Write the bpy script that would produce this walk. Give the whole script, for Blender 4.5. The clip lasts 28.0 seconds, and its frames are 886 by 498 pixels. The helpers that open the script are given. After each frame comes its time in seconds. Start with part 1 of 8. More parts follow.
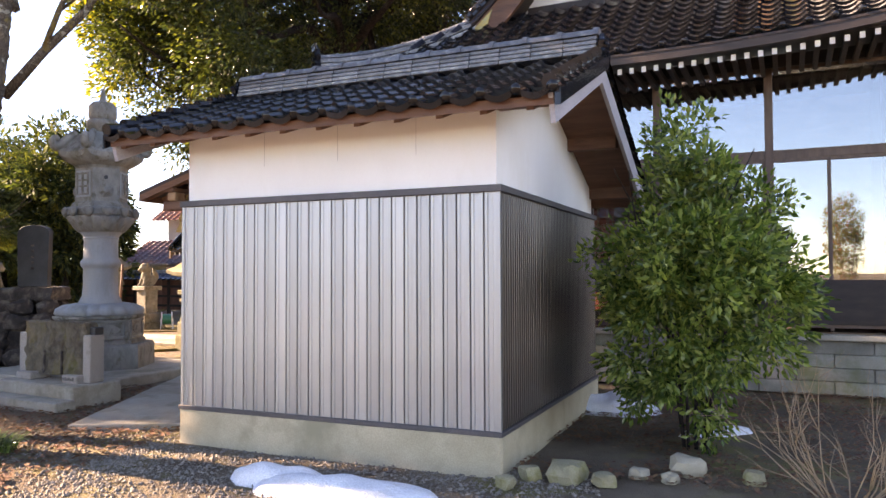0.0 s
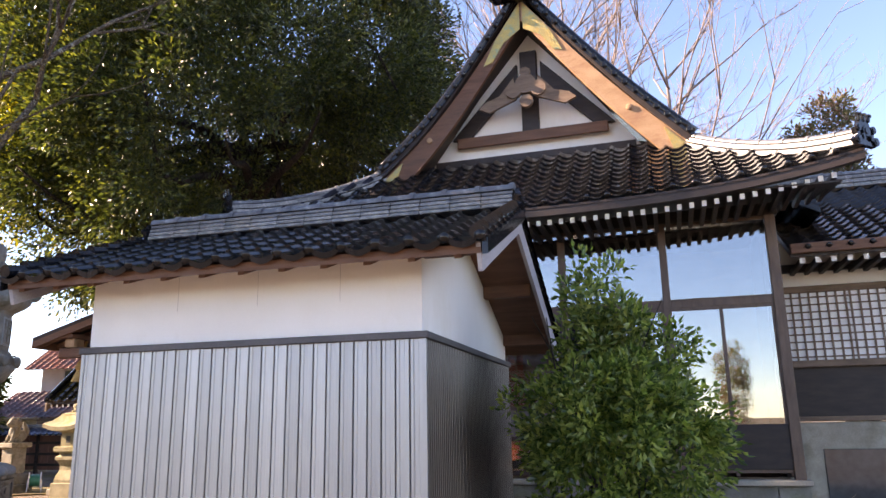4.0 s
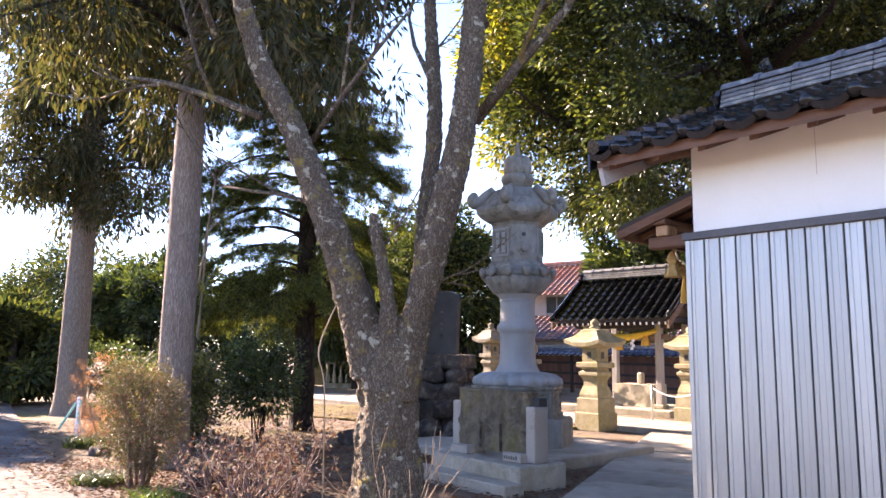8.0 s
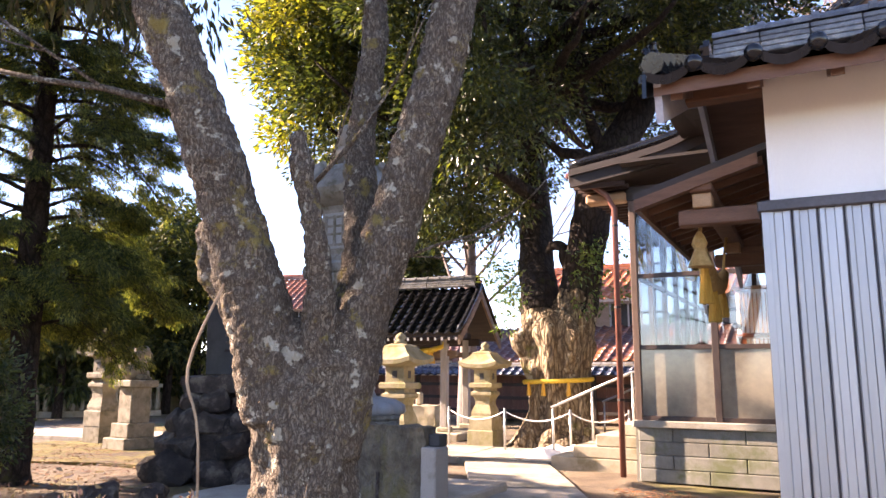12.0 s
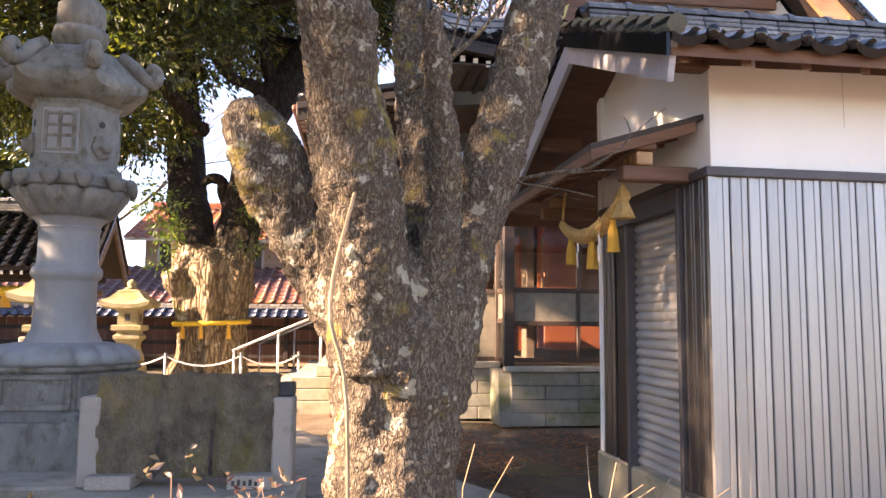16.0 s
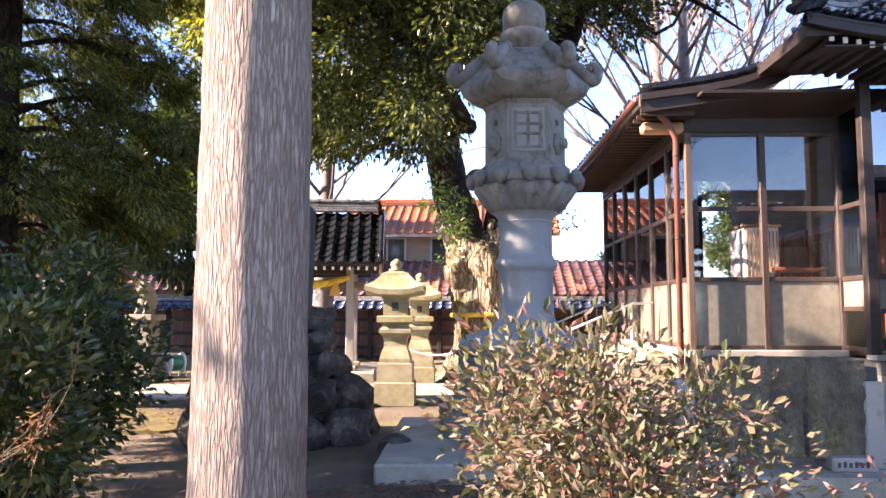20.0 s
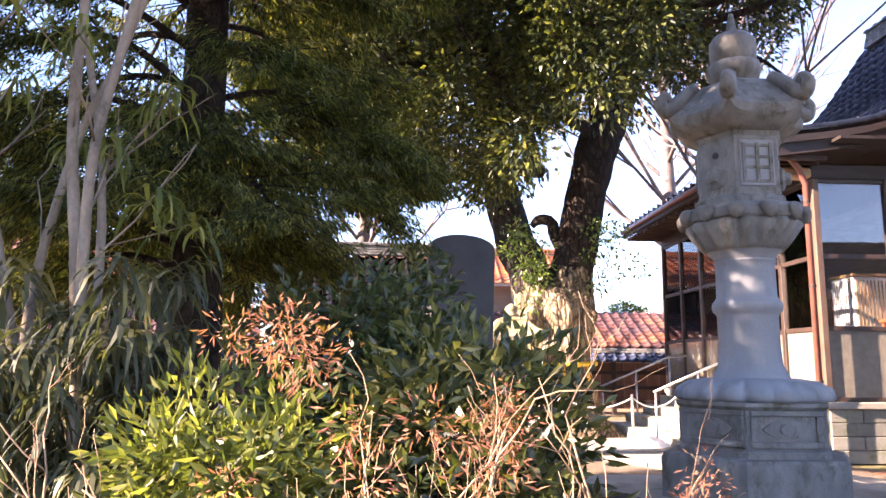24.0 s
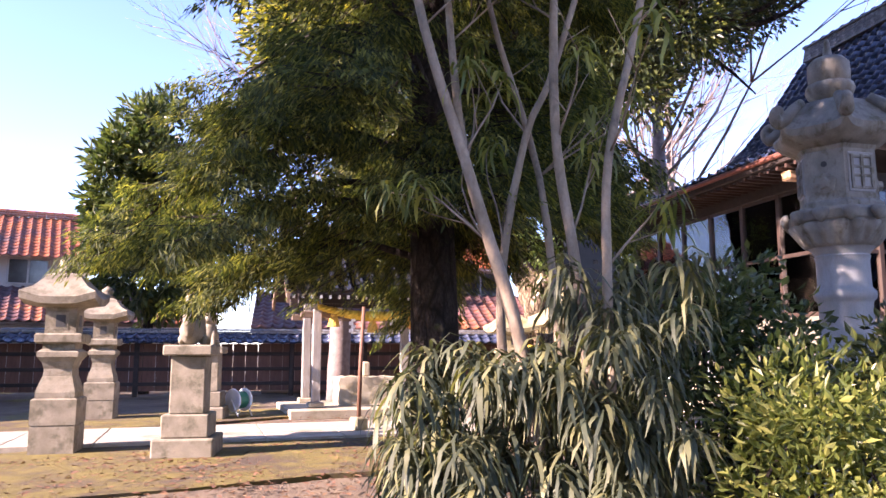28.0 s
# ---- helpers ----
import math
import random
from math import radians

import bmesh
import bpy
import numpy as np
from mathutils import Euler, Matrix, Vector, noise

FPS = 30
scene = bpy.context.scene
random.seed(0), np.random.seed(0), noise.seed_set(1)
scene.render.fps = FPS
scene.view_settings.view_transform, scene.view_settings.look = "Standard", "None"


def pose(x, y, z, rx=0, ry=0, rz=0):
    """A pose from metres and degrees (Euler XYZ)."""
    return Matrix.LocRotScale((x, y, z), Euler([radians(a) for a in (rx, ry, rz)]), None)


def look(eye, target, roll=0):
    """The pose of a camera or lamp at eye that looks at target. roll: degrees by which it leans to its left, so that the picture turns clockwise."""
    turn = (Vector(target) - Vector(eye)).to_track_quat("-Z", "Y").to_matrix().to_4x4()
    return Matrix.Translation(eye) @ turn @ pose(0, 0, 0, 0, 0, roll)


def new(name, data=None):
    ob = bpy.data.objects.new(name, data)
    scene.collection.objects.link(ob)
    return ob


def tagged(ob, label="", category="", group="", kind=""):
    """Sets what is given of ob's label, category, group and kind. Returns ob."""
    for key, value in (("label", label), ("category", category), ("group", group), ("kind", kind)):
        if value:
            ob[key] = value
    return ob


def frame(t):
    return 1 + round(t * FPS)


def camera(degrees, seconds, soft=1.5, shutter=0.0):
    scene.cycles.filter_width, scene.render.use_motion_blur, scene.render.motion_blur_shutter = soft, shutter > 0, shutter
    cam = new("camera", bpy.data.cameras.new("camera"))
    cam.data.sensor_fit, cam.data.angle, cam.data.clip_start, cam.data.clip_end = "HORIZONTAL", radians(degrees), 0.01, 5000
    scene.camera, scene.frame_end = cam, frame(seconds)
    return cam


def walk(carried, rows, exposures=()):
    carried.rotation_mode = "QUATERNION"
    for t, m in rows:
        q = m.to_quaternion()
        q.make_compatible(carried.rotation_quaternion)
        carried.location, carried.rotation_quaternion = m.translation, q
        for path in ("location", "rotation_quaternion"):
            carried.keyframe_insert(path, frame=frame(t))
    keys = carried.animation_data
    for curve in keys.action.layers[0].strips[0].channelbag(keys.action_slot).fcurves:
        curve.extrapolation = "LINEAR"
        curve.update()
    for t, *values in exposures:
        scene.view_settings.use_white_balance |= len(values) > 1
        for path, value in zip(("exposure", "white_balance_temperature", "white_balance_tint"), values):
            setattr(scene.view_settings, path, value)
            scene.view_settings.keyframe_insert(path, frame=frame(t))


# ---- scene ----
EXPOSURES = [(0.0, 2.75, 8400, 28), (1.0, 2.68, 8300, 28), (2.0, 2.17, 6650, 34), (4.0, 2.42, 7750, 27), (5.0, 2.82, 8150, 28), (6.0, 2.52, 7850, 25), (7.0, 2.68, 7250, 30), (9.0, 2.78, 6850, 27), (13.0, 2.76, 7600, 29), (16.0, 2.84, 8500, 28), (17.0, 2.79, 7150, 26), (19.0, 2.74, 6250, 21), (20.0, 2.76, 6600, 26), (24.0, 3.04, 7000, 33), (26.0, 3.0, 6950, 36), (28.0, 2.58, 6400, 39)]
cam = camera(62.1, 28.0)
PATH = [
    (0, (0.112, -0.161, 1.511), (0.108, 1.838, 1.578), -0.2),
    (0.5, (0.095, -0.157, 1.544), (0.242, 1.83, 1.723), -0.0),
    (1, (0.06, -0.129, 1.597), (0.325, 1.821, 1.953), -0.1),
    (1.5, (0.032, -0.13, 1.632), (0.405, 1.766, 2.148), -0.1),
    (2, (0.065, -0.185, 1.64), (0.562, 1.663, 2.223), -0.1),
    (2.5, (0.131, -0.225, 1.659), (0.755, 1.585, 2.236), 0.1),
    (4.5, (-0.259, -0.028, 1.445), (-0.327, 1.935, 1.823), -0.5),
    (5, (-0.399, 0.116, 1.406), (-0.884, 2.04, 1.656), 0.4),
    (5.5, (-0.505, 0.285, 1.399), (-1.234, 2.143, 1.522), 0.4),
    (6, (-0.69, 0.444, 1.38), (-1.533, 2.257, 1.413), 0.7),
    (6.5, (-0.895, 0.637, 1.392), (-1.765, 2.435, 1.483), 0.7),
    (7, (-1.128, 0.862, 1.381), (-2.002, 2.653, 1.553), 0.8),
    (7.5, (-1.41, 1.06, 1.344), (-2.281, 2.845, 1.579), 0.8),
    (8, (-1.647, 1.261, 1.328), (-2.498, 3.049, 1.608), 0.8),
    (8.5, (-1.866, 1.482, 1.329), (-2.654, 3.293, 1.644), 0.7),
    (9, (-2.112, 1.718, 1.341), (-2.795, 3.566, 1.681), 0.7),
    (9.5, (-2.377, 1.99, 1.323), (-2.964, 3.868, 1.68), 0.6),
    (10, (-2.664, 2.189, 1.308), (-3.201, 4.079, 1.678), 0.5),
    (10.5, (-2.923, 2.434, 1.327), (-3.43, 4.33, 1.708), 0.5),
    (11, (-3.199, 2.634, 1.337), (-3.648, 4.542, 1.731), 0.6),
    (11.5, (-3.481, 2.779, 1.33), (-3.801, 4.713, 1.727), 0.5),
    (12, (-3.693, 2.956, 1.329), (-3.798, 4.925, 1.665), 0.3),
    (12.5, (-3.94, 3.081, 1.35), (-3.815, 5.063, 1.59), 0.3),
    (13, (-4.166, 3.128, 1.362), (-3.838, 5.093, 1.536), 0.4),
    (13.5, (-4.363, 3.243, 1.35), (-3.848, 5.17, 1.501), 0.6),
    (15.5, (-5.479, 3.747, 1.314), (-4.478, 5.467, 1.505), 0.5),
    (16, (-5.736, 3.888, 1.304), (-4.693, 5.583, 1.496), 0.5),
    (16.5, (-6.053, 4.063, 1.318), (-4.985, 5.744, 1.5), 0.5),
    (17, (-6.398, 4.205, 1.299), (-5.347, 5.898, 1.473), 0.4),
    (17.5, (-6.684, 4.404, 1.274), (-5.681, 6.126, 1.445), 0.5),
    (18, (-7.046, 4.579, 1.284), (-6.09, 6.327, 1.456), 0.4),
    (18.5, (-7.422, 4.738, 1.294), (-6.492, 6.499, 1.48), 0.3),
    (19, (-7.795, 4.908, 1.3), (-6.876, 6.674, 1.495), 0.3),
    (19.5, (-8.192, 5.084, 1.285), (-7.315, 6.872, 1.469), 0.1),
    (20, (-8.577, 5.189, 1.243), (-7.782, 7.017, 1.415), 0.1),
    (20.5, (-8.96, 5.35, 1.241), (-8.223, 7.199, 1.433), -0.2),
    (21, (-9.344, 5.569, 1.241), (-8.628, 7.423, 1.465), -0.3),
    (21.5, (-9.713, 5.883, 1.255), (-8.99, 7.731, 1.506), -0.4),
    (23.5, (-10.191, 6.627, 1.162), (-9.426, 8.447, 1.48), 0.3),
    (24, (-10.453, 6.751, 1.153), (-9.527, 8.495, 1.47), 0.5),
    (24.5, (-10.775, 6.836, 1.154), (-9.71, 8.5, 1.467), 0.2),
    (25, (-11.058, 6.963, 1.143), (-9.918, 8.577, 1.453), 0.1),
    (25.5, (-11.285, 7.138, 1.161), (-10.112, 8.729, 1.464), 0.0),
    (26, (-11.595, 7.265, 1.139), (-10.402, 8.846, 1.412), 0.0),
    (26.5, (-11.873, 7.443, 1.129), (-10.668, 9.02, 1.37), 0.0),
    (27, (-12.206, 7.574, 1.166), (-10.994, 9.146, 1.41), 0.1),
    (27.5, (-12.601, 7.679, 1.163), (-11.38, 9.24, 1.434), 0.0),
    (28, (-12.902, 7.825, 1.143), (-11.674, 9.381, 1.415), -0.0),
]
walk(cam, [(t, look(eye, target, roll)) for t, eye, target, roll in PATH], EXPOSURES)

# ---------------------------------------------------------------- light
SUN_YAW, SUN_ELEV = 77.0, 28.0
sun_dir = Vector((-math.sin(radians(SUN_YAW)) * math.cos(radians(SUN_ELEV)),
                  math.cos(radians(SUN_YAW)) * math.cos(radians(SUN_ELEV)), math.sin(radians(SUN_ELEV))))
world = bpy.data.worlds.new("world")
scene.world = world
world.use_nodes = True
_n = world.node_tree.nodes
sky = _n.new("ShaderNodeTexSky")
sky.sky_type, sky.sun_disc = "NISHITA", False
sky.sun_elevation, sky.sun_rotation = radians(SUN_ELEV), radians(-SUN_YAW)
sky.air_density, sky.dust_density, sky.ozone_density = 0.95, 0.1, 2.0
sky.altitude = 2000
# thin high cloud across the blue
_tc, _cn, _cr, _cm = _n.new("ShaderNodeTexCoord"), _n.new("ShaderNodeTexNoise"), _n.new("ShaderNodeValToRGB"), _n.new("ShaderNodeMix")
_mp = _n.new("ShaderNodeMapping")
_mp.inputs["Scale"].default_value = (1.0, 1.6, 4.5)
_cn.inputs["Scale"].default_value, _cn.inputs["Detail"].default_value = 1.6, 6
_cr.color_ramp.elements[0].position, _cr.color_ramp.elements[1].position = 0.56, 0.95
_cm.data_type = "RGBA"
_hs = _n.new("ShaderNodeHueSaturation")
_hs.inputs["Saturation"].default_value = 1.04
_cm.inputs["B"].default_value = (1.5, 1.55, 1.65, 1)
for a, b in ((_tc.outputs["Generated"], _mp.inputs[0]), (_mp.outputs[0], _cn.inputs["Vector"]), (_cn.outputs["Fac"], _cr.inputs[0]),
             (_cr.outputs[0], _cm.inputs["Factor"]), (sky.outputs[0], _cm.inputs["A"]), (_cm.outputs["Result"], _hs.inputs["Color"]), (_hs.outputs[0], _n["Background"].inputs[0])):
    world.node_tree.links.new(a, b)
_n["Background"].inputs[1].default_value = 0.105
sun = new("sun", bpy.data.lights.new("sun", "SUN"))
sun.data.energy, sun.data.angle, sun.data.color = 5.0, radians(0.6), (1.0, 0.86, 0.68)
sun.matrix_world = look(sun_dir * 60, (0, 0, 0))


# ---------------------------------------------------------------- helpers
def thing(name, label, category, m=None, group="", kind=""):
    ob = new(name)
    ob.empty_display_size = 0.2
    if m is not None:
        ob.matrix_world = m
    return tagged(ob, label, category, group, kind)


def mesh_of(bm, name, mats, smooth=False, angle=None):
    me = bpy.data.meshes.new(name)
    bm.normal_update()
    if angle is not None:
        for e in bm.edges:
            e.smooth = len(e.link_faces) != 2 or e.calc_face_angle(0) < angle
        smooth = True
    for f in bm.faces:
        f.smooth = smooth
    bm.to_mesh(me)
    bm.free()
    for k in (mats if isinstance(mats, (list, tuple)) else [mats]):
        me.materials.append(k)
    return me


def part(name, bm, material, parent=None, label="", smooth=False, angle=None, m=None):
    ob = new(name, mesh_of(bm, name, material, smooth, angle))
    ob.parent = parent
    if m is not None:
        ob.matrix_basis = m
    return tagged(ob, label) if label else ob


def same(name, me, parent, m, label=""):
    """One more part on a mesh that others share."""
    ob = new(name, me)
    ob.parent = parent
    ob.matrix_basis = m
    return tagged(ob, label) if label else ob


def box(x0, x1, y0, y1, z0, z1, bevel=0.0, bm=None):
    bm = bm or bmesh.new()
    r = bmesh.ops.create_cube(bm, size=1.0)
    vs = r["verts"]
    for v in vs:
        v.co = Vector(((x0 + x1) / 2 + v.co.x * (x1 - x0), (y0 + y1) / 2 + v.co.y * (y1 - y0), (z0 + z1) / 2 + v.co.z * (z1 - z0)))
    if bevel:
        es = list({e for v in vs for e in v.link_edges})
        bmesh.ops.bevel(bm, geom=es, offset=bevel, segments=1, affect="EDGES", profile=0.6)
    return bm


def prism(pts, a, b, axis="y", bm=None):
    """A polygon of pts, pushed from a to b along an axis. pts are (x, z) for y, (y, z) for x, (x, y) for z."""
    bm = bm or bmesh.new()
    at = {"y": lambda p, d: (p[0], d, p[1]), "x": lambda p, d: (d, p[0], p[1]), "z": lambda p, d: (p[0], p[1], d)}[axis]
    lo, hi = [bm.verts.new(at(p, a)) for p in pts], [bm.verts.new(at(p, b)) for p in pts]
    fs = [bm.faces.new(lo), bm.faces.new(hi[::-1])]
    for i in range(len(pts)):
        j = (i + 1) % len(pts)
        fs.append(bm.faces.new((lo[j], lo[i], hi[i], hi[j])))
    bmesh.ops.recalc_face_normals(bm, faces=fs)
    return bm


def lathe(profile, n=32, turn=0.0, bm=None, wave=None, sides=0):
    """(radius, height) turned round z. sides: a polygon of that many sides. wave(angle, height): a factor on the radius."""
    bm = bm or bmesh.new()
    rings = []
    for r, z in profile:
        ring = []
        for i in range(n):
            a = turn + 2 * math.pi * i / n
            k = 1.0
            if sides:
                s = 2 * math.pi / sides
                k = math.cos(s / 2) / math.cos(((a - turn) % s) - s / 2)
            if wave:
                k *= wave(a - turn, z)
            ring.append(bm.verts.new((r * k * math.cos(a), r * k * math.sin(a), z)))
        rings.append(ring)
    for lo, hi in zip(rings, rings[1:]):
        for i in range(n):
            j = (i + 1) % n
            bm.faces.new((lo[i], lo[j], hi[j], hi[i]))
    bm.faces.new(rings[0][::-1])
    bm.faces.new(rings[-1])
    return bm


def tube(pts, radii, n=8, rough=0.0, scale=4.0, bm=None, flute=0.0, seed=0.0):
    """A tapering limb through pts, uneven by rough."""
    bm = bm or bmesh.new()
    pts = [Vector(p) for p in pts]
    rings, side = [], None
    for i, p in enumerate(pts):
        d = (pts[min(i + 1, len(pts) - 1)] - pts[max(i - 1, 0)]).normalized()
        if side is None:
            side = d.orthogonal().normalized()
        side = (side - d * side.dot(d)).normalized()
        up = d.cross(side)
        ring = []
        for k in range(n):
            a = 2 * math.pi * k / n
            w = side * math.cos(a) + up * math.sin(a)
            r = radii[i]
            if rough:
                q = p + w * r
                r *= 1 + rough * noise.noise(q * scale + Vector((seed, 0, 0))) + rough * 0.5 * noise.noise(q * scale * 3.1)
            if flute:
                r *= 1 + flute * math.sin(7 * a + p.z * 1.3 + seed) + flute * 0.6 * math.sin(11 * a - p.z + 1.0)
            ring.append(bm.verts.new(p + w * r))
        rings.append(ring)
    for lo, hi in zip(rings, rings[1:]):
        for k in range(n):
            j = (k + 1) % n
            bm.faces.new((lo[k], lo[j], hi[j], hi[k]))
    bm.faces.new(rings[0][::-1])
    bm.faces.new(rings[-1])
    return bm


def spline(pts, steps=6):
    """Points on a smooth line through pts; each point may carry more values than three."""
    P = [np.array(p, float) for p in pts]
    P = [2 * P[0] - P[1]] + P + [2 * P[-1] - P[-2]]
    out = []
    for i in range(1, len(P) - 2):
        for s in range(steps):
            t = s / steps
            a, b, c, d = P[i - 1], P[i], P[i + 1], P[i + 2]
            out.append(0.5 * ((2 * b) + (c - a) * t + (2 * a - 5 * b + 4 * c - d) * t * t + (3 * b - a - 3 * c + d) * t ** 3))
    return out + [P[-2]]


def limb(pts, n=10, steps=5, rough=0.0, scale=4.0, bm=None, flute=0.0, seed=0.0):
    """tube() through (x, y, z, radius) points, smoothed."""
    q = spline(pts, steps)
    return tube([p[:3] for p in q], [max(float(p[3]), 0.002) for p in q], n, rough, scale, bm, flute, seed)


def np_mesh(name, verts, faces, mats, smooth=False):
    """A mesh of quads (or triangles) from arrays."""
    verts, faces = np.asarray(verts, np.float32).reshape(-1, 3), np.asarray(faces, np.int32)
    k = faces.shape[1]
    me = bpy.data.meshes.new(name)
    me.vertices.add(len(verts))
    me.vertices.foreach_set("co", verts.ravel())
    me.loops.add(faces.size)
    me.loops.foreach_set("vertex_index", faces.ravel())
    me.polygons.add(len(faces))
    me.polygons.foreach_set("loop_start", np.arange(0, faces.size, k, dtype=np.int32))
    me.polygons.foreach_set("loop_total", np.full(len(faces), k, np.int32))
    me.polygons.foreach_set("use_smooth", np.full(len(faces), smooth))
    me.update(calc_edges=True)
    for q in (mats if isinstance(mats, (list, tuple)) else [mats]):
        me.materials.append(q)
    return me


def leaves(name, centers, mat, parent, per=30, spread=0.4, length=0.1, width=0.045, droop=0.3, out=None, seed=1, fold=0.25, label=""):
    """Many small four-cornered leaves round the given points, as one part. out: the crown's middle, from which leaves point away."""
    g = np.random.default_rng(seed)
    c = np.repeat(np.asarray(centers, float)[:, :3], per, 0)
    off = g.normal(size=c.shape)
    off /= np.linalg.norm(off, axis=1, keepdims=True)
    off *= (g.random((len(c), 1)) ** 0.5) * spread
    base = c + off
    d = off + 0.35 * spread * g.normal(size=c.shape)
    if out is not None:
        d = d + 0.5 * spread * (base - np.asarray(out, float)) / (np.linalg.norm(base - np.asarray(out, float), axis=1, keepdims=True) + 1e-6)
    d[:, 2] -= droop * spread
    d /= np.linalg.norm(d, axis=1, keepdims=True) + 1e-9
    s = np.cross(d, g.normal(size=c.shape))
    s /= np.linalg.norm(s, axis=1, keepdims=True) + 1e-9
    nrm = np.cross(d, s)
    L = length * (0.6 + 0.8 * g.random((len(c), 1)))
    W = width * (0.7 + 0.6 * g.random((len(c), 1)))
    v = np.stack([base, base + d * L * 0.5 + s * W * 0.5 + nrm * W * fold, base + d * L, base + d * L * 0.5 - s * W * 0.5 + nrm * W * fold], 1)
    f = np.arange(len(c) * 4).reshape(-1, 4)
    ob = new(name, np_mesh(name, v, f, mat))
    ob.parent = parent
    return tagged(ob, label) if label else ob


# ---------------------------------------------------------------- materials
def mat(name, c1, c2, scale=5.0, fine=60.0, rough=0.7, bump=0.25, metal=0.0, c3=None, stain=1.2, amount=0.5, rand=0.0, stretch=(1, 1, 1), spec=0.5,
        edge=(0.35, 0.65), rough2=None, bdist=0.01, coord="Object", grain=0.72):
    """Two colours by noise, a third in stains, fine relief. rand: how far the brightness of separate pieces differs."""
    m = bpy.data.materials.new(name)
    m.use_nodes = True
    t = m.node_tree
    N, link = t.nodes, t.links.new
    bs = N["Principled BSDF"]
    tc, mp = N.new("ShaderNodeTexCoord"), N.new("ShaderNodeMapping")
    mp.inputs["Scale"].default_value = stretch
    link(tc.outputs[coord], mp.inputs[0])

    def nz(s, detail, rgh=0.6):
        n = N.new("ShaderNodeTexNoise")
        n.inputs["Scale"].default_value, n.inputs["Detail"].default_value, n.inputs["Roughness"].default_value = s, detail, rgh
        link(mp.outputs[0], n.inputs["Vector"])
        return n

    def ramp(src, a, b):
        r = N.new("ShaderNodeMapRange")
        r.inputs["From Min"].default_value, r.inputs["From Max"].default_value = a, b
        link(src, r.inputs["Value"])
        return r.outputs[0]

    def mixc(fac, a, b, mode="MIX"):
        x = N.new("ShaderNodeMix")
        x.data_type, x.blend_type = "RGBA", mode
        for s, key in ((fac, "Factor"), (a, "A"), (b, "B")):
            if hasattr(s, "links"):
                link(s, x.inputs[key])
            elif key == "Factor":
                x.inputs[key].default_value = s
            else:
                x.inputs[key].default_value = (*s, 1)
        return x.outputs["Result"]

    big, small = nz(scale, 5), nz(fine, 3)
    col = mixc(ramp(big.outputs["Fac"], *edge), c1, c2)
    col = mixc(ramp(small.outputs["Fac"], 0.3, 0.75), col, mixc(1.0, col, (grain, grain, grain), "MULTIPLY"))
    if c3:
        st = nz(stain, 6, 0.7)
        lo = 0.62 - 0.25 * amount
        col = mixc(ramp(st.outputs["Fac"], lo, lo + 0.14), col, c3)
    if rand:
        oi = N.new("ShaderNodeObjectInfo")
        r = N.new("ShaderNodeMapRange")
        r.inputs["To Min"].default_value, r.inputs["To Max"].default_value = 1 - rand, 1 + rand
        link(oi.outputs["Random"], r.inputs["Value"])
        vm = N.new("ShaderNodeVectorMath")
        vm.operation = "SCALE"
        link(col, vm.inputs[0])
        link(r.outputs[0], vm.inputs["Scale"])
        col = vm.outputs[0]
    link(col, bs.inputs["Base Color"])
    bs.inputs["Roughness"].default_value, bs.inputs["Metallic"].default_value = rough, metal
    bs.inputs["Specular IOR Level"].default_value = spec
    if rough2 is not None:
        r = N.new("ShaderNodeMapRange")
        r.inputs["To Min"].default_value, r.inputs["To Max"].default_value = rough, rough2
        link(big.outputs["Fac"], r.inputs["Value"])
        link(r.outputs[0], bs.inputs["Roughness"])
    if bump:
        bp, ad = N.new("ShaderNodeBump"), N.new("ShaderNodeMath")
        ad.operation = "ADD"
        link(small.outputs["Fac"], ad.inputs[0])
        link(big.outputs["Fac"], ad.inputs[1])
        bp.inputs["Strength"].default_value, bp.inputs["Distance"].default_value = bump, bdist
        link(ad.outputs[0], bp.inputs["Height"])
        link(bp.outputs[0], bs.inputs["Normal"])
    return m


def leaf_mat(name, cols, through_light=0.35, rough=0.45, spec=0.4):
    """Leaves: a colour by chance for each, some light let through."""
    m = bpy.data.materials.new(name)
    m.use_nodes = True
    t = m.node_tree
    N, link = t.nodes, t.links.new
    bs, out = N["Principled BSDF"], N["Material Output"]
    ge, cr = N.new("ShaderNodeNewGeometry"), N.new("ShaderNodeValToRGB")
    link(ge.outputs["Random Per Island"], cr.inputs[0])
    e = cr.color_ramp.elements
    while len(e) < len(cols):
        e.new(0.5)
    for i, c in enumerate(cols):
        e[i].position, e[i].color = i / max(len(cols) - 1, 1), (*c, 1)
    tr, mx, br = N.new("ShaderNodeBsdfTranslucent"), N.new("ShaderNodeMixShader"), N.new("ShaderNodeMix")
    br.data_type, br.blend_type = "RGBA", "MULTIPLY"
    br.inputs["Factor"].default_value, br.inputs["B"].default_value = 1.0, (1.6, 1.7, 0.8, 1)
    link(cr.outputs[0], bs.inputs["Base Color"])
    link(cr.outputs[0], br.inputs["A"])
    link(br.outputs["Result"], tr.inputs[0])
    bs.inputs["Roughness"].default_value, bs.inputs["Specular IOR Level"].default_value = rough, spec
    mx.inputs[0].default_value = through_light
    link(bs.outputs[0], mx.inputs[1])
    link(tr.outputs[0], mx.inputs[2])
    link(mx.outputs[0], out.inputs[0])
    return m


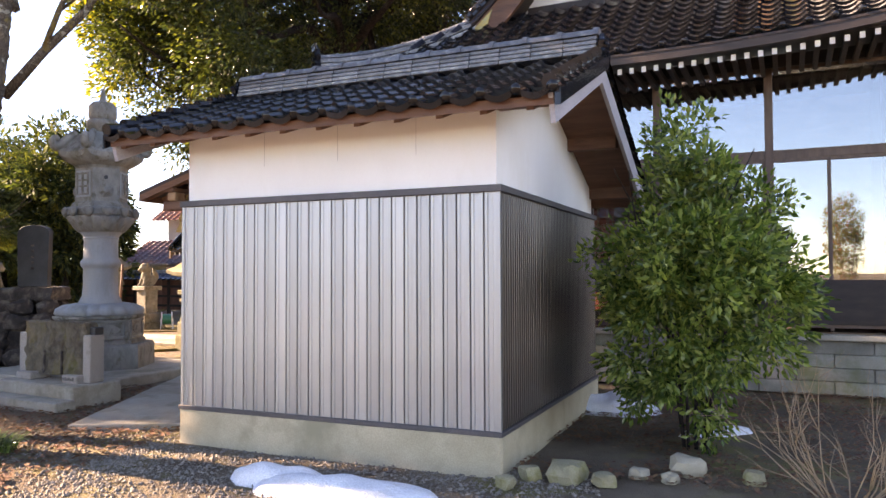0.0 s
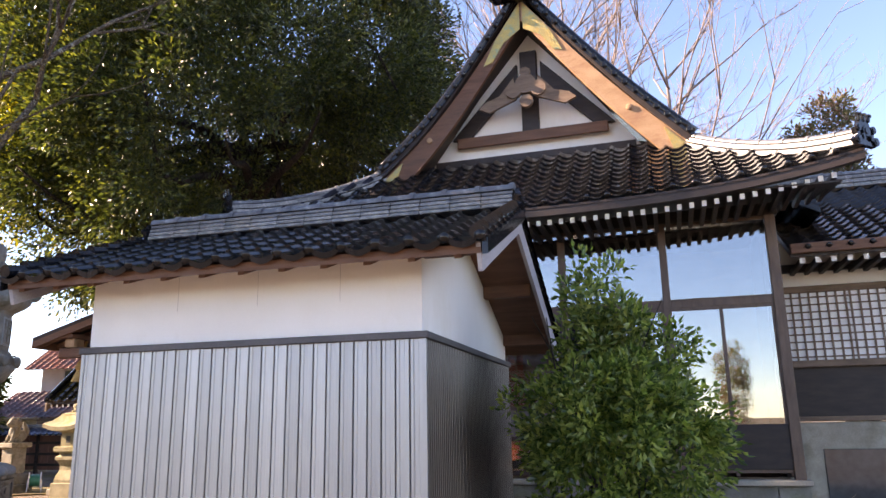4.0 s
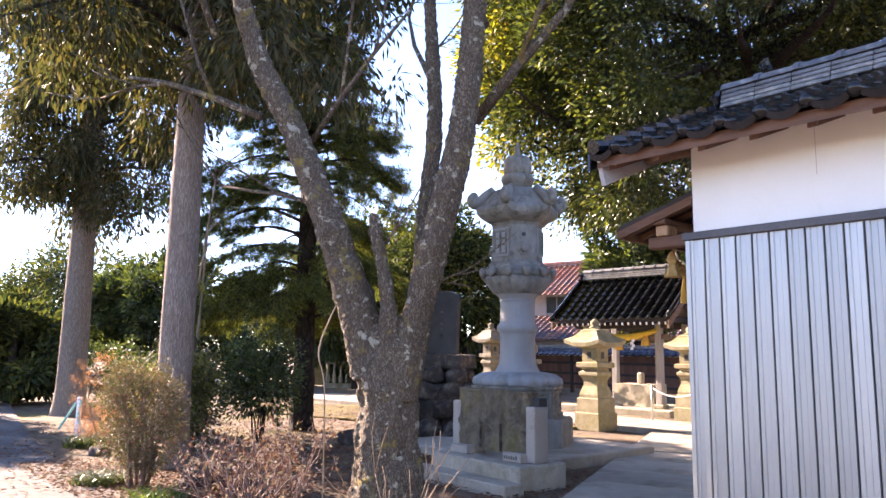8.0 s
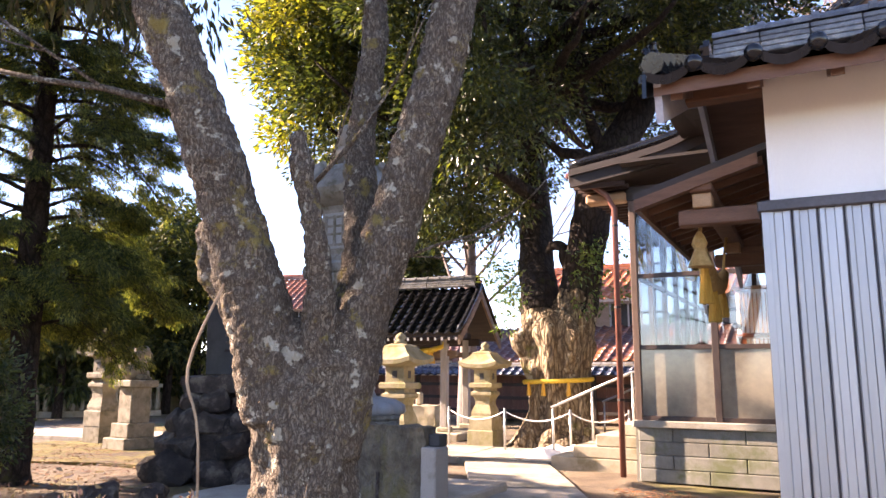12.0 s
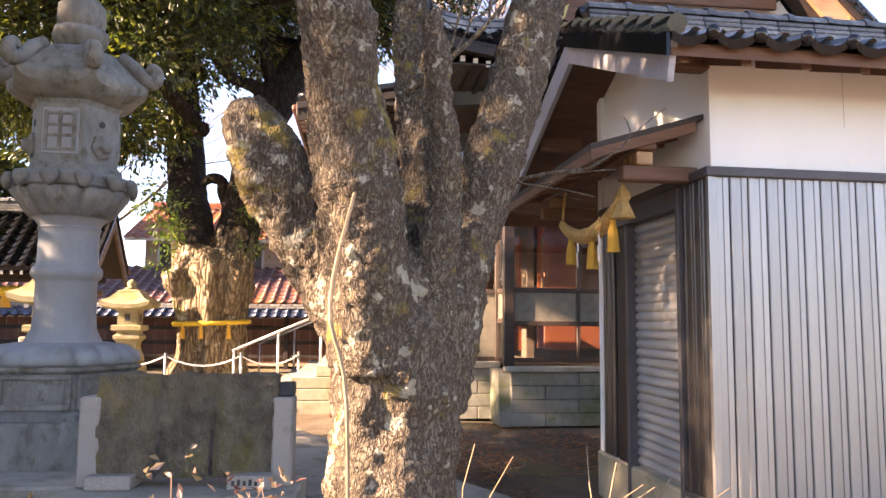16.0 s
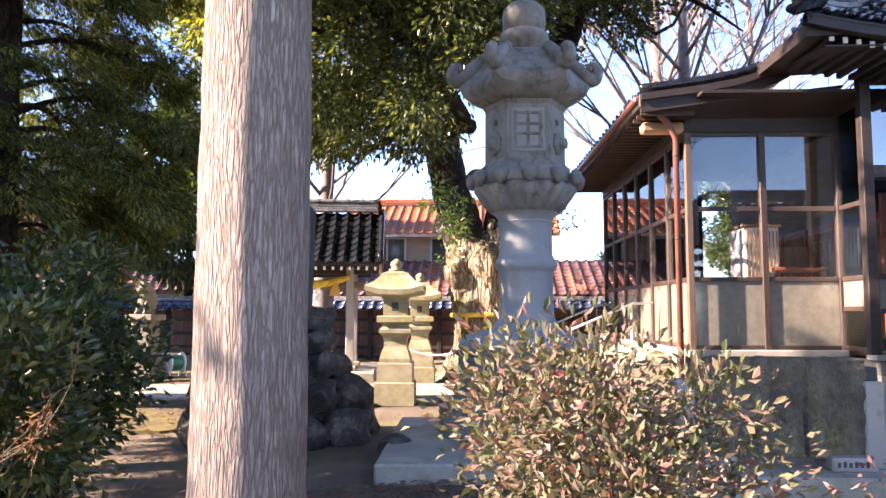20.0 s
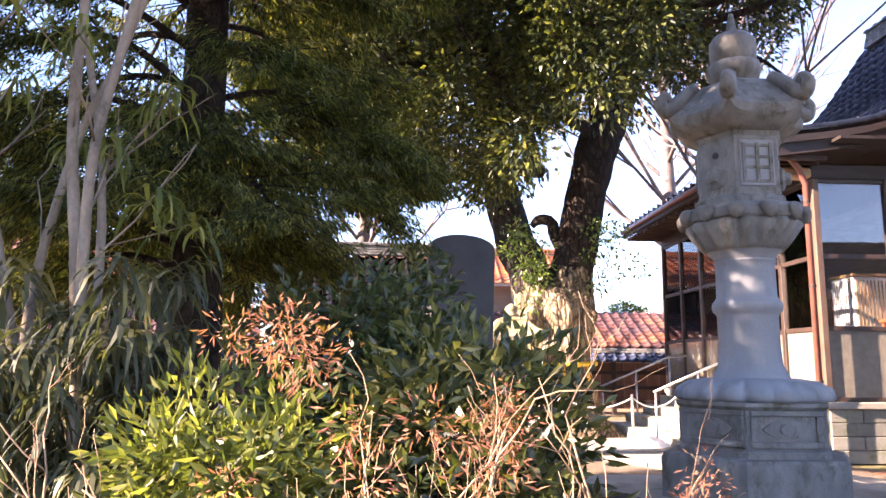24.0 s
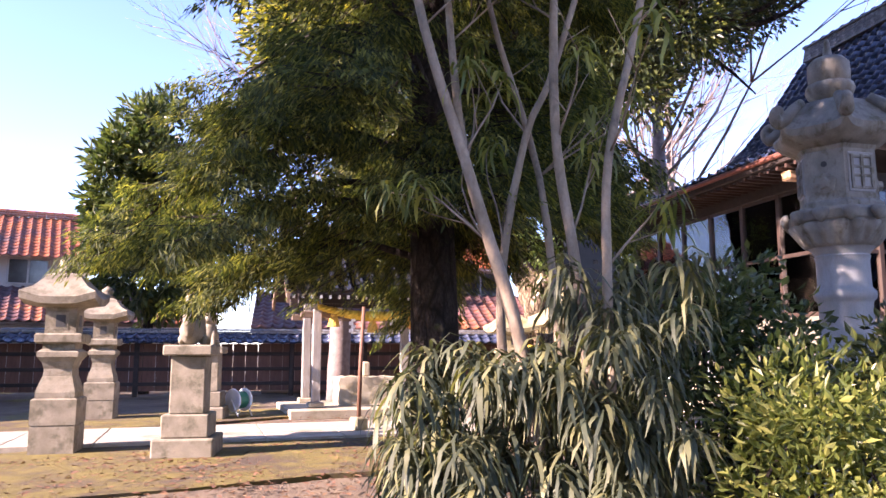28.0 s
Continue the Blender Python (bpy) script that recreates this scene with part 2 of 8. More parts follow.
def bark_mat(name, deep, ridge, pale, patch, stretch=(1, 1, 1), plate=14.0, grow=6.0, amount=0.5, moss=None, bump=1.0, bdist=0.03, fine=80.0):
    """Bark: dark cracks between raised plates, fibres, and patches of lichen (and moss) grown over it."""
    m = bpy.data.materials.new(name)
    m.use_nodes = True
    t = m.node_tree
    N, link = t.nodes, t.links.new
    bs = N["Principled BSDF"]
    tc, mp = N.new("ShaderNodeTexCoord"), N.new("ShaderNodeMapping")
    mp.inputs["Scale"].default_value = stretch
    link(tc.outputs["Object"], mp.inputs[0])

    def nz(s, detail, src, rgh=0.65):
        n = N.new("ShaderNodeTexNoise")
        n.inputs["Scale"].default_value, n.inputs["Detail"].default_value, n.inputs["Roughness"].default_value = s, detail, rgh
        link(src, n.inputs["Vector"])
        return n.outputs["Fac"]

    def rng(src, a, b):
        r = N.new("ShaderNodeMapRange")
        r.inputs["From Min"].default_value, r.inputs["From Max"].default_value = a, b
        link(src, r.inputs["Value"])
        return r.outputs[0]

    def mixc(fac, a, b):
        x = N.new("ShaderNodeMix")
        x.data_type = "RGBA"
        link(fac, x.inputs["Factor"])
        for q, key in ((a, "A"), (b, "B")):
            if hasattr(q, "links"):
                link(q, x.inputs[key])
            else:
                x.inputs[key].default_value = (*q, 1)
        return x.outputs["Result"]

    wob = N.new("ShaderNodeMix")
    wob.data_type, wob.blend_type = "RGBA", "LINEAR_LIGHT"
    wob.inputs["Factor"].default_value = 0.06
    wn = N.new("ShaderNodeTexNoise")
    wn.inputs["Scale"].default_value, wn.inputs["Detail"].default_value = plate * 0.5, 4
    link(mp.outputs[0], wn.inputs["Vector"])
    link(mp.outputs[0], wob.inputs["A"])
    link(wn.outputs["Color"], wob.inputs["B"])
    vo = N.new("ShaderNodeTexVoronoi")
    vo.feature = "DISTANCE_TO_EDGE"
    vo.inputs["Scale"].default_value = plate
    link(wob.outputs["Result"], vo.inputs["Vector"])
    crack = rng(vo.outputs["Distance"], 0.0, 0.22)
    fibre = nz(fine, 5, mp.outputs[0], 0.7)
    big = nz(plate * 0.4, 5, mp.outputs[0])
    col = mixc(rng(big, 0.35, 0.65), ridge, pale)
    col = mixc(rng(fibre, 0.62, 0.35), col, deep)
    col = mixc(rng(crack, 0.75, 0.0), col, deep)
    lich = nz(grow, 7, tc.outputs["Object"], 0.62)
    lo = 0.66 - 0.16 * amount
    spot = rng(lich, lo, lo + 0.035)
    if patch:
        col = mixc(spot, col, patch)
        fleck = nz(grow * 5, 5, tc.outputs["Object"], 0.7)
        col = mixc(rng(fleck, 0.60, 0.70), col, tuple(0.70 * c for c in patch))
    if moss:
        ms = nz(grow * 0.45, 6, tc.outputs["Object"], 0.7)
        col = mixc(rng(ms, 0.58, 0.66), col, moss)
    link(col, bs.inputs["Base Color"])
    bs.inputs["Roughness"].default_value, bs.inputs["Specular IOR Level"].default_value = 0.92, 0.25
    h = N.new("ShaderNodeMath")
    h.operation = "MULTIPLY_ADD"
    h.inputs[1].default_value = 0.8
    link(crack, h.inputs[0])
    link(fibre, h.inputs[2])
    bp = N.new("ShaderNodeBump")
    bp.inputs["Strength"].default_value, bp.inputs["Distance"].default_value = bump, bdist
    link(h.outputs[0], bp.inputs["Height"])
    link(bp.outputs[0], bs.inputs["Normal"])
    return m


def glass_mat(name, tint=(0.9, 0.95, 0.95), rough=0.0, alpha=0.12):
    """A thin pane: mostly clear, mirror-like by its angle."""
    m = bpy.data.materials.new(name)
    m.use_nodes = True
    t = m.node_tree
    N, link = t.nodes, t.links.new
    tr, gl, mx, fr = N.new("ShaderNodeBsdfTransparent"), N.new("ShaderNodeBsdfGlossy"), N.new("ShaderNodeMixShader"), N.new("ShaderNodeFresnel")
    ad = N.new("ShaderNodeMath")
    ad.operation, ad.use_clamp = "ADD", True
    ad.inputs[1].default_value = alpha
    tr.inputs[0].default_value = (*tint, 1)
    gl.inputs["Roughness"].default_value = rough
    fr.inputs[0].default_value = 1.5
    link(fr.outputs[0], ad.inputs[0])
    link(ad.outputs[0], mx.inputs[0])
    link(tr.outputs[0], mx.inputs[1])
    link(gl.outputs[0], mx.inputs[2])
    link(mx.outputs[0], N["Material Output"].inputs[0])
    return m


M_SOIL = mat("soil", (0.105, 0.074, 0.049), (0.205, 0.155, 0.102), 1.4, 55, 0.95, 0.9, c3=(0.16, 0.14, 0.04), stain=0.55, amount=0.42, bdist=0.03)
M_MOSS = mat("moss", (0.115, 0.092, 0.018), (0.19, 0.148, 0.03), 3, 120, 0.95, 0.9, c3=(0.07, 0.048, 0.03), stain=1.3, amount=0.62, bdist=0.02)
M_ASPHALT = mat("asphalt", (0.07, 0.062, 0.057), (0.15, 0.132, 0.12), 1.2, 120, 0.85, 0.9, c3=(0.07, 0.062, 0.057), stain=0.7, amount=0.4)
M_CONC = mat("concrete", (0.33, 0.295, 0.24), (0.45, 0.41, 0.335), 2.5, 90, 0.85, 0.3, c3=(0.22, 0.20, 0.15), stain=1.4, amount=0.45)
M_PAVE = mat("paving_stone", (0.31, 0.275, 0.22), (0.42, 0.38, 0.31), 3, 110, 0.85, 0.3, c3=(0.18, 0.165, 0.12), stain=1.3, amount=0.45, rand=0.12)
M_STONE = mat("grey_granite", (0.18, 0.172, 0.15), (0.29, 0.28, 0.25), 6, 150, 0.82, 0.5, c3=(0.11, 0.10, 0.07), stain=7.0, amount=0.4, stretch=(1, 1, 0.6))
M_STONE_SHAFT = mat("smooth_granite", (0.27, 0.28, 0.287), (0.34, 0.35, 0.352), 3, 190, 0.7, 0.15, c3=(0.21, 0.212, 0.20), stain=2.4, amount=0.4, stretch=(1, 1, 0.35))
M_LICHEN_STONE = mat("lichened_stone", (0.25, 0.215, 0.125), (0.37, 0.325, 0.205), 5, 90, 0.9, 0.5, c3=(0.20, 0.18, 0.07), stain=3.0, amount=0.5)
M_TABLET = mat("mossy_tablet_stone", (0.115, 0.094, 0.066), (0.255, 0.215, 0.15), 7.0, 60, 0.92, 1.0, c3=(0.17, 0.145, 0.06), stain=4.0, amount=0.4, bdist=0.05, stretch=(1, 1, 0.5))
M_SALT = mat("speckled_granite", (0.29, 0.26, 0.23), (0.43, 0.395, 0.355), 170, 300, 0.6, 0.2, edge=(0.42, 0.58), c3=(0.22, 0.20, 0.165), stain=3, amount=0.3)
M_DARKSTONE = mat("dark_slate", (0.028, 0.03, 0.032), (0.05, 0.052, 0.054), 5, 120, 0.6, 0.15)
M_ROCK = mat("dark_rock", (0.045, 0.036, 0.032), (0.12, 0.094, 0.08), 5, 50, 0.9, 1.0, c3=(0.20, 0.17, 0.13), stain=5, amount=0.4, rand=0.35, bdist=0.05)
M_PALESTONE = mat("pale_granite", (0.34, 0.295, 0.21), (0.45, 0.40, 0.30), 4, 160, 0.8, 0.25, c3=(0.22, 0.19, 0.11), stain=2.5, amount=0.45)
# Stained granite, its base lowered to paint in the lawn's dim light.
M_LAWNSTONE = mat("weathered_dimmed_granite", (0.19, 0.165, 0.12), (0.30, 0.265, 0.20), 5, 140, 0.85, 0.4, c3=(0.11, 0.10, 0.065), stain=4.0, amount=0.5)
M_BLOCK = mat("ashlar_block", (0.20, 0.19, 0.155), (0.31, 0.30, 0.26), 3, 90, 0.88, 0.35, c3=(0.13, 0.14, 0.07), stain=1.6, amount=0.5, rand=0.18)
M_PLASTER = mat("white_plaster", (0.80, 0.785, 0.755), (0.86, 0.85, 0.825), 0.9, 120, 0.85, 0.03, c3=(0.75, 0.725, 0.67), stain=0.6, amount=0.15, stretch=(1, 1, 0.5), grain=0.97)
M_SIDING = mat("galvanised_siding", (0.33, 0.33, 0.335), (0.40, 0.40, 0.405), 0.9, 6, 0.34, 0.0, metal=0.75, stretch=(2, 2, 0.3), rough2=0.46, c3=(0.30, 0.30, 0.305), stain=0.7, amount=0.25, rand=0.10, grain=0.92)
M_TRIM = mat("dark_metal_trim", (0.075, 0.07, 0.075), (0.11, 0.10, 0.105), 3, 60, 0.5, 0.1, metal=0.3)
# Footing concrete: the yellow of sunlight is mixed into its base colours.
M_FOOTING = mat("sun_tinted_footing", (0.40, 0.34, 0.23), (0.52, 0.45, 0.32), 1.6, 90, 0.85, 0.25, c3=(0.28, 0.25, 0.17), stain=1.1, amount=0.35)
# Sunlight on the great crown's west edge, given as a leaf colour.
M_LEAF_YELLOW = leaf_mat("sun_yellow_leaf", [(0.09, 0.10, 0.018), (0.20, 0.19, 0.028), (0.32, 0.27, 0.035)], 0.45)
M_ZELKOVA = mat("grey_zelkova_bark", (0.17, 0.13, 0.12), (0.26, 0.21, 0.19), 8, 60, 0.85, 0.3)
M_TILE_PLUM = mat("plum_glazed_tile", (0.15, 0.07, 0.062), (0.085, 0.05, 0.055), 1.2, 60, 0.28, 0.1, spec=0.6, rand=0.3, c3=(0.36, 0.13, 0.05), stain=0.35, amount=0.4)
# Side sheets: the dark surroundings they mirror are put into the base colour.
M_SIDING_DARK = mat("dark_reflection_siding", (0.075, 0.066, 0.062), (0.115, 0.10, 0.094), 0.9, 6, 0.26, 0.0, metal=0.6, stretch=(2, 2, 0.3), rough2=0.4, rand=0.12)
M_SHUTTER = mat("pale_shutter", (0.46, 0.46, 0.455), (0.55, 0.55, 0.545), 1.2, 70, 0.4, 0.05, metal=0.35)
M_TILE = mat("glazed_black_tile", (0.007, 0.0075, 0.009), (0.016, 0.017, 0.021), 6, 80, 0.10, 0.05, spec=0.38, rand=0.4, rough2=0.17)
M_TILE_BLUE = mat("glazed_blue_tile", (0.035, 0.045, 0.085), (0.06, 0.075, 0.125), 6, 80, 0.2, 0.08, spec=0.7, rand=0.25, rough2=0.33)
M_RIDGE = mat("ridge_tile", (0.10, 0.105, 0.115), (0.20, 0.205, 0.215), 7, 90, 0.42, 0.2, spec=0.5, rand=0.25, c3=(0.30, 0.30, 0.28), stain=9, amount=0.4)
M_RUSTTILE = mat("orange_glazed_tile", (0.44, 0.14, 0.045), (0.27, 0.085, 0.045), 1.2, 60, 0.28, 0.1, spec=0.6, rand=0.3, c3=(0.12, 0.07, 0.065), stain=0.5, amount=0.5)
M_WOOD = mat("weathered_wood", (0.16, 0.105, 0.07), (0.24, 0.165, 0.115), 3, 50, 0.75, 0.25, stretch=(1, 1, 6), c3=(0.12, 0.085, 0.06), stain=2, amount=0.35)
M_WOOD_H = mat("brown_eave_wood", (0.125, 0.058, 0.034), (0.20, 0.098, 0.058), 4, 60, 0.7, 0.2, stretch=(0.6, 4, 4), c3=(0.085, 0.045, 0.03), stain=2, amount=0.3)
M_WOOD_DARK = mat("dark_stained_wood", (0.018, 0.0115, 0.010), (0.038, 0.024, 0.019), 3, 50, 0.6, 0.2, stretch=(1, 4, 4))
# Pale wood for small timbers; also paints the sunlit east barge board.
M_WOOD_PALE = mat("pale_wood_lit_barge", (0.36, 0.205, 0.105), (0.48, 0.30, 0.17), 2.5, 50, 0.65, 0.2, stretch=(1, 5, 2), c3=(0.26, 0.13, 0.07), stain=1.2, amount=0.4)
M_FRAME = mat("window_frame_wood", (0.10, 0.060, 0.042), (0.16, 0.10, 0.068), 3, 70, 0.55, 0.15, stretch=(4, 4, 1))
M_FRAME_DARK = mat("dark_porch_frame", (0.034, 0.021, 0.016), (0.066, 0.040, 0.030), 3, 70, 0.5, 0.15, stretch=(4, 4, 1))
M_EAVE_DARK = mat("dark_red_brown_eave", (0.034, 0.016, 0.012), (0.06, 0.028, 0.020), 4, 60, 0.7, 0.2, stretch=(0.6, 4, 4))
M_GREYPAINT = mat("grey_barge_paint", (0.37, 0.35, 0.37), (0.45, 0.43, 0.445), 2, 60, 0.6, 0.12)
M_GOLD = mat("gilded_copper", (0.62, 0.42, 0.13), (0.46, 0.36, 0.15), 12, 90, 0.38, 0.6, metal=0.75, c3=(0.25, 0.32, 0.20), stain=9, amount=0.35)
M_SNOW = mat("old_snow", (0.86, 0.87, 0.9), (0.78, 0.79, 0.83), 7, 70, 0.75, 0.6, c3=(0.6, 0.57, 0.52), stain=5, amount=0.12, bdist=0.02)
M_ROPE = mat("straw_rope", (0.52, 0.31, 0.10), (0.68, 0.45, 0.18), 30, 160, 0.85, 0.6)
M_ROPE_GOLD = mat("golden_rope", (0.66, 0.42, 0.03), (0.80, 0.55, 0.06), 30, 160, 0.7, 0.5)
M_TASSEL = mat("gold_tassel", (0.66, 0.34, 0.04), (0.80, 0.47, 0.08), 40, 200, 0.75, 0.7, stretch=(3, 3, 0.3))
M_PAPER = mat("white_paper", (0.82, 0.82, 0.82), (0.88, 0.88, 0.87), 4, 50, 0.9, 0.05, grain=0.97)
M_COPPER = mat("red_brown_pipe", (0.20, 0.075, 0.055), (0.28, 0.11, 0.08), 4, 60, 0.4, 0.1, metal=0.2)
M_STEEL = mat("dull_steel", (0.5, 0.5, 0.5), (0.62, 0.62, 0.62), 6, 80, 0.35, 0.05, metal=0.9)
M_VERMILION = mat("vermilion_paint", (0.30, 0.07, 0.028), (0.40, 0.11, 0.04), 3, 60, 0.45, 0.1)
M_BARK = bark_mat("lichened_bark", (0.075, 0.056, 0.042), (0.19, 0.15, 0.11), (0.30, 0.25, 0.185), (0.41, 0.38, 0.30), (1, 1, 0.42), 44, 11, 0.40, (0.25, 0.19, 0.06), 0.9, 0.014, 80)
M_CEDAR = bark_mat("cedar_bark", (0.19, 0.148, 0.122), (0.345, 0.285, 0.245), (0.49, 0.43, 0.38), None, (3.0, 3.0, 0.30), 22, 4, 0.3, None, 0.9, 0.016, 50)
M_CAMPHOR = bark_mat("buttressed_bark", (0.10, 0.07, 0.045), (0.34, 0.26, 0.165), (0.48, 0.39, 0.26), (0.50, 0.46, 0.35), (1.5, 1.5, 0.28), 7, 2.5, 0.35, (0.15, 0.14, 0.045), 1.0, 0.05, 20)
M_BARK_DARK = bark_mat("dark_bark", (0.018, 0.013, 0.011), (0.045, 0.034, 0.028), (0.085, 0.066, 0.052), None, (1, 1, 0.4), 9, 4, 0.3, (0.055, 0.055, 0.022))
M_BARK_PALE = mat("pale_twig_bark", (0.22, 0.165, 0.11), (0.35, 0.275, 0.20), 8, 60, 0.85, 0.4, c3=(0.11, 0.09, 0.065), stain=4, amount=0.45, stretch=(1, 1, 0.6))
M_TWIG = mat("dry_twig", (0.27, 0.175, 0.10), (0.40, 0.28, 0.175), 9, 60, 0.85, 0.2)
M_TWIG_RED = mat("reddish_twig", (0.15, 0.085, 0.065), (0.26, 0.17, 0.13), 9, 60, 0.85, 0.2)
M_GLASS = glass_mat("window_glass", (0.90, 0.93, 0.93), 0.0, 0.05)
M_GLASS_SKY = glass_mat("reflecting_glass", (0.75, 0.8, 0.82), 0.0, 0.24)
M_GLASS_FROST = mat("frosted_glass", (0.18, 0.165, 0.135), (0.27, 0.235, 0.18), 0.9, 10, 0.1, 0.0, spec=0.9)
M_LEAF_BIG = leaf_mat("broadleaf", [(0.018, 0.029, 0.012), (0.034, 0.047, 0.015), (0.06, 0.075, 0.02), (0.16, 0.17, 0.035)], 0.27, 0.35, 0.5)
M_LEAF_CON = leaf_mat("conifer_spray", [(0.016, 0.025, 0.012), (0.032, 0.045, 0.018), (0.06, 0.075, 0.026), (0.16, 0.16, 0.04)], 0.25, 0.6, 0.2)
M_LEAF_CYPRESS = leaf_mat("cypress_spray", [(0.024, 0.036, 0.016), (0.048, 0.062, 0.023), (0.09, 0.105, 0.033), (0.24, 0.235, 0.055)], 0.4, 0.6, 0.2)
M_LEAF_CEDAR = leaf_mat("cedar_spray", [(0.030, 0.036, 0.018), (0.055, 0.058, 0.028), (0.11, 0.085, 0.04)], 0.3, 0.6, 0.2)
M_LEAF_BUSH = leaf_mat("shrub_leaf", [(0.03, 0.06, 0.016), (0.065, 0.11, 0.026), (0.12, 0.18, 0.042), (0.24, 0.30, 0.07)], 0.35, 0.28, 0.65)
M_LEAF_SHRUB = leaf_mat("glossy_shrub_leaf", [(0.035, 0.065, 0.016), (0.08, 0.13, 0.03), (0.16, 0.22, 0.05), (0.30, 0.35, 0.09)], 0.42, 0.25, 0.7)
M_LEAF_DARK = leaf_mat("dark_shrub_leaf", [(0.020, 0.036, 0.014), (0.038, 0.058, 0.019), (0.07, 0.092, 0.028), (0.14, 0.16, 0.05)], 0.28, 0.35, 0.5)
M_LEAF_LIME = leaf_mat("lime_shrub_leaf", [(0.06, 0.085, 0.02), (0.14, 0.165, 0.04), (0.29, 0.285, 0.08)], 0.4, 0.35, 0.5)
M_LEAF_STRAP = leaf_mat("strap_leaf", [(0.036, 0.046, 0.026), (0.06, 0.072, 0.044), (0.10, 0.108, 0.062), (0.17, 0.165, 0.07)], 0.25, 0.55, 0.3)
# Upper strap leaves: their lit look is put into a lighter colour.
M_LEAF_STRAP_LIT = leaf_mat("lit_strap_leaf", [(0.06, 0.085, 0.03), (0.10, 0.125, 0.035), (0.16, 0.175, 0.045), (0.26, 0.25, 0.06)], 0.4)
M_LEAF_RED = leaf_mat("russet_leaf", [(0.09, 0.04, 0.038), (0.14, 0.065, 0.058), (0.20, 0.115, 0.10), (0.32, 0.24, 0.22), (0.08, 0.065, 0.04)], 0.15, 0.7, 0.2)
M_LEAF_DRY = leaf_mat("dry_maple_leaf", [(0.33, 0.12, 0.075), (0.42, 0.19, 0.12), (0.27, 0.095, 0.06), (0.38, 0.24, 0.14)], 0.35, 0.7)
M_LITTER = leaf_mat("fallen_leaf", [(0.10, 0.045, 0.03), (0.17, 0.075, 0.045), (0.22, 0.12, 0.06), (0.07, 0.045, 0.03)], 0.1, 0.8)
M_LEAF_PHOT = leaf_mat("photinia_leaf", [(0.10, 0.12, 0.025), (0.17, 0.17, 0.04), (0.25, 0.20, 0.06), (0.14, 0.15, 0.03), (0.34, 0.06, 0.045)], 0.4)
M_LEAF_RUSSET = leaf_mat("dusty_leaf", [(0.045, 0.055, 0.022), (0.085, 0.088, 0.035), (0.14, 0.12, 0.065), (0.12, 0.07, 0.05), (0.19, 0.16, 0.105), (0.18, 0.055, 0.05)], 0.2, 0.6)
M_LEAF_RHODO = leaf_mat("rhododendron_leaf", [(0.024, 0.036, 0.014), (0.045, 0.062, 0.02), (0.085, 0.10, 0.03), (0.19, 0.185, 0.055)], 0.3, 0.28, 0.6)
M_GRAVEL = mat("gravel_stone", (0.13, 0.105, 0.08), (0.30, 0.265, 0.22), 30, 120, 0.9, 0.3)

# ---------------------------------------------------------------- ground
def sheet(name, pts, z, thick, material, label, kind="structure", category="ground"):
    """A flat piece of ground with an outline, its top at z."""
    bm = prism(pts, z - thick, z, "z")
    ob = part(name, bm, material)
    return tagged(ob, label, category, kind=kind)


def ground_height(x, y):
    """Gentle unevenness of the soil, flat near buildings and paving."""
    return 0.03 * noise.noise(Vector((x * 0.5, y * 0.5, 0.3))) + 0.012 * noise.noise(Vector((x * 2.3, y * 2.3, 1.7))) - 0.03


def make_ground():
    # fine squares where the walk goes, wide ones towards the horizon
    xs = sorted({*np.linspace(-16, 10, 105).round(3), *np.linspace(-45, 45, 31).round(3), -900, -300, -120, 120, 300, 900})
    ys = sorted({*np.linspace(-4, 24, 113).round(3), *np.linspace(-45, 60, 31).round(3), -900, -300, -120, 120, 300, 900})
    v = [(x, y, ground_height(x, y)) for y in ys for x in xs]
    n = len(xs)
    f = [(j * n + i, j * n + i + 1, (j + 1) * n + i + 1, (j + 1) * n + i) for j in range(len(ys) - 1) for i in range(n - 1)]
    ob = new("ground", np_mesh("ground", v, f, M_SOIL, True))
    tagged(ob, "dark damp shrine soil with gravel, moss and fallen leaves", "ground", kind="structure")


make_ground()
sheet("road", [(-2.0, -3), (-1.5, 1.6), (-2.0, 3.2), (-2.77, 4.3), (-4.06, 4.95), (-5.3, 5.4), (-6.8, 6.1), (-9.67, 7.4), (-12.5, 9.1), (-18, 12.6), (-30, 24), (-34, 20), (-22, 8), (-14, 3.5), (-9, 0), (-8, -3)], 0.012, 0.05,
      M_ASPHALT, "grey-brown worn asphalt drive beside the trees", category="road")

HALL = pose(-1.65, 12.85, 0, 0, 0, -25)
SHED = pose(-2.29, 6.61, 0, 0, 0, -23.5)


# ---------------------------------------------------------------- roof tiles
def tile_profile(x):
    """Height across one pan tile, x from 0 to 1: a shallow trough, then a roll."""
    return -0.028 * math.sin(math.pi * min(x / 0.68, 1.0)) + (0.034 * math.sin(math.pi * (x - 0.68) / 0.32) if x > 0.68 else 0.0)


TX = (0.0, 0.17, 0.34, 0.51, 0.68, 0.76, 0.84, 0.92, 1.0)


def tile_arrays(w, l, eave=False):
    """Corners and faces of one tile: w wide, l long (down along y), its foot raised on the next tile and turned down."""
    v, f, n = [], [], len(TX)
    foot = 0.045 if eave else 0.026
    for y, up in ((0.0, 0.0), (l * 1.06, 0.024), (l * 1.06, 0.024 - foot)):
        v += [(x * w, y, tile_profile(x) + up) for x in TX]
    for r in range(2):
        f += [(r * n + i, r * n + i + 1, (r + 1) * n + i + 1, (r + 1) * n + i) for i in range(n - 1)]
    return np.array(v), f


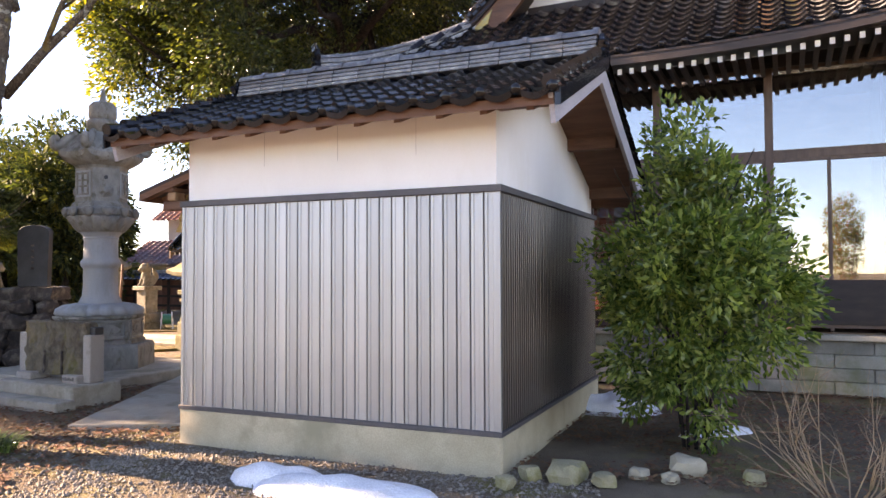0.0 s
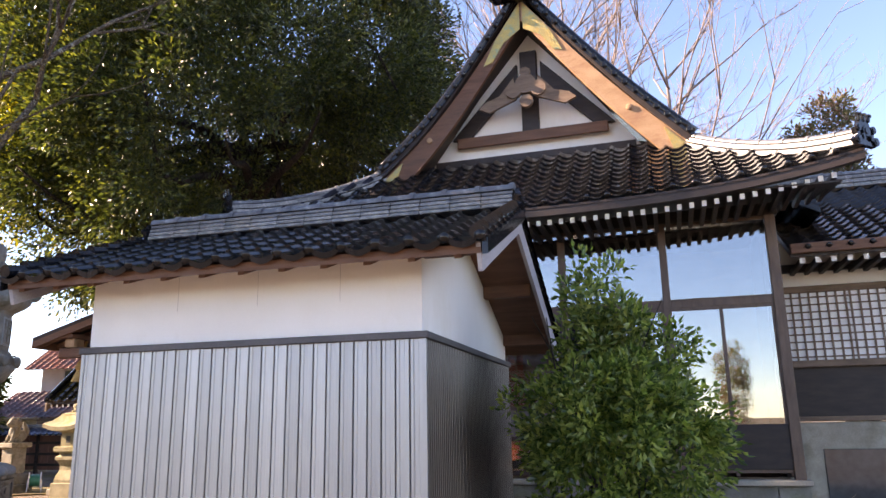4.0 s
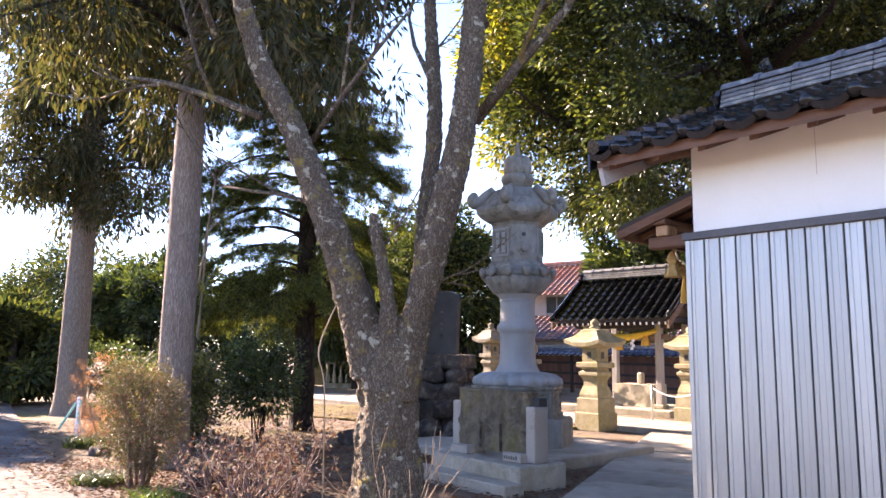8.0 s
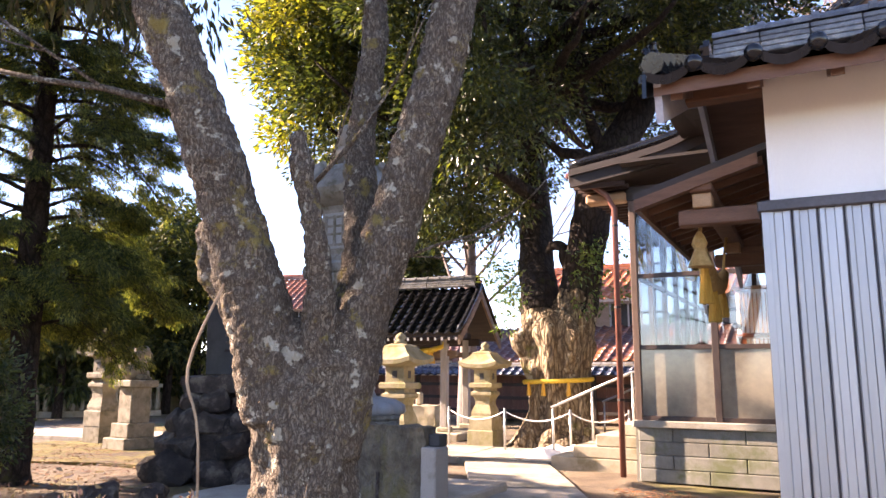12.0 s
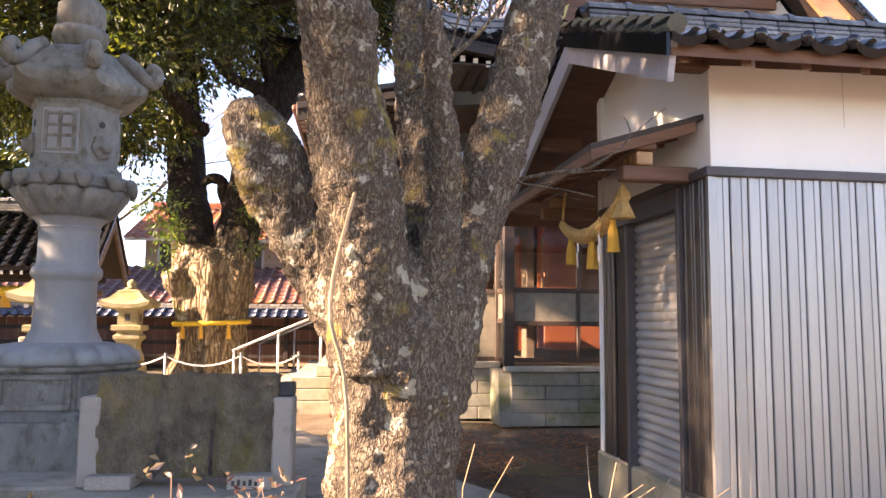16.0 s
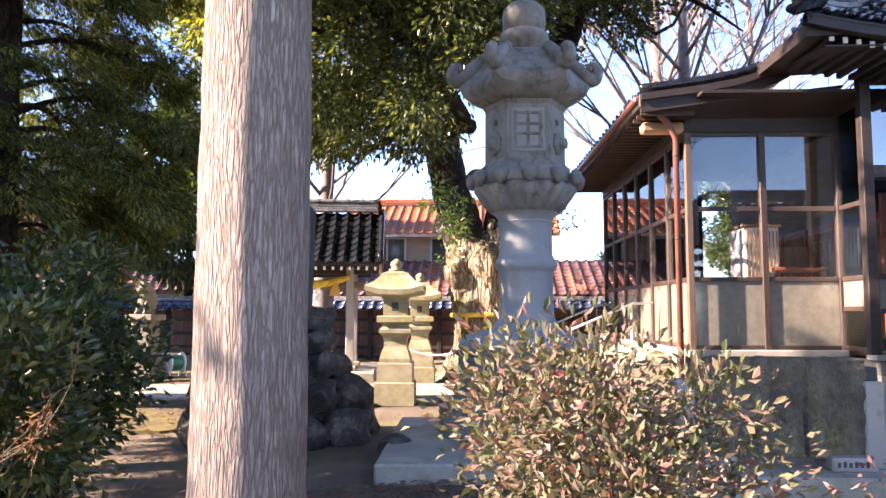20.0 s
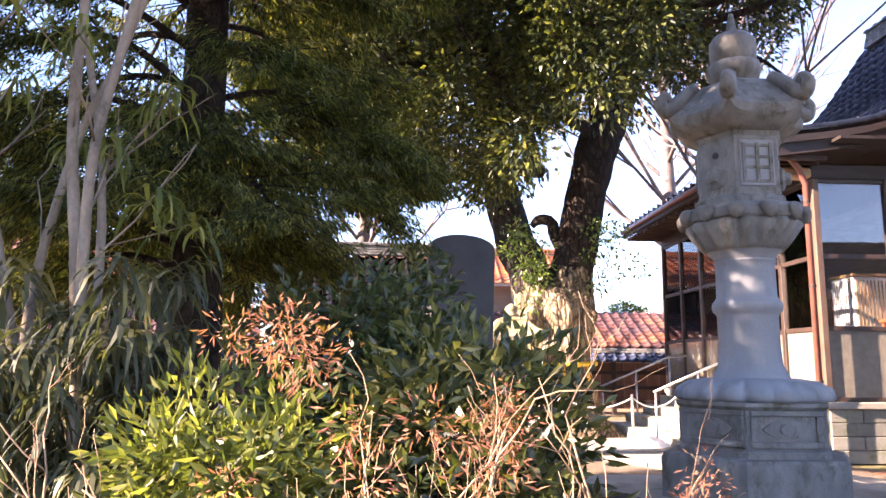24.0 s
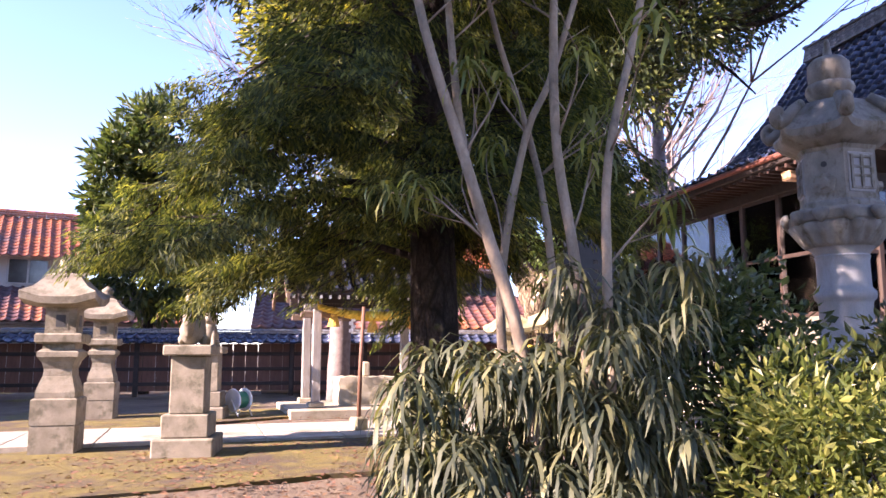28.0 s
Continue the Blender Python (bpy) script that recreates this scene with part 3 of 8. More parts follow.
def tile_mesh(w, l, material, eave=False):
    v, f = tile_arrays(w, l, eave)
    bm = bmesh.new()
    vs = [bm.verts.new(p) for p in v]
    for q in f:
        bm.faces.new([vs[i] for i in q][::-1])
    if eave:      # the round boss that closes the roll at the eave
        r = bmesh.ops.create_uvsphere(bm, u_segments=8, v_segments=5, radius=0.042)
        for q in r["verts"]:
            q.co = Vector((w * 0.84 + q.co.x, l * 1.05 + q.co.y * 0.55, 0.028 + q.co.z))
    return mesh_of(bm, "roof_tile", material, angle=0.7)


def tile_slope(parent, surface, cols, rows, w, l, material, singles=300, skip=None, order=None):
    """Tiles on surface(a, b): a metres along the eave, b metres down from the top. The first `singles` are objects, the rest one mesh."""
    me, me_eave = tile_mesh(w, l, material), tile_mesh(w, l, material, True)
    v0, f0 = tile_arrays(w, l)
    cells = [(i, j) for j in range(rows - 1, -1, -1) for i in range(cols) if not (skip and skip((i + 0.5) * w, (j + 0.5) * l))]
    if order:
        cells.sort(key=order)
    verts, faces = [], []
    for k, (i, j) in enumerate(cells):
        p = surface(i * w, j * l)
        x, y = (surface((i + 1) * w, j * l) - p) / w, (surface(i * w, (j + 1) * l) - p) / l
        z = y.cross(x).normalized() if y.cross(x).z > 0 else x.cross(y).normalized()
        jig = 0.004 * noise.noise(Vector((i * 3.7, j * 5.1, 0.5)))
        m = Matrix(((x.x, y.x, z.x, p.x), (x.y, y.y, z.y, p.y), (x.z, y.z, z.z, p.z + jig), (0, 0, 0, 1)))
        if k < singles:
            same("roof_tile", me_eave if j == rows - 1 else me, parent, m)
        else:
            A = np.array(m)
            faces += [[q + len(verts) * len(v0) for q in g] for g in f0]
            verts.append(v0 @ A[:3, :3].T + A[:3, 3])
    if verts:
        ob = new("roof_tiles", np_mesh("roof_tiles", np.concatenate(verts), faces, material, True))
        ob.parent = parent
        tagged(ob, kind="stuff")


def ridge(parent, p0, p1, w=0.2, h=0.2, courses=3, cap=True, material=None, name="ridge"):
    """A ridge of stacked flat tiles between two points, with a round cap row and clips; one part each."""
    material = material or M_RIDGE
    p0, p1 = Vector(p0), Vector(p1)
    d = p1 - p0
    L = d.length
    yaw, pitch = math.atan2(d.y, d.x), math.asin(d.z / L)
    m = Matrix.Translation(p0) @ Matrix.Rotation(yaw, 4, "Z") @ Matrix.Rotation(-pitch, 4, "Y")
    for c in range(courses):
        z, k = c * h / courses, 1 - 0.12 * c
        n = max(int(L / 0.28), 1)
        me = mesh_of(box(0.002, L / n - 0.002, -w / 2 * k, w / 2 * k, z, z + h / courses * 0.8, 0.006), "ridge_tile", material)
        for i in range(n):
            same("ridge_tile", me, parent, m @ pose(i * L / n, 0, 0))
    if cap:
        n = max(int(L / 0.3), 1)
        bm, a, b = bmesh.new(), 0.0, L / n
        prism([(w * 0.36 * math.cos(t), h + w * 0.30 * math.sin(t)) for t in np.linspace(0, math.pi, 9)], a, b - 0.004, "x", bm)
        prism([(w * 0.42 * math.cos(t), h + w * 0.37 * math.sin(t)) for t in np.linspace(0, math.pi, 9)], b - 0.035, b + 0.01, "x", bm)
        me = mesh_of(bm, "ridge_cap", material)
        for i in range(n):
            same("ridge_cap", me, parent, m @ pose(i * L / n, 0, 0))


def onigawara(parent, m, s=1.0, horns=False, name="ridge_end_tile"):
    """The ornamental end tile of a ridge: a stepped plate with scrolls, and on the great one three upright rolls. Faces -y."""
    bm = prism([(-0.26, 0), (-0.34, 0.10), (-0.24, 0.20), (-0.28, 0.34), (-0.16, 0.40), (-0.12, 0.52), (0.12, 0.52), (0.16, 0.40), (0.28, 0.34), (0.24, 0.20), (0.34, 0.10), (0.26, 0)], -0.05, 0.05)
    for x, z, r in ((-0.26, 0.10, 0.085), (0.26, 0.10, 0.085), (-0.22, 0.33, 0.075), (0.22, 0.33, 0.075), (0, 0.28, 0.11), (-0.12, 0.16, 0.06), (0.12, 0.16, 0.06)):
        for k in (1.0, 0.6):
            prism([(x + r * k * math.cos(t), z + r * k * math.sin(t)) for t in np.linspace(0, 2 * math.pi, 11)[:-1]], -0.05 - 0.035 * (2 - k), -0.04, "y", bm)
    bmesh.ops.scale(bm, vec=(s, s, s), verts=bm.verts)
    plate = part(name, bm, M_TILE, parent, "dark glazed ornamental ridge-end tile", m=m)
    if horns:
        for x, tilt in ((-0.13, -12), (0, 0), (0.13, 12)):
            bm = lathe([(0.05 * s, 0), (0.04 * s, 0.09 * s), (0.055 * s, 0.10 * s), (0.055 * s, 0.13 * s), (0.045 * s, 0.14 * s)], 12)
            part("horn", bm, M_TILE, plate, m=pose(x * s, -0.02, 0.5 * s, 14, tilt, 0))
    return plate


# ---------------------------------------------------------------- shed
def make_shed():
    shed = thing("storehouse", "small white-plastered storehouse clad below in grey ribbed metal sheet", "storehouse", SHED)
    W, D, TOP = 3.07, 3.4, 2.18
    EAVE, RIDGE_V, RIDGE_Z, BACK = 2.75, 1.2, 3.41, 3.75
    slope = (RIDGE_Z - EAVE) / (RIDGE_V + 0.45)
    part("foundation", box(1.02, W + 0.02, -0.02 + 1.84, D + 0.02, -0.1, 0.30, 0.015), M_FOOTING, shed)
    part("foundation", box(-0.02, W + 0.02, -0.02, 1.82, -0.1, 0.30, 0.015), M_FOOTING, shed, "plain concrete footing tinted tan for the sun on it")
    under = lambda v: (EAVE - 0.06 + slope * (v + 0.45)) if v < RIDGE_V else RIDGE_Z - 0.06 - slope * (v - RIDGE_V)
    # plaster walls, with the gables
    part("wall", box(0.03, W - 0.03, 0.03, 0.12, TOP, under(0.0)), M_PLASTER, shed)
    part("wall", box(0.0, 1.09, 1.72, 1.80, 0.3, under(1.8)), M_PLASTER, shed)
    part("wall", box(1.03, 1.09, 1.80, D - 0.12, 0.3, under(D)), M_PLASTER, shed)
    part("wall", box(1.03, W - 0.03, D - 0.12, D - 0.03, 0.3, under(D)), M_PLASTER, shed)
    for u, e in ((0.03, 1.719), (W - 0.12, D - 0.12)):
        part("wall", prism([(0.12, TOP), (e, TOP), (e, under(e)), (RIDGE_V, under(RIDGE_V)), (0.12, under(0.12))], u, u + 0.09, "x"), M_PLASTER, shed)
    for u in (0.88, 1.63, 2.36):       # fine upright cracks in the render
        part("plaster_joint", box(u, u + 0.002, 0.028, 0.03, TOP + 0.28, TOP + 0.62), M_GREYPAINT, shed)
    # metal cladding: each sheet is a part with a raised rib
    n = 27
    w = (W - 0.02) / n
    bm = bmesh.new()
    prism([(0.004, 0.022), (0.004, 0.002), (0.010, -0.004), (0.030, -0.004), (0.036, 0.004), (w * 0.62, 0.004), (w * 0.66, -0.002), (w - 0.008, -0.002), (w - 0.004, 0.004), (w - 0.004, 0.022)], 0.30, TOP - 0.05, "z", bm)
    bmesh.ops.recalc_face_normals(bm, faces=bm.faces)
    me = mesh_of(bm, "siding_sheet", M_SIDING)
    # same sheet for the sides, darkened in colour for its dark reflections
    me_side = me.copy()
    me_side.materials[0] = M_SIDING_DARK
    part("backing", box(0.021, W - 0.021, 0.0225, 0.028, 0.30, TOP), M_TRIM, shed)
    part("backing", box(W - 0.028, W - 0.0225, 0.03, D - 0.02, 0.30, TOP), M_TRIM, shed)
    part("backing", box(0.0225, 0.028, 1.43, 1.719, 0.30, TOP), M_TRIM, shed)
    for i in range(n):
        same("siding_sheet", me, shed, pose(0.01 + i * w, 0, 0))
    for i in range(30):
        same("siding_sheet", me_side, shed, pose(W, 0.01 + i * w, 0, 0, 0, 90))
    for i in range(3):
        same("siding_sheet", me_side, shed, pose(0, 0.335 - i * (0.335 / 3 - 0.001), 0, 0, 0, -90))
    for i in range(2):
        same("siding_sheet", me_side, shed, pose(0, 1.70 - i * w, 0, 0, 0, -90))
    # drip rail over the cladding, base rail under it
    for nm, z0, z1, o in (("drip_rail", TOP - 0.05, TOP + 0.005, 0.03), ("base_rail", 0.285, 0.325, 0.028)):
        part(nm, box(-o, W + o, -o, 0.0, z0, z1, 0.006), M_TRIM, shed)
        part(nm, box(W, W + o, 0.0, D, z0, z1, 0.006), M_TRIM, shed)
        part(nm, box(-o, 0.0, 0.0, 0.335 if nm == "base_rail" else 1.72, z0, z1, 0.006), M_TRIM, shed)
    part("corner_strip", box(-0.012, 0.02, -0.012, 0.02, 0.325, TOP - 0.05), M_SIDING, shed)
    part("corner_strip", box(W - 0.02, W + 0.012, -0.012, 0.02, 0.325, TOP - 0.05), M_SIDING, shed)
    # roller shutter and dark door on the west side
    sh = part("shutter", box(0.05, 0.08, 0.37, 1.15, 0.1, 2.0), M_SHUTTER, shed, "pale grey roller shutter")
    bm = bmesh.new()
    prism([(0, 0), (-0.016, 0.012), (-0.02, 0.03), (-0.012, 0.052), (0, 0.060)], 0.37, 1.15, "y", bm)
    me = mesh_of(bm, "shutter_slat", M_SHUTTER, angle=0.9)
    for k in range(30):
        same("shutter_slat", me, sh, pose(0.05, 0, 0.12 + 0.0625 * k))
    for v0, v1 in ((0.337, 0.377), (1.145, 1.19)):
        part("door_jamb", box(-0.03, 0.09, v0, v1, 0.05, 2.08, 0.005), M_TRIM, shed)
    part("lintel", box(-0.035, 0.10, 0.337, 1.62, 2.0, TOP - 0.05, 0.005), M_TRIM, shed)
    part("dark_door_panel", box(0.0, 0.06, 1.19, 1.42, 0.08, 2.0, 0.008), M_WOOD_DARK, shed, "dark brown door panel")
    # roof timbers
    U0, U1 = -0.45, W + 0.57
    boardF = lambda v, d: EAVE - d + slope * (v + 0.45)
    bm = prism([(-0.43, boardF(-0.43, 0.05)), (RIDGE_V, boardF(RIDGE_V, 0.05)), (BACK, boardF(RIDGE_V, 0.05) - slope * (BACK - RIDGE_V)),
                (BACK, boardF(RIDGE_V, 0.085) - slope * (BACK - RIDGE_V)), (RIDGE_V, boardF(RIDGE_V, 0.085)), (-0.43, boardF(-0.43, 0.085))], U0 + 0.03, U1 - 0.03, "x")
    part("roof_board", bm, M_WOOD_H, shed)
    bm = prism([(-0.40, boardF(-0.40, 0.085)), (0.03, boardF(0.03, 0.085)), (0.03, boardF(0.03, 0.15)), (-0.40, boardF(-0.40, 0.135))], 0, 0.055, "x")
    me = mesh_of(bm, "rafter", M_WOOD_H)
    for i in range(12):
        same("rafter", me, shed, pose(-0.36 + i * 0.343, 0, 0))
    part("eave_fascia", prism([(-0.45, boardF(-0.45, 0.03)), (-0.42, boardF(-0.42, 0.03)), (-0.42, boardF(-0.42, 0.10)), (-0.45, boardF(-0.45, 0.10))], U0 + 0.02, U1 - 0.02, "x"), M_WOOD_H, shed)
    for v in (0.06, RIDGE_V, 2.3, D - 0.08):       # purlin ends
        z = under(v) - 0.13
        part("purlin", box(U0 + 0.10, 0.03, v - 0.05, v + 0.05, z, z + 0.13, 0.006), M_WOOD_H, shed)
        part("purlin", box(W - 0.03, U1 - 0.10, v - 0.05, v + 0.05, z, z + 0.13, 0.006), M_WOOD_H, shed)
    for u in (U0 + 0.02, U1 - 0.055):       # barge boards
        part("barge_board", prism([(-0.46, boardF(-0.46, 0.02)), (RIDGE_V, boardF(RIDGE_V, 0.02)), (RIDGE_V, boardF(RIDGE_V, 0.22)), (-0.40, boardF(-0.40, 0.24))], u, u + 0.035, "x"), M_GREYPAINT, shed, "grey-painted barge board")
        part("barge_board", prism([(RIDGE_V, boardF(RIDGE_V, 0.02)), (BACK, boardF(RIDGE_V, 0.02) - slope * (BACK - RIDGE_V)), (BACK, boardF(RIDGE_V, 0.22) - slope * (BACK - RIDGE_V)), (RIDGE_V, boardF(RIDGE_V, 0.22))], u, u + 0.035, "x"), M_GREYPAINT, shed)
    # tiles
    w, l = 0.2575, 0.22
    run = math.hypot(1, slope)
    n = math.ceil((RIDGE_V + 0.47) * run / l)
    step = (RIDGE_V + 0.50) * run / n
    tile_slope(shed, lambda a, b: Vector((U0 + a, RIDGE_V - b / run, RIDGE_Z + 0.005 - b / run * slope)), 16, n, w, step, M_TILE)
    tile_slope(shed, lambda a, b: Vector((U0 + a, RIDGE_V + b / run, RIDGE_Z + 0.005 - b / run * slope)), 16, 11, w, 0.245, M_TILE, 40)
    for u in (U0 - 0.005, U1 - 0.07):       # verge rolls
        bm = bmesh.new()
        for j in range(n):
            v0, v1 = RIDGE_V - j * step / run, RIDGE_V - (j + 1) * step / run
            z0, z1 = RIDGE_Z + 0.0 - j * step / run * slope, RIDGE_Z + 0.02 - (j + 1) * step / run * slope
            prism([(v0, z0), (v1, z1), (v1, z1 - 0.12), (v0, z0 - 0.10)], u - 0.02 + (0 if u < 0 else 0.09), u + (0.0 if u < 0 else 0.11), "x", bm)
            tube([(u + 0.035, v0, z0 + 0.03), (u + 0.035, v1 - 0.01, z1 + 0.045)], [0.05, 0.055], 8, bm=bm)
        part("verge_tiles", bm, M_TILE, shed)
    ridge(shed, (-0.30, RIDGE_V, RIDGE_Z + 0.02), (W + 0.52, RIDGE_V, RIDGE_Z + 0.02), 0.22, 0.17, 4)
    onigawara(shed, pose(W + 0.56, RIDGE_V, RIDGE_Z - 0.02, 0, 0, 90), 0.42)
    onigawara(shed, pose(-0.34, RIDGE_V, RIDGE_Z - 0.02, 0, 0, -90), 0.42)
    return shed


def make_canopy():
    """The little wooden canopy over the shutter, with its straw rope."""
    c = thing("door_canopy", "small brown timber canopy over the storehouse door", "canopy", SHED)
    z = lambda u: 2.48 + 0.30 * u
    V0, V1 = 0.10, 2.15
    EX = -0.66
    part("canopy_roof", prism([(0.03, z(0.03)), (EX, z(EX)), (EX, z(EX) + 0.035), (0.03, z(0.03) + 0.035)], V0, V1), M_WOOD_DARK, c)
    part("canopy_fascia", prism([(-0.02, z(-0.02)), (EX, z(EX)), (EX, z(EX) - 0.06), (-0.02, z(-0.02) - 0.06)], V0, V0 + 0.03), M_WOOD_H, c)
    part("canopy_fascia", box(EX, EX + 0.03, V0 + 0.03, V1, z(EX) - 0.06, z(EX) - 0.002), M_WOOD_H, c)
    bm = prism([(0.0, z(0.0) - 0.005), (EX + 0.03, z(EX + 0.03) - 0.005), (EX + 0.03, z(EX + 0.03) - 0.045), (0.0, z(0.0) - 0.045)], 0, 0.035)
    me = mesh_of(bm, "rafter", M_WOOD_H)
    for i in range(11):
        same("rafter", me, c, pose(0, V0 + 0.08 + i * 0.19, 0))
    for v in (0.18, 1.85):
        part("bracket_arm", box(-0.44, 0.03, v, v + 0.09, 2.13, 2.22, 0.008), M_WOOD_H, c)
        part("strut_block", box(-0.36, -0.26, v - 0.02, v + 0.11, 2.222, 2.30, 0.006), M_WOOD_PALE, c)
    part("canopy_beam", box(-0.37, -0.25, V0 + 0.02, V1 - 0.02, 2.302, 2.345, 0.008), M_WOOD_H, c)
    return c


def rope_arc(p0, p1, sag, r, strands=3, turns=9, n=60):
    """A twisted rope that hangs between two points and thins towards its ends."""
    bm = bmesh.new()
    p0, p1 = Vector(p0), Vector(p1)
    for s in range(strands):
        pts, rad = [], []
        for i in range(n + 1):
            t = i / n
            c = p0.lerp(p1, t) - Vector((0, 0, sag * 4 * t * (1 - t)))
            a = 2 * math.pi * (s / strands + turns * t)
            k = r * (0.55 + 0.45 * math.sin(math.pi * t))
            side = (p1 - p0).cross(Vector((0, 0, 1))).normalized()
            pts.append(c + side * math.cos(a) * k * 0.55 + Vector((0, 0, 1)) * math.sin(a) * k * 0.55)
            rad.append(k * 0.62)
        tube(pts, rad, 6, bm=bm)
    return bm


def tassel(h, r):
    return lathe([(r * 0.3, 0), (r * 0.55, -h * 0.12), (r * 0.5, -h * 0.2), (r * 0.75, -h * 0.45), (r, -h), (r * 0.3, -h)], 14, wave=lambda a, z: 1 + 0.08 * math.sin(9 * a))


def paper_streamer(h, w):
    bm = bmesh.new()
    k = h / 4
    for i in range(4):
        x = (-0.25 if i % 2 else 0.25) * w
        prism([(x - w / 2, -i * k), (x + w / 2, -i * k + k * 0.1), (x + w / 2, -(i + 1) * k + k * 0.1), (x - w / 2, -(i + 1) * k)], 0.002 * i, 0.002 * i + 0.0015, "y", bm)
    return bm


def make_door_rope():
    r = thing("straw_rope", "twisted straw rope with tassels and white paper streamers under the canopy", "rope", SHED)
    p0, p1 = (-0.36, 0.40, 2.06), (-0.36, 1.62, 2.05)
    part("rope", rope_arc(p0, p1, 0.16, 0.052), M_ROPE, r, smooth=True)
    part("rope_end", lathe([(0.012, 0), (0.03, -0.03), (0.045, -0.07), (0.03, -0.10), (0.07, -0.2), (0.02, -0.2)], 12, wave=lambda a, z: 1 + 0.1 * math.sin(8 * a)), M_ROPE, r, m=pose(-0.36, 0.38, 2.13))
    part("hanging_cord", tube([(-0.36, 0.40, 2.07), (-0.35, 0.39, 2.18), (-0.33, 0.40, 2.31)], [0.012] * 3, 6), M_ROPE, r)
    part("hanging_cord", tube([(-0.36, 1.60, 2.06), (-0.35, 1.61, 2.18), (-0.33, 1.62, 2.31)], [0.010] * 3, 6), M_ROPE, r)
    for v, dz in ((0.56, -0.10), (0.95, -0.18), (1.40, -0.12)):
        part("tassel", tassel(0.22, 0.042), M_TASSEL, r, m=pose(-0.36, v, 2.06 + dz))
    for v, dz in ((0.75, -0.15), (1.18, -0.16)):
        part("paper_streamer", paper_streamer(0.22, 0.055), M_PAPER, r, m=pose(-0.38, v, 2.06 + dz, 0, 0, 80))
    return r


make_shed()
make_canopy()
make_door_rope()


# ---------------------------------------------------------------- shrine hall
def roof_west(u):
    """Height of the hall's west slope: flat over the porch, steep at the ridge."""
    pts = ((-0.7, 4.10), (0.0, 4.19), (0.6, 4.30), (1.1, 4.50), (2.0, 5.02), (3.0, 5.82), (4.0, 6.95), (5.0, 8.35))
    for (a, p), (b, q) in zip(pts, pts[1:]):
        if u <= b:
            return p + (q - p) * (u - a) / (b - a)
    return pts[-1][1]


EAVE_V, EU0, EU1 = -1.95, 0.75, 9.25


def roof_south(u, v):
    """The skirt under the south gable: rises inwards, its eave lifted at the corners."""
    t = (v - EAVE_V) / 1.95
    lift = 0.33 * abs((u - 5.0) / 4.25) ** 3 * (1 - t)
    return 4.24 + 1.25 * t + 0.14 * t * t + lift


def make_hall():
    hall = thing("shrine_hall", "old wooden shrine hall with glazed porch and curved dark tiled roof", "shrine", HALL)
    N = 5.7                                     # porch, from v = 0 to N
    # stone footing in courses of single blocks
    def courses(u0, v0, u1, v1, rows, h, length, off):
        d = Vector((u1 - u0, v1 - v0, 0))
        L = d.length
        yaw = math.degrees(math.atan2(d.y, d.x))
        for r in range(rows):
            x = -(length * 0.5 if (r + off) % 2 else 0)
            while x < L - 0.01:
                a, b = max(x, 0), min(x + length, L)
                if b - a > 0.02:
                    part("footing_block", box(a + 0.004, b - 0.004, 0, 0.25, r * h, (r + 1) * h - 0.006, 0.008), M_BLOCK, hall, m=pose(u0, v0, 0, 0, 0, yaw))
                x += length
    courses(-0.02, -0.04, 2.02, -0.04, 4, 0.168, 0.86, 0)
    courses(2.0, -0.78, 8.4, -0.78, 4, 0.168, 0.86, 1)
    part("footing", box(0.02, 8.3, 0.2, N, -0.1, 0.66), M_BLOCK, hall)
    part("footing", box(2.02, 8.3, -0.55, 0.21, -0.1, 0.66), M_BLOCK, hall)
    part("footing", prism([(-0.78, 0), (-0.16, 0), (-0.03, 0.672), (-0.66, 0.672)], 1.86, 2.02, "x"), M_BLOCK, hall)
    part("footing", box(-0.06, 0.02, -0.02, N, -0.1, 0.664), M_BLOCK, hall)
    # sills
    part("sill", box(-0.08, 2.0, -0.09, 0.12, 0.672, 0.76, 0.01), M_CONC, hall)
    part("sill", box(-0.08, 0.12, 0.122, N + 0.05, 0.672, 0.76, 0.01), M_CONC, hall)
    part("sill", box(1.93, 8.42, -0.85, -0.60, 0.672, 0.74, 0.01), M_CONC, hall)
    # floor and ceiling
    part("floor_deck", box(0.12, 8.2, 0.0, N, 0.70, 0.76), M_WOOD, hall)
    part("floor_deck", box(2.1, 8.2, -0.6, -0.002, 0.70, 0.76), M_WOOD, hall)
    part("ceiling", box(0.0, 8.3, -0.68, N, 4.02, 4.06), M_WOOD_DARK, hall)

    glazing(hall)
    # beams
    part("beam", box(-0.06, 2.0, -0.06, 0.06, 3.66, 3.86, 0.01), M_WOOD_DARK, hall)
    part("beam", box(-0.06, 0.06, 0.062, N, 3.66, 3.86, 0.01), M_WOOD_DARK, hall)
    part("beam", box(2.0, 8.4, -0.78, -0.62, 4.14, 4.30, 0.01), M_WOOD_DARK, hall)
    # core of the roof
    part("eave_soffit", prism([(EAVE_V + 0.15, 4.20), (-0.6, 4.34), (-0.6, 4.36), (EAVE_V + 0.15, 4.22)], EU0 + 0.25, EU1 - 0.25, "x"), M_WOOD_DARK, hall)
    roof(hall)
    porch_front(hall)
    interior(hall)
    return hall


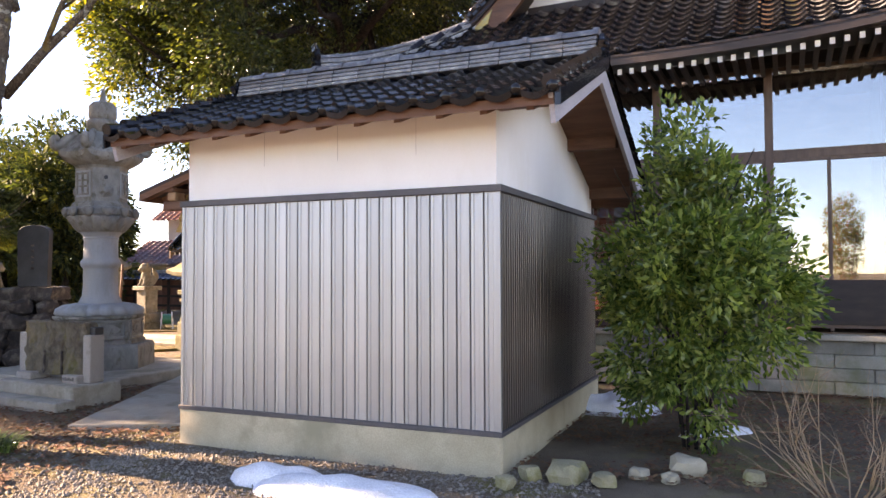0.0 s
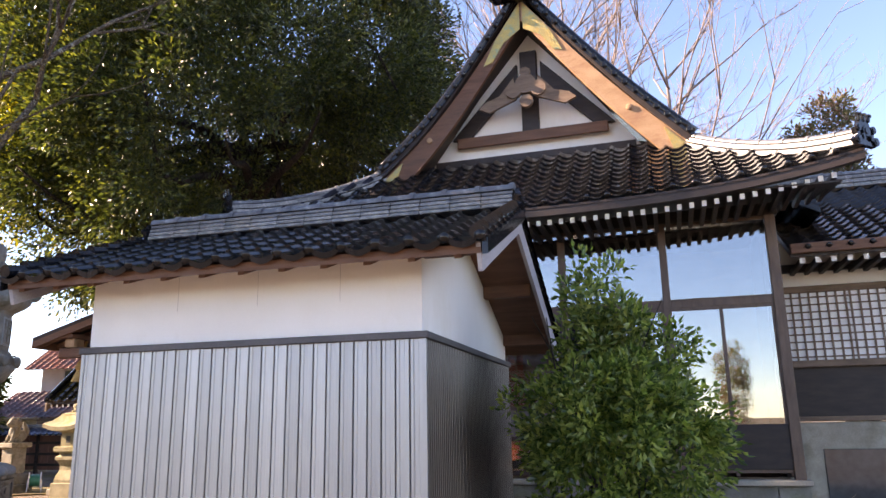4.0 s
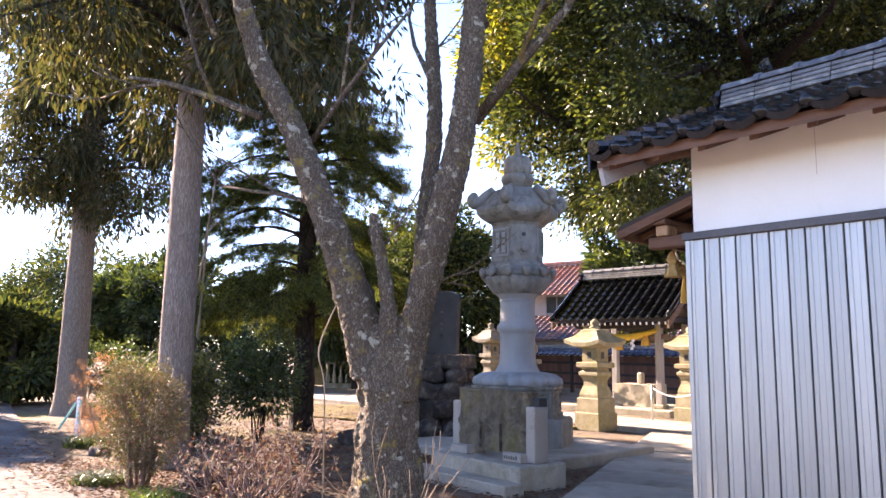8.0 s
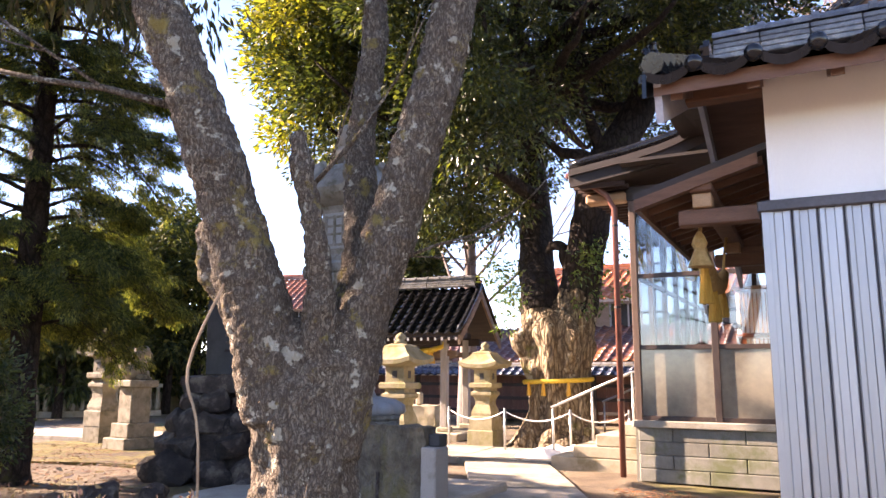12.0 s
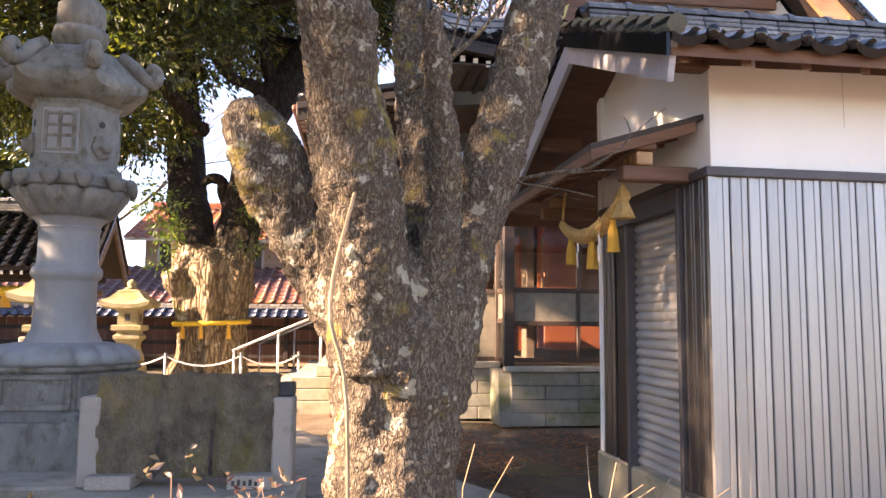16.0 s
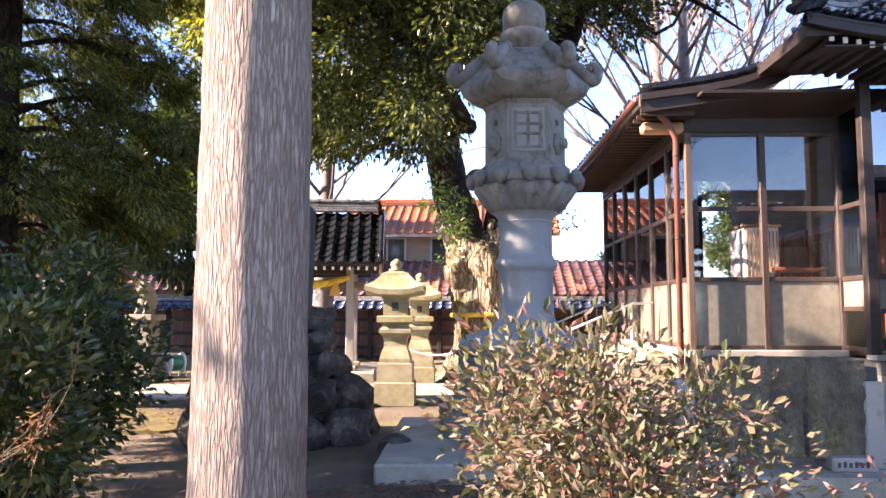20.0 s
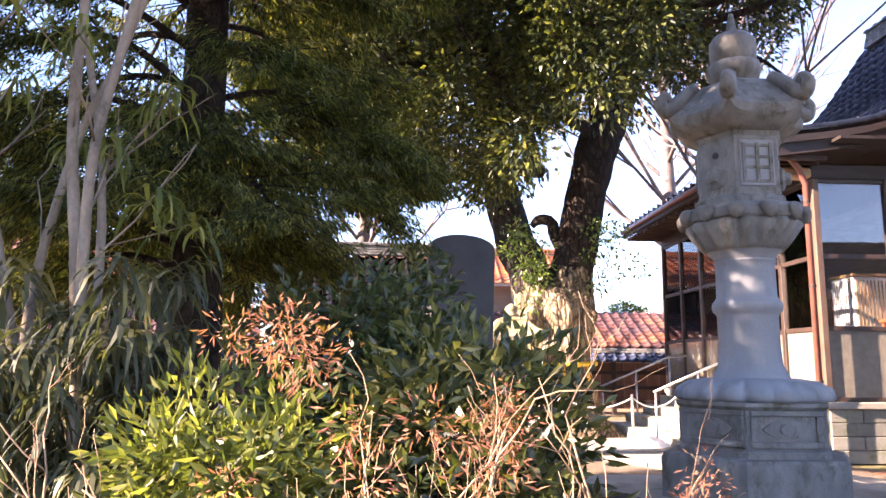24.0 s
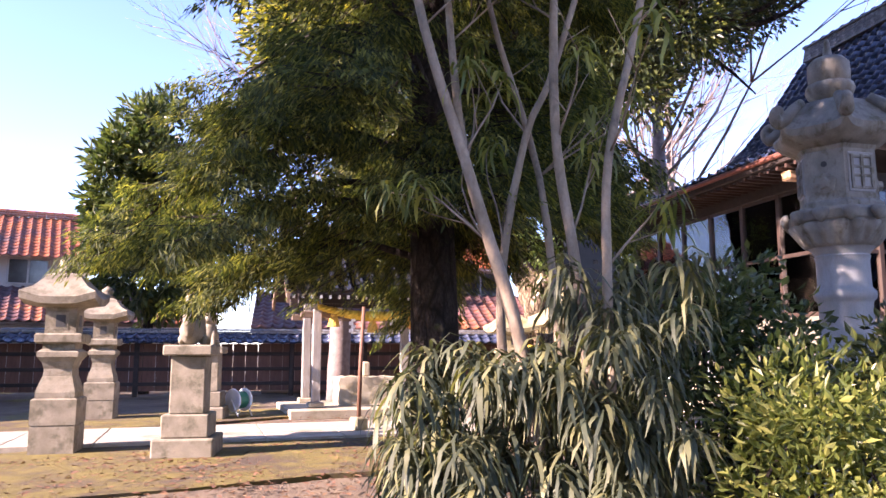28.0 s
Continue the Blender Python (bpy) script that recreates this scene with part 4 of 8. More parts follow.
def glazing(hall):
    def post(u, v, z0, z1, s=0.09, m=M_FRAME, nm="post"):
        part(nm, box(u - s / 2, u + s / 2, v - s / 2, v + s / 2, z0, z1, 0.006), m, hall)

    def bay(p, q, rails, names, timber=M_FRAME):
        """Rails and panes between two posts of one window."""
        p, q = Vector(p), Vector(q)
        d = q - p
        L, yaw = d.length, math.degrees(math.atan2(d.y, d.x))
        w = part("window", box(0, L, -0.02, 0.02, rails[0] - 0.04, rails[0] + 0.02, 0.004), timber, hall, m=pose(p.x, p.y, 0, 0, 0, yaw))
        for z in rails[1:]:
            part("rail", box(0, L, -0.025, 0.025, z - 0.03, z + 0.03, 0.004), timber, w)
        for z0, z1, k in zip(rails, rails[1:], names):
            g = {"frost": M_GLASS_FROST, "clear": M_GLASS, "sky": M_GLASS_SKY}[k]
            pane = part("pane", box(0.0, L, -0.004, 0.004, z0 + 0.02, z1 - 0.03), g, w)
            if k != "frost":
                pane.visible_shadow = False
        return w

    R = [0.80, 1.69, 2.63, 3.64]
    K = ["frost", "clear", "clear"]
    for a, b in ((0.0, 0.98), (0.98, 1.98)):
        bay((a + 0.04, 0, 0), (b - 0.03, 0, 0), R, K, M_FRAME_DARK)
    for a, b in zip(np.linspace(0, 5.7, 7), np.linspace(0, 5.7, 7)[1:]):
        bay((0, a + 0.04, 0), (0, b - 0.04, 0), R, K, M_FRAME_DARK)
        bay((a * 0.347 + 0.04, 5.7, 0), (b * 0.347 - 0.04, 5.7, 0), R, K, M_FRAME_DARK)
    for u in (0.0, 0.98, 1.98):
        post(u, 0, 0.76, 3.70, 0.085, M_FRAME_DARK if u else M_FRAME)
        post(u, 5.7, 0.76, 3.70, 0.085, M_FRAME_DARK)
    for v in np.linspace(0, 5.7, 7)[1:-1]:
        post(0, v, 0.76, 3.70, 0.085, M_FRAME_DARK)
    # return between porch and hall, then the hall's south front
    bay((1.98, -0.05, 0), (1.98, -0.65, 0), [0.80, 1.30, 1.69, 2.63, 3.9], ["clear", "frost", "clear", "clear"], M_FRAME_DARK)
    post(1.98, -0.70, 0.74, 4.2, 0.13, M_WOOD_DARK)
    for u, k in ((5.50, 0.10), (6.90, 0.10), (8.30, 0.13)):
        post(u, -0.70, 0.74, 4.2, k)
    for a, b in ((2.05, 5.45), (5.55, 6.85), (6.95, 8.24)):
        cols = 2 if b - a < 2 else 4
        part("transom", box(a, b, -0.73, -0.67, 2.96, 3.06, 0.006), M_FRAME, hall)
        for k in range(cols):
            c, d = a + (b - a) * k / cols, a + (b - a) * (k + 1) / cols
            if a < 3:
                bay((c, -0.70, 0), (d - 0.03, -0.70, 0), [0.82, 1.27, 1.69, 2.95], ["clear", "frost", "clear"], M_FRAME_DARK)
                post(d - 0.015, -0.70, 0.78, 2.96, 0.045, M_FRAME_DARK)
                continue
            bay((c, -0.70, 0), (d - 0.03, -0.70, 0), [0.86, 1.36, 2.95], ["clear", "sky"])
            post(d - 0.015, -0.70, 0.78, 2.96, 0.045)
        bay((a, -0.70, 0), (b, -0.70, 0), [3.06, 4.13], ["sky"])
    part("kick_board", box(5.56, 8.24, -0.735, -0.665, 0.86, 1.42, 0.006), M_WOOD_DARK, hall)


def roof(hall):
    # south skirt
    w, l, n = 0.2656, 0.215, 11
    def south(a, b):
        u, v = EU0 + a, -b / 1.23
        return Vector((u, v, roof_south(u, v)))
    tile_slope(hall, south, 32, n, w, l, M_TILE, 300, skip=lambda a, b: not (EU0 + 2.05 * (1 - b / 2.4) - 0.1 < EU0 + a < EU1 - 2.05 * (1 - b / 2.4) + 0.1))
    # skirt boards under the tiles, eave board, rafters with white ends
    v, f = [], []
    us = np.linspace(EU0, EU1, 35)
    for u in us:
        for k in range(3):
            top = min(0.55, (min(u - EU0, EU1 - u) * 0.95 + EAVE_V))
            vv = EAVE_V + (max(top, EAVE_V + 0.05) - EAVE_V) * k / 2
            v.append((u, vv, roof_south(u, min(vv, 0)) - 0.05 + max(vv, 0) * 0.6))
    f = [(i * 3 + k, (i + 1) * 3 + k, (i + 1) * 3 + k + 1, i * 3 + k + 1) for i in range(34) for k in range(2)]
    ob = new("roof_board", np_mesh("roof_board", v, f, M_WOOD_DARK, True))
    ob.parent = hall
    bm = bmesh.new()
    prev = None
    for u in us:
        z = roof_south(u, EAVE_V)
        ring = [bm.verts.new(p) for p in ((u, EAVE_V + 0.01, z - 0.02), (u, EAVE_V + 0.01, z - 0.15), (u, EAVE_V + 0.12, z - 0.15), (u, EAVE_V + 0.12, z - 0.02))]
        if prev:
            for k in range(4):
                bm.faces.new((prev[k], prev[(k + 1) % 4], ring[(k + 1) % 4], ring[k]))
        prev = ring
    bmesh.ops.recalc_face_normals(bm, faces=bm.faces)
    part("eave_board", bm, M_WOOD_DARK, hall)
    bm = box(0, 0.055, EAVE_V + 0.16, -0.75, 0, 0.07)
    me = mesh_of(bm, "rafter", M_WOOD_DARK)
    me2 = mesh_of(box(0.0, 0.055, EAVE_V + 0.152, EAVE_V + 0.16, 0, 0.07), "rafter_end", M_PLASTER)
    for i in range(54):
        u = EU0 + 0.3 + i * 0.148
        z = roof_south(u, EAVE_V) - 0.24
        r = same("rafter", me, hall, pose(u, 0, z, 0, 0, 0))
        same("rafter_end", me2, r, pose(0, 0, 0))
    # great west slope with the porch, and the east one
    def west(a, b):
        u = 5.0 - b / 1.28
        v = 0.0 + a
        return Vector((u, v, roof_west(u)))
    tile_slope(hall, west, 23, 22, 0.2656, 0.245, M_TILE_BLUE, 60)
    def west_low(a, b):
        u = 2.9 - b / 1.1
        v = -0.35 + a
        return Vector((u, v, roof_west(u) + 0.012))
    tile_slope(hall, west_low, 24, 17, 0.2656, 0.2345, M_TILE_BLUE, 180)
    def corner(a, b):
        u = 2.9 - b / 1.12
        v = -1.95 + a
        return Vector((u, v, roof_west(u) + 0.012 + 0.10 * max(0.0, (-v - 0.4) / 1.5)))
    tile_slope(hall, corner, 7, 10, 0.2285, 0.235, M_TILE_BLUE, 70, skip=lambda a, b: 2.9 - b / 1.12 > 0.75 + (-1.95 + a + 1.95) * 1.1 + 0.1)
    bm = bmesh.new()
    for (a, b), dz in (((-0.72, 0.8), 0), ((0.8, 2.0), 0), ((2.0, 3.0), 0), ((3.0, 4.0), 0), ((4.0, 5.0), 0)):
        v0 = -0.38 if b < 2.5 else 0.1
        prism([(a, roof_west(a) - 0.045), (b, roof_west(b) - 0.045), (b, roof_west(b) - 0.12), (a, roof_west(a) - 0.12)], v0, 6.1, "y", bm)
    part("roof_board", bm, M_WOOD_DARK, hall)
    bm = bmesh.new()
    for a, b in ((5.0, 6.0), (6.0, 7.0), (7.0, 8.0), (8.0, 9.1)):
        prism([(a, roof_west(10 - a) - 0.01), (b, roof_west(10 - b) - 0.01), (b, roof_west(10 - b) - 0.10), (a, roof_west(10 - a) - 0.10)], 0.1, 6.1, "y", bm)
    part("roof_board", bm, M_TILE, hall)
    # porch verge: curved board and roll along v = -0.4
    q = [(u, roof_west(u)) for u in np.linspace(-0.72, 1.9, 14)]
    for nm, d0, d1, v0, v1, mt in (("verge_board", 0.10, 0.26, -0.46, -0.40, M_WOOD_DARK), ("verge_fillet", 0.02, 0.11, -0.50, -0.38, M_WOOD_DARK)):
        bm = prism([(u, z - d0) for u, z in q] + [(u, z - d1) for u, z in q[::-1]], v0, v1)
        part(nm, bm, mt, hall)
    part("verge_roll", tube([(u, -0.42, z + 0.05) for u, z in q], [0.07] * len(q), 10), M_TILE, hall, smooth=True)
    part("porch_eave_board", box(-0.74, -0.66, -0.46, 6.1, roof_west(-0.7) - 0.20, roof_west(-0.7) - 0.02, 0.01), M_WOOD_DARK, hall)
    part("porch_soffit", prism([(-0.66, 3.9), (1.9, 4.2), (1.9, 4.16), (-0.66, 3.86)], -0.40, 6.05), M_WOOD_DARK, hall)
    bm = box(-0.70, 0.0, 0, 0.05, 3.80, 3.86)
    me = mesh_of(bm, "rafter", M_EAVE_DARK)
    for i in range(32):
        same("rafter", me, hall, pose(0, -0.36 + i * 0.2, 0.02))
    part("beam_nose", box(-0.62, -0.06, -0.10, 0.10, 3.66, 3.80, 0.03), M_WOOD_PALE, hall)
    # west eave of the hall's corner, seen from under the porch
    part("corner_eave", prism([(0.78, 4.45), (2.0, 4.45), (2.0, 4.36), (0.78, 4.30)], EAVE_V + 0.1, -0.4), M_WOOD_DARK, hall)
    # hips with end tiles, gable verge and ridge
    for s, e, r in (((EU0, EAVE_V, roof_south(EU0, EAVE_V) + 0.0), (2.8, 0.0, roof_south(2.8, 0) - 0.05), 45), ((EU1, EAVE_V, roof_south(EU1, EAVE_V) + 0.0), (7.2, 0.0, roof_south(7.2, 0) - 0.05), 135)):
        q = [Vector(s).lerp(Vector(e), t) for t in np.linspace(0, 1, 9)]
        for i in range(8):
            t = (i + 0.5) / 8
            sag = Vector((0, 0, -0.18 * 4 * (i / 8) * (1 - i / 8))), Vector((0, 0, -0.18 * 4 * ((i + 1) / 8) * (1 - (i + 1) / 8)))
            ridge(hall, q[i] + sag[0], q[i + 1] + sag[1], 0.2, 0.16, 2)
        onigawara(hall, pose(s[0], s[1], s[2] - 0.02, 0, 0, -45 if r == 45 else 45), 0.62, True)
    gable(hall)
    ridge(hall, (5.0, -0.35, 8.30), (5.0, 5.9, 8.30), 0.32, 0.38, 5)
    onigawara(hall, pose(5.0, -0.42, 8.22), 1.6, True)


def gable(hall):
    """The south gable: white panels, dark timbers, pendant, curved barge boards with gilded fittings."""
    def line(t, s, drop=0.0):
        """A point of the curved verge, t from the foot (0) to the apex (1), s = -1 west, +1 east."""
        u = 5.0 + s * 2.5 * (1 - t)
        z = 5.56 + 2.89 * t - (0.30 if s < 0 else 0.14) * math.sin(math.pi * t) * (1 - 0.3 * t) - drop
        return (u, z)
    T = np.linspace(0, 1, 15)
    for s in (-1, 1):
        # east board painted pale as lit, west board dark as shaded
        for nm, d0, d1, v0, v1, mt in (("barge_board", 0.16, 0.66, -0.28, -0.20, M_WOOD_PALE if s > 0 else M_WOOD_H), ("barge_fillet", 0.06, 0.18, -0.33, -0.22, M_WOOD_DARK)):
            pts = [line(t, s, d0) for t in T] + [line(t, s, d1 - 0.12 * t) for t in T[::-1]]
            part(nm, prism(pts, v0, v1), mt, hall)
        bm = bmesh.new()
        prism([line(t, s, -0.03) for t in T] + [line(t, s, 0.06) for t in T[::-1]], -0.36, 0.3, "y", bm)
        part("verge_tiles", bm, M_TILE, hall)
        part("verge_roll", tube([(line(t, s)[0], -0.3, line(t, s)[1] + 0.05) for t in T], [0.075] * 15, 8), M_TILE, hall, smooth=True)
        me = mesh_of(lathe([(0.045, 0), (0.05, 0.03), (0.03, 0.05)], 10), "verge_boss", M_TILE)
        for t in np.linspace(0.03, 0.95, 17):
            u, z = line(t, s, 0.0)
            same("verge_boss", me, hall, pose(u, -0.36, z, 90, 0, 0))
        # gilded plates at foot and apex
        part("gilded_plate", prism([line(0.01, s, 0.24), line(0.17, s, 0.22), line(0.10, s, 0.60), line(0.0, s, 0.63)], -0.295, -0.281), M_GOLD, hall, "gilded openwork plate")
        part("gilded_plate", prism([line(0.99, s, 0.18), line(0.82, s, 0.20), line(0.74, s, 0.34), line(0.80, s, 0.50), line(0.88, s, 0.46), line(0.99, s, 0.66)], -0.295, -0.281), M_GOLD, hall)
        part("stud", lathe([(0.05, 0), (0.05, 0.02), (0.02, 0.03)], 12), M_WOOD_PALE, hall, m=pose(line(0.36, s, 0.34)[0], -0.285, line(0.36, s, 0.34)[1], 90, 0, 0))
    # infill
    part("gable_wall", prism([(2.95, 5.3), (7.05, 5.3), (5.0, 8.1)], 0.30, 0.36), M_PLASTER, hall)
    for z0, z1, h in ((5.42, 5.56, 2.1), (5.68, 5.80, 1.65)):
        part("gable_beam", box(5.0 - h, 5.0 + h, 0.20, 0.298, z0, z1, 0.01), M_WOOD_DARK, hall)
    part("gable_beam", box(3.75, 6.25, 0.14, 0.20, 5.98, 6.16, 0.01), M_WOOD_H, hall)
    part("king_post", box(4.86, 5.14, 0.18, 0.297, 6.16, 7.6, 0.01), M_WOOD_DARK, hall)
    for s in (-1, 1):
        part("gable_brace", prism([(5 + s * 1.35, 6.16), (5 + s * 1.05, 6.16), (5 + s * 0.2, 7.05), (5 + s * 0.2, 7.4)], 0.2, 0.29), M_WOOD_DARK, hall)
        part("gable_carving", prism([(5 + s * 0.16, 6.62), (5 + s * 0.62, 6.44), (5 + s * 0.80, 6.52), (5 + s * 0.70, 6.62), (5 + s * 0.45, 6.70), (5 + s * 0.2, 7.0)], -0.12, -0.06), M_WOOD, hall, "weathered carved scroll")
    # pendant
    bm = bmesh.new()
    for x, z, r in ((0, 6.85, 0.17), (-0.2, 6.75, 0.13), (0.2, 6.75, 0.13), (0, 6.55, 0.11), (0, 7.05, 0.09)):
        prism([(5 + x + r * math.cos(t), z + r * math.sin(t)) for t in np.linspace(0, 2 * math.pi, 15)[:-1]], -0.16 - 0.04 * r, -0.09, "y", bm)
    part("pendant", bm, M_WOOD, hall, "weathered carved gable pendant")
    part("gable_soffit", prism([(2.75, 5.5), (5.0, 8.15), (7.25, 5.5), (7.05, 5.5), (5.0, 7.95), (2.95, 5.5)], -0.2, 0.3), M_WOOD_DARK, hall)


def porch_front(hall):
    # downpipe at the corner
    part("downpipe", tube([(-0.20, -0.16, 0.05), (-0.20, -0.16, 3.55), (-0.30, -0.2, 3.75), (-0.52, -0.3, 3.92), (-0.62, -0.36, 4.02)], [0.04] * 5, 10), M_COPPER, hall, "red-brown copper downpipe", smooth=True)
    for z in (1.0, 2.2, 3.3):
        part("pipe_bracket", lathe([(0.048, 0), (0.048, 0.03)], 12), M_WOOD_DARK, hall, m=pose(-0.20, -0.16, z))
    part("gutter", box(-0.80, -0.72, -0.42, 6.1, roof_west(-0.7) - 0.12, roof_west(-0.7) - 0.04, 0.02), M_COPPER, hall)


def make_porch_things():
    c = thing("offering_cabinet", "white barred cabinet standing inside the glazed porch", "cabinet", HALL @ pose(1.15, 1.35, 0.76))
    part("body", box(-0.02, 0.50, -0.25, 0.30, 0.0, 1.75, 0.012), M_PAPER, c)
    part("top", box(-0.05, 0.53, -0.28, 0.33, 1.751, 1.80, 0.01), M_WOOD_PALE, c)
    for k in range(9):
        part("bar", box(-0.034, -0.021, -0.2 + 0.055 * k, -0.18 + 0.055 * k, 0.95, 1.7), M_GREYPAINT, c)
        part("bar", box(0.02 + 0.055 * k, 0.035 + 0.055 * k, -0.264, -0.251, 0.95, 1.7), M_WOOD_PALE, c)
    t = thing("low_table", "low reddish lacquered table inside the glazed porch", "table", HALL @ pose(1.55, 0.45, 0.76))
    part("tabletop", box(-0.35, 0.35, -0.25, 0.25, 1.05, 1.10, 0.01), M_VERMILION, t)
    for x in (-0.3, 0.3):
        for y in (-0.2, 0.2):
            part("leg", box(x - 0.025, x + 0.025, y - 0.025, y + 0.025, 0.0, 1.049), M_VERMILION, t)
    d = thing("small_idol", "small dark figure on a stand inside the porch", "ornament", HALL @ pose(0.85, 3.9, 0.76))
    part("stand", box(-0.16, 0.16, -0.16, 0.16, 0, 0.85, 0.01), M_WOOD_DARK, d)
    part("figure", lathe([(0.10, 0.852), (0.11, 0.95), (0.08, 1.05), (0.045, 1.12), (0.06, 1.18), (0.02, 1.25)], 14), M_DARKSTONE, d, smooth=True)


def make_porch_rope():
    r = thing("entrance_rope", "golden sacred rope hanging inside the porch entrance", "rope", HALL)
    part("rope", rope_arc((0.30, 1.3, 3.45), (0.30, 3.7, 3.45), 0.55, 0.05), M_ROPE_GOLD, r, smooth=True)
    for v in (1.3, 3.7):
        part("hanging_cord", tube([(0.30, v, 3.45), (0.30, v, 3.75), (0.30, v, 4.02)], [0.012] * 3, 6), M_ROPE, r)


def interior(hall):
    # boarded front of the inner hall behind the south glass, with a warm lacquered door
    part("inner_wall", box(4.62, 8.16, 0.62, 0.70, 0.76, 4.0), M_WOOD, hall)
    part("lacquer_door", box(2.70, 3.16, 0.30, 0.338, 0.90, 2.9, 0.008), M_VERMILION, hall, "orange-red lacquered door")
    part("inner_wall", box(2.6, 2.7, 0.9, 5.6, 0.76, 4.0), M_WOOD, hall)
    part("inner_wall", box(2.7, 8.2, 5.5, 5.6, 0.76, 4.0), M_WOOD_DARK, hall)
    part("inner_wall", box(8.16, 8.24, -0.6, 5.5, 0.76, 4.0), M_WOOD_DARK, hall)
    for v in (1.3, 2.2, 3.1, 4.0):
        d = part("lattice_door", box(2.55, 2.598, v, v + 0.8, 0.85, 2.6), M_VERMILION, hall, "red-brown lattice door")
        for k in range(7):
            part("lattice_bar", box(2.52, 2.549, v + 0.08 + k * 0.105, v + 0.10 + k * 0.105, 1.5, 2.5), M_WOOD_PALE, d)
        for k in range(8):
            part("lattice_bar", box(2.515, 2.545, v + 0.05, v + 0.75, 1.5 + k * 0.14, 1.52 + k * 0.14), M_WOOD_PALE, d)
    # lacquered inner sanctuary front seen through the south glass
    part("sanctuary_screen", box(2.75, 4.6, 0.85, 0.93, 0.9, 2.7), M_VERMILION, hall, "vermilion lattice screen")
    for k in range(12):
        part("lattice_bar", box(2.8 + k * 0.15, 2.83 + k * 0.15, 0.82, 0.849, 1.5, 2.6), M_WOOD_PALE, hall)
    for k in range(8):
        part("lattice_bar", box(2.78, 4.58, 0.80, 0.819, 1.5 + k * 0.15, 1.53 + k * 0.15), M_WOOD_PALE, hall)


make_hall()
make_porch_things()
make_porch_rope()


# ---------------------------------------------------------------- great lantern
def make_great_lantern():
    g = thing("stone_lantern", "tall grey granite shrine lantern on a hexagonal base", "lantern", pose(-5.16, 11.12, 0, 0, 0, -25))
    part("platform", box(-1.25, 1.35, -1.25, 1.25, -0.05, 0.12, 0.02), M_CONC, g, "low worn concrete platform")
    hexa = dict(n=48, sides=6, turn=0.0)
    part("plinth", lathe([(0.80, 0.12), (0.80, 0.44), (0.77, 0.48)], **hexa), M_STONE, g, angle=0.6)
    dr = part("drum", lathe([(0.66, 0.48), (0.66, 0.53), (0.62, 0.55), (0.62, 0.84), (0.66, 0.87), (0.66, 0.90)], **hexa), M_STONE, g, angle=0.6)
    for k in range(6):
        a = 60 * k + 30
        bm = box(-0.285, 0.285, 0.53, 0.560, 0.56, 0.605, 0.006)
        box(-0.285, 0.285, 0.53, 0.560, 0.80, 0.84, 0.006, bm)
        for x in (-0.285, 0.235):
            box(x, x + 0.05, 0.53, 0.558, 0.606, 0.799, 0.006, bm)
        part("panel_frame", bm, M_STONE, dr, m=pose(0, 0, 0, 0, 0, a - 90))
        bm = bmesh.new()
        prism([(0.17 * math.cos(t) * (1 + 0.12 * math.cos(4 * t)), 0.70 + 0.075 * math.sin(t)) for t in np.linspace(0, 2 * math.pi, 17)[:-1]], 0.534, 0.552, "y", bm)
        prism([(0.06 * math.cos(t), 0.70 + 0.045 * math.sin(t)) for t in np.linspace(0, 2 * math.pi, 9)[:-1]], 0.552, 0.564, "y", bm)
        part("carving", bm, M_STONE, dr, m=pose(0, 0, 0, 0, 0, a - 90))
    petal = lambda a, z: 0.95 + 0.13 * abs(math.sin(9 * a)) ** 0.6
    part("lotus_base", lathe([(0.56, 0.90), (0.59, 0.93), (0.575, 1.0), (0.48, 1.06), (0.34, 1.085)], 120, wave=petal), M_STONE_SHAFT, g, "granite lotus-petal base", smooth=True)
    part("shaft", lathe([(0.314, 1.085), (0.295, 1.12), (0.258, 1.2), (0.248, 1.34), (0.246, 1.6), (0.258, 1.625), (0.281, 1.65), (0.287, 1.685), (0.281, 1.72), (0.258, 1.745), (0.246, 1.77), (0.242, 2.02), (0.251, 2.06), (0.258, 2.07), (0.246, 2.085), (0.265, 2.12), (0.305, 2.16)], 48), M_STONE_SHAFT, g, "smooth pale granite shaft with a ring", angle=0.9)
    part("lotus_tray", lathe([(0.30, 2.16), (0.34, 2.20), (0.40, 2.29), (0.45, 2.37), (0.43, 2.40)], 120, wave=petal), M_STONE, g, smooth=True)
    tray = part("tray_rim", lathe([(0.48, 2.40), (0.51, 2.42), (0.51, 2.50), (0.485, 2.52), (0.44, 2.54)], **hexa), M_STONE, g, angle=0.6)
    me = mesh_of(lathe([(0.02, 0), (0.075, 0.01), (0.07, 0.05), (0.03, 0.075)], 12, wave=lambda a, z: 1 + 0.15 * math.sin(3 * a)), "cloud_carving", M_STONE, smooth=True)
    for k in range(12):
        a = radians(30 * k)
        same("cloud_carving", me, tray, pose(0.475 * math.cos(a), 0.475 * math.sin(a), 2.46, 90, 0, math.degrees(a) + 90))
    fb = part("fire_box", lathe([(0.42, 2.54), (0.42, 2.58), (0.375, 2.62), (0.37, 3.12), (0.40, 3.16)], **hexa), M_STONE, g, "hexagonal fire box with a latticed window", angle=0.5)
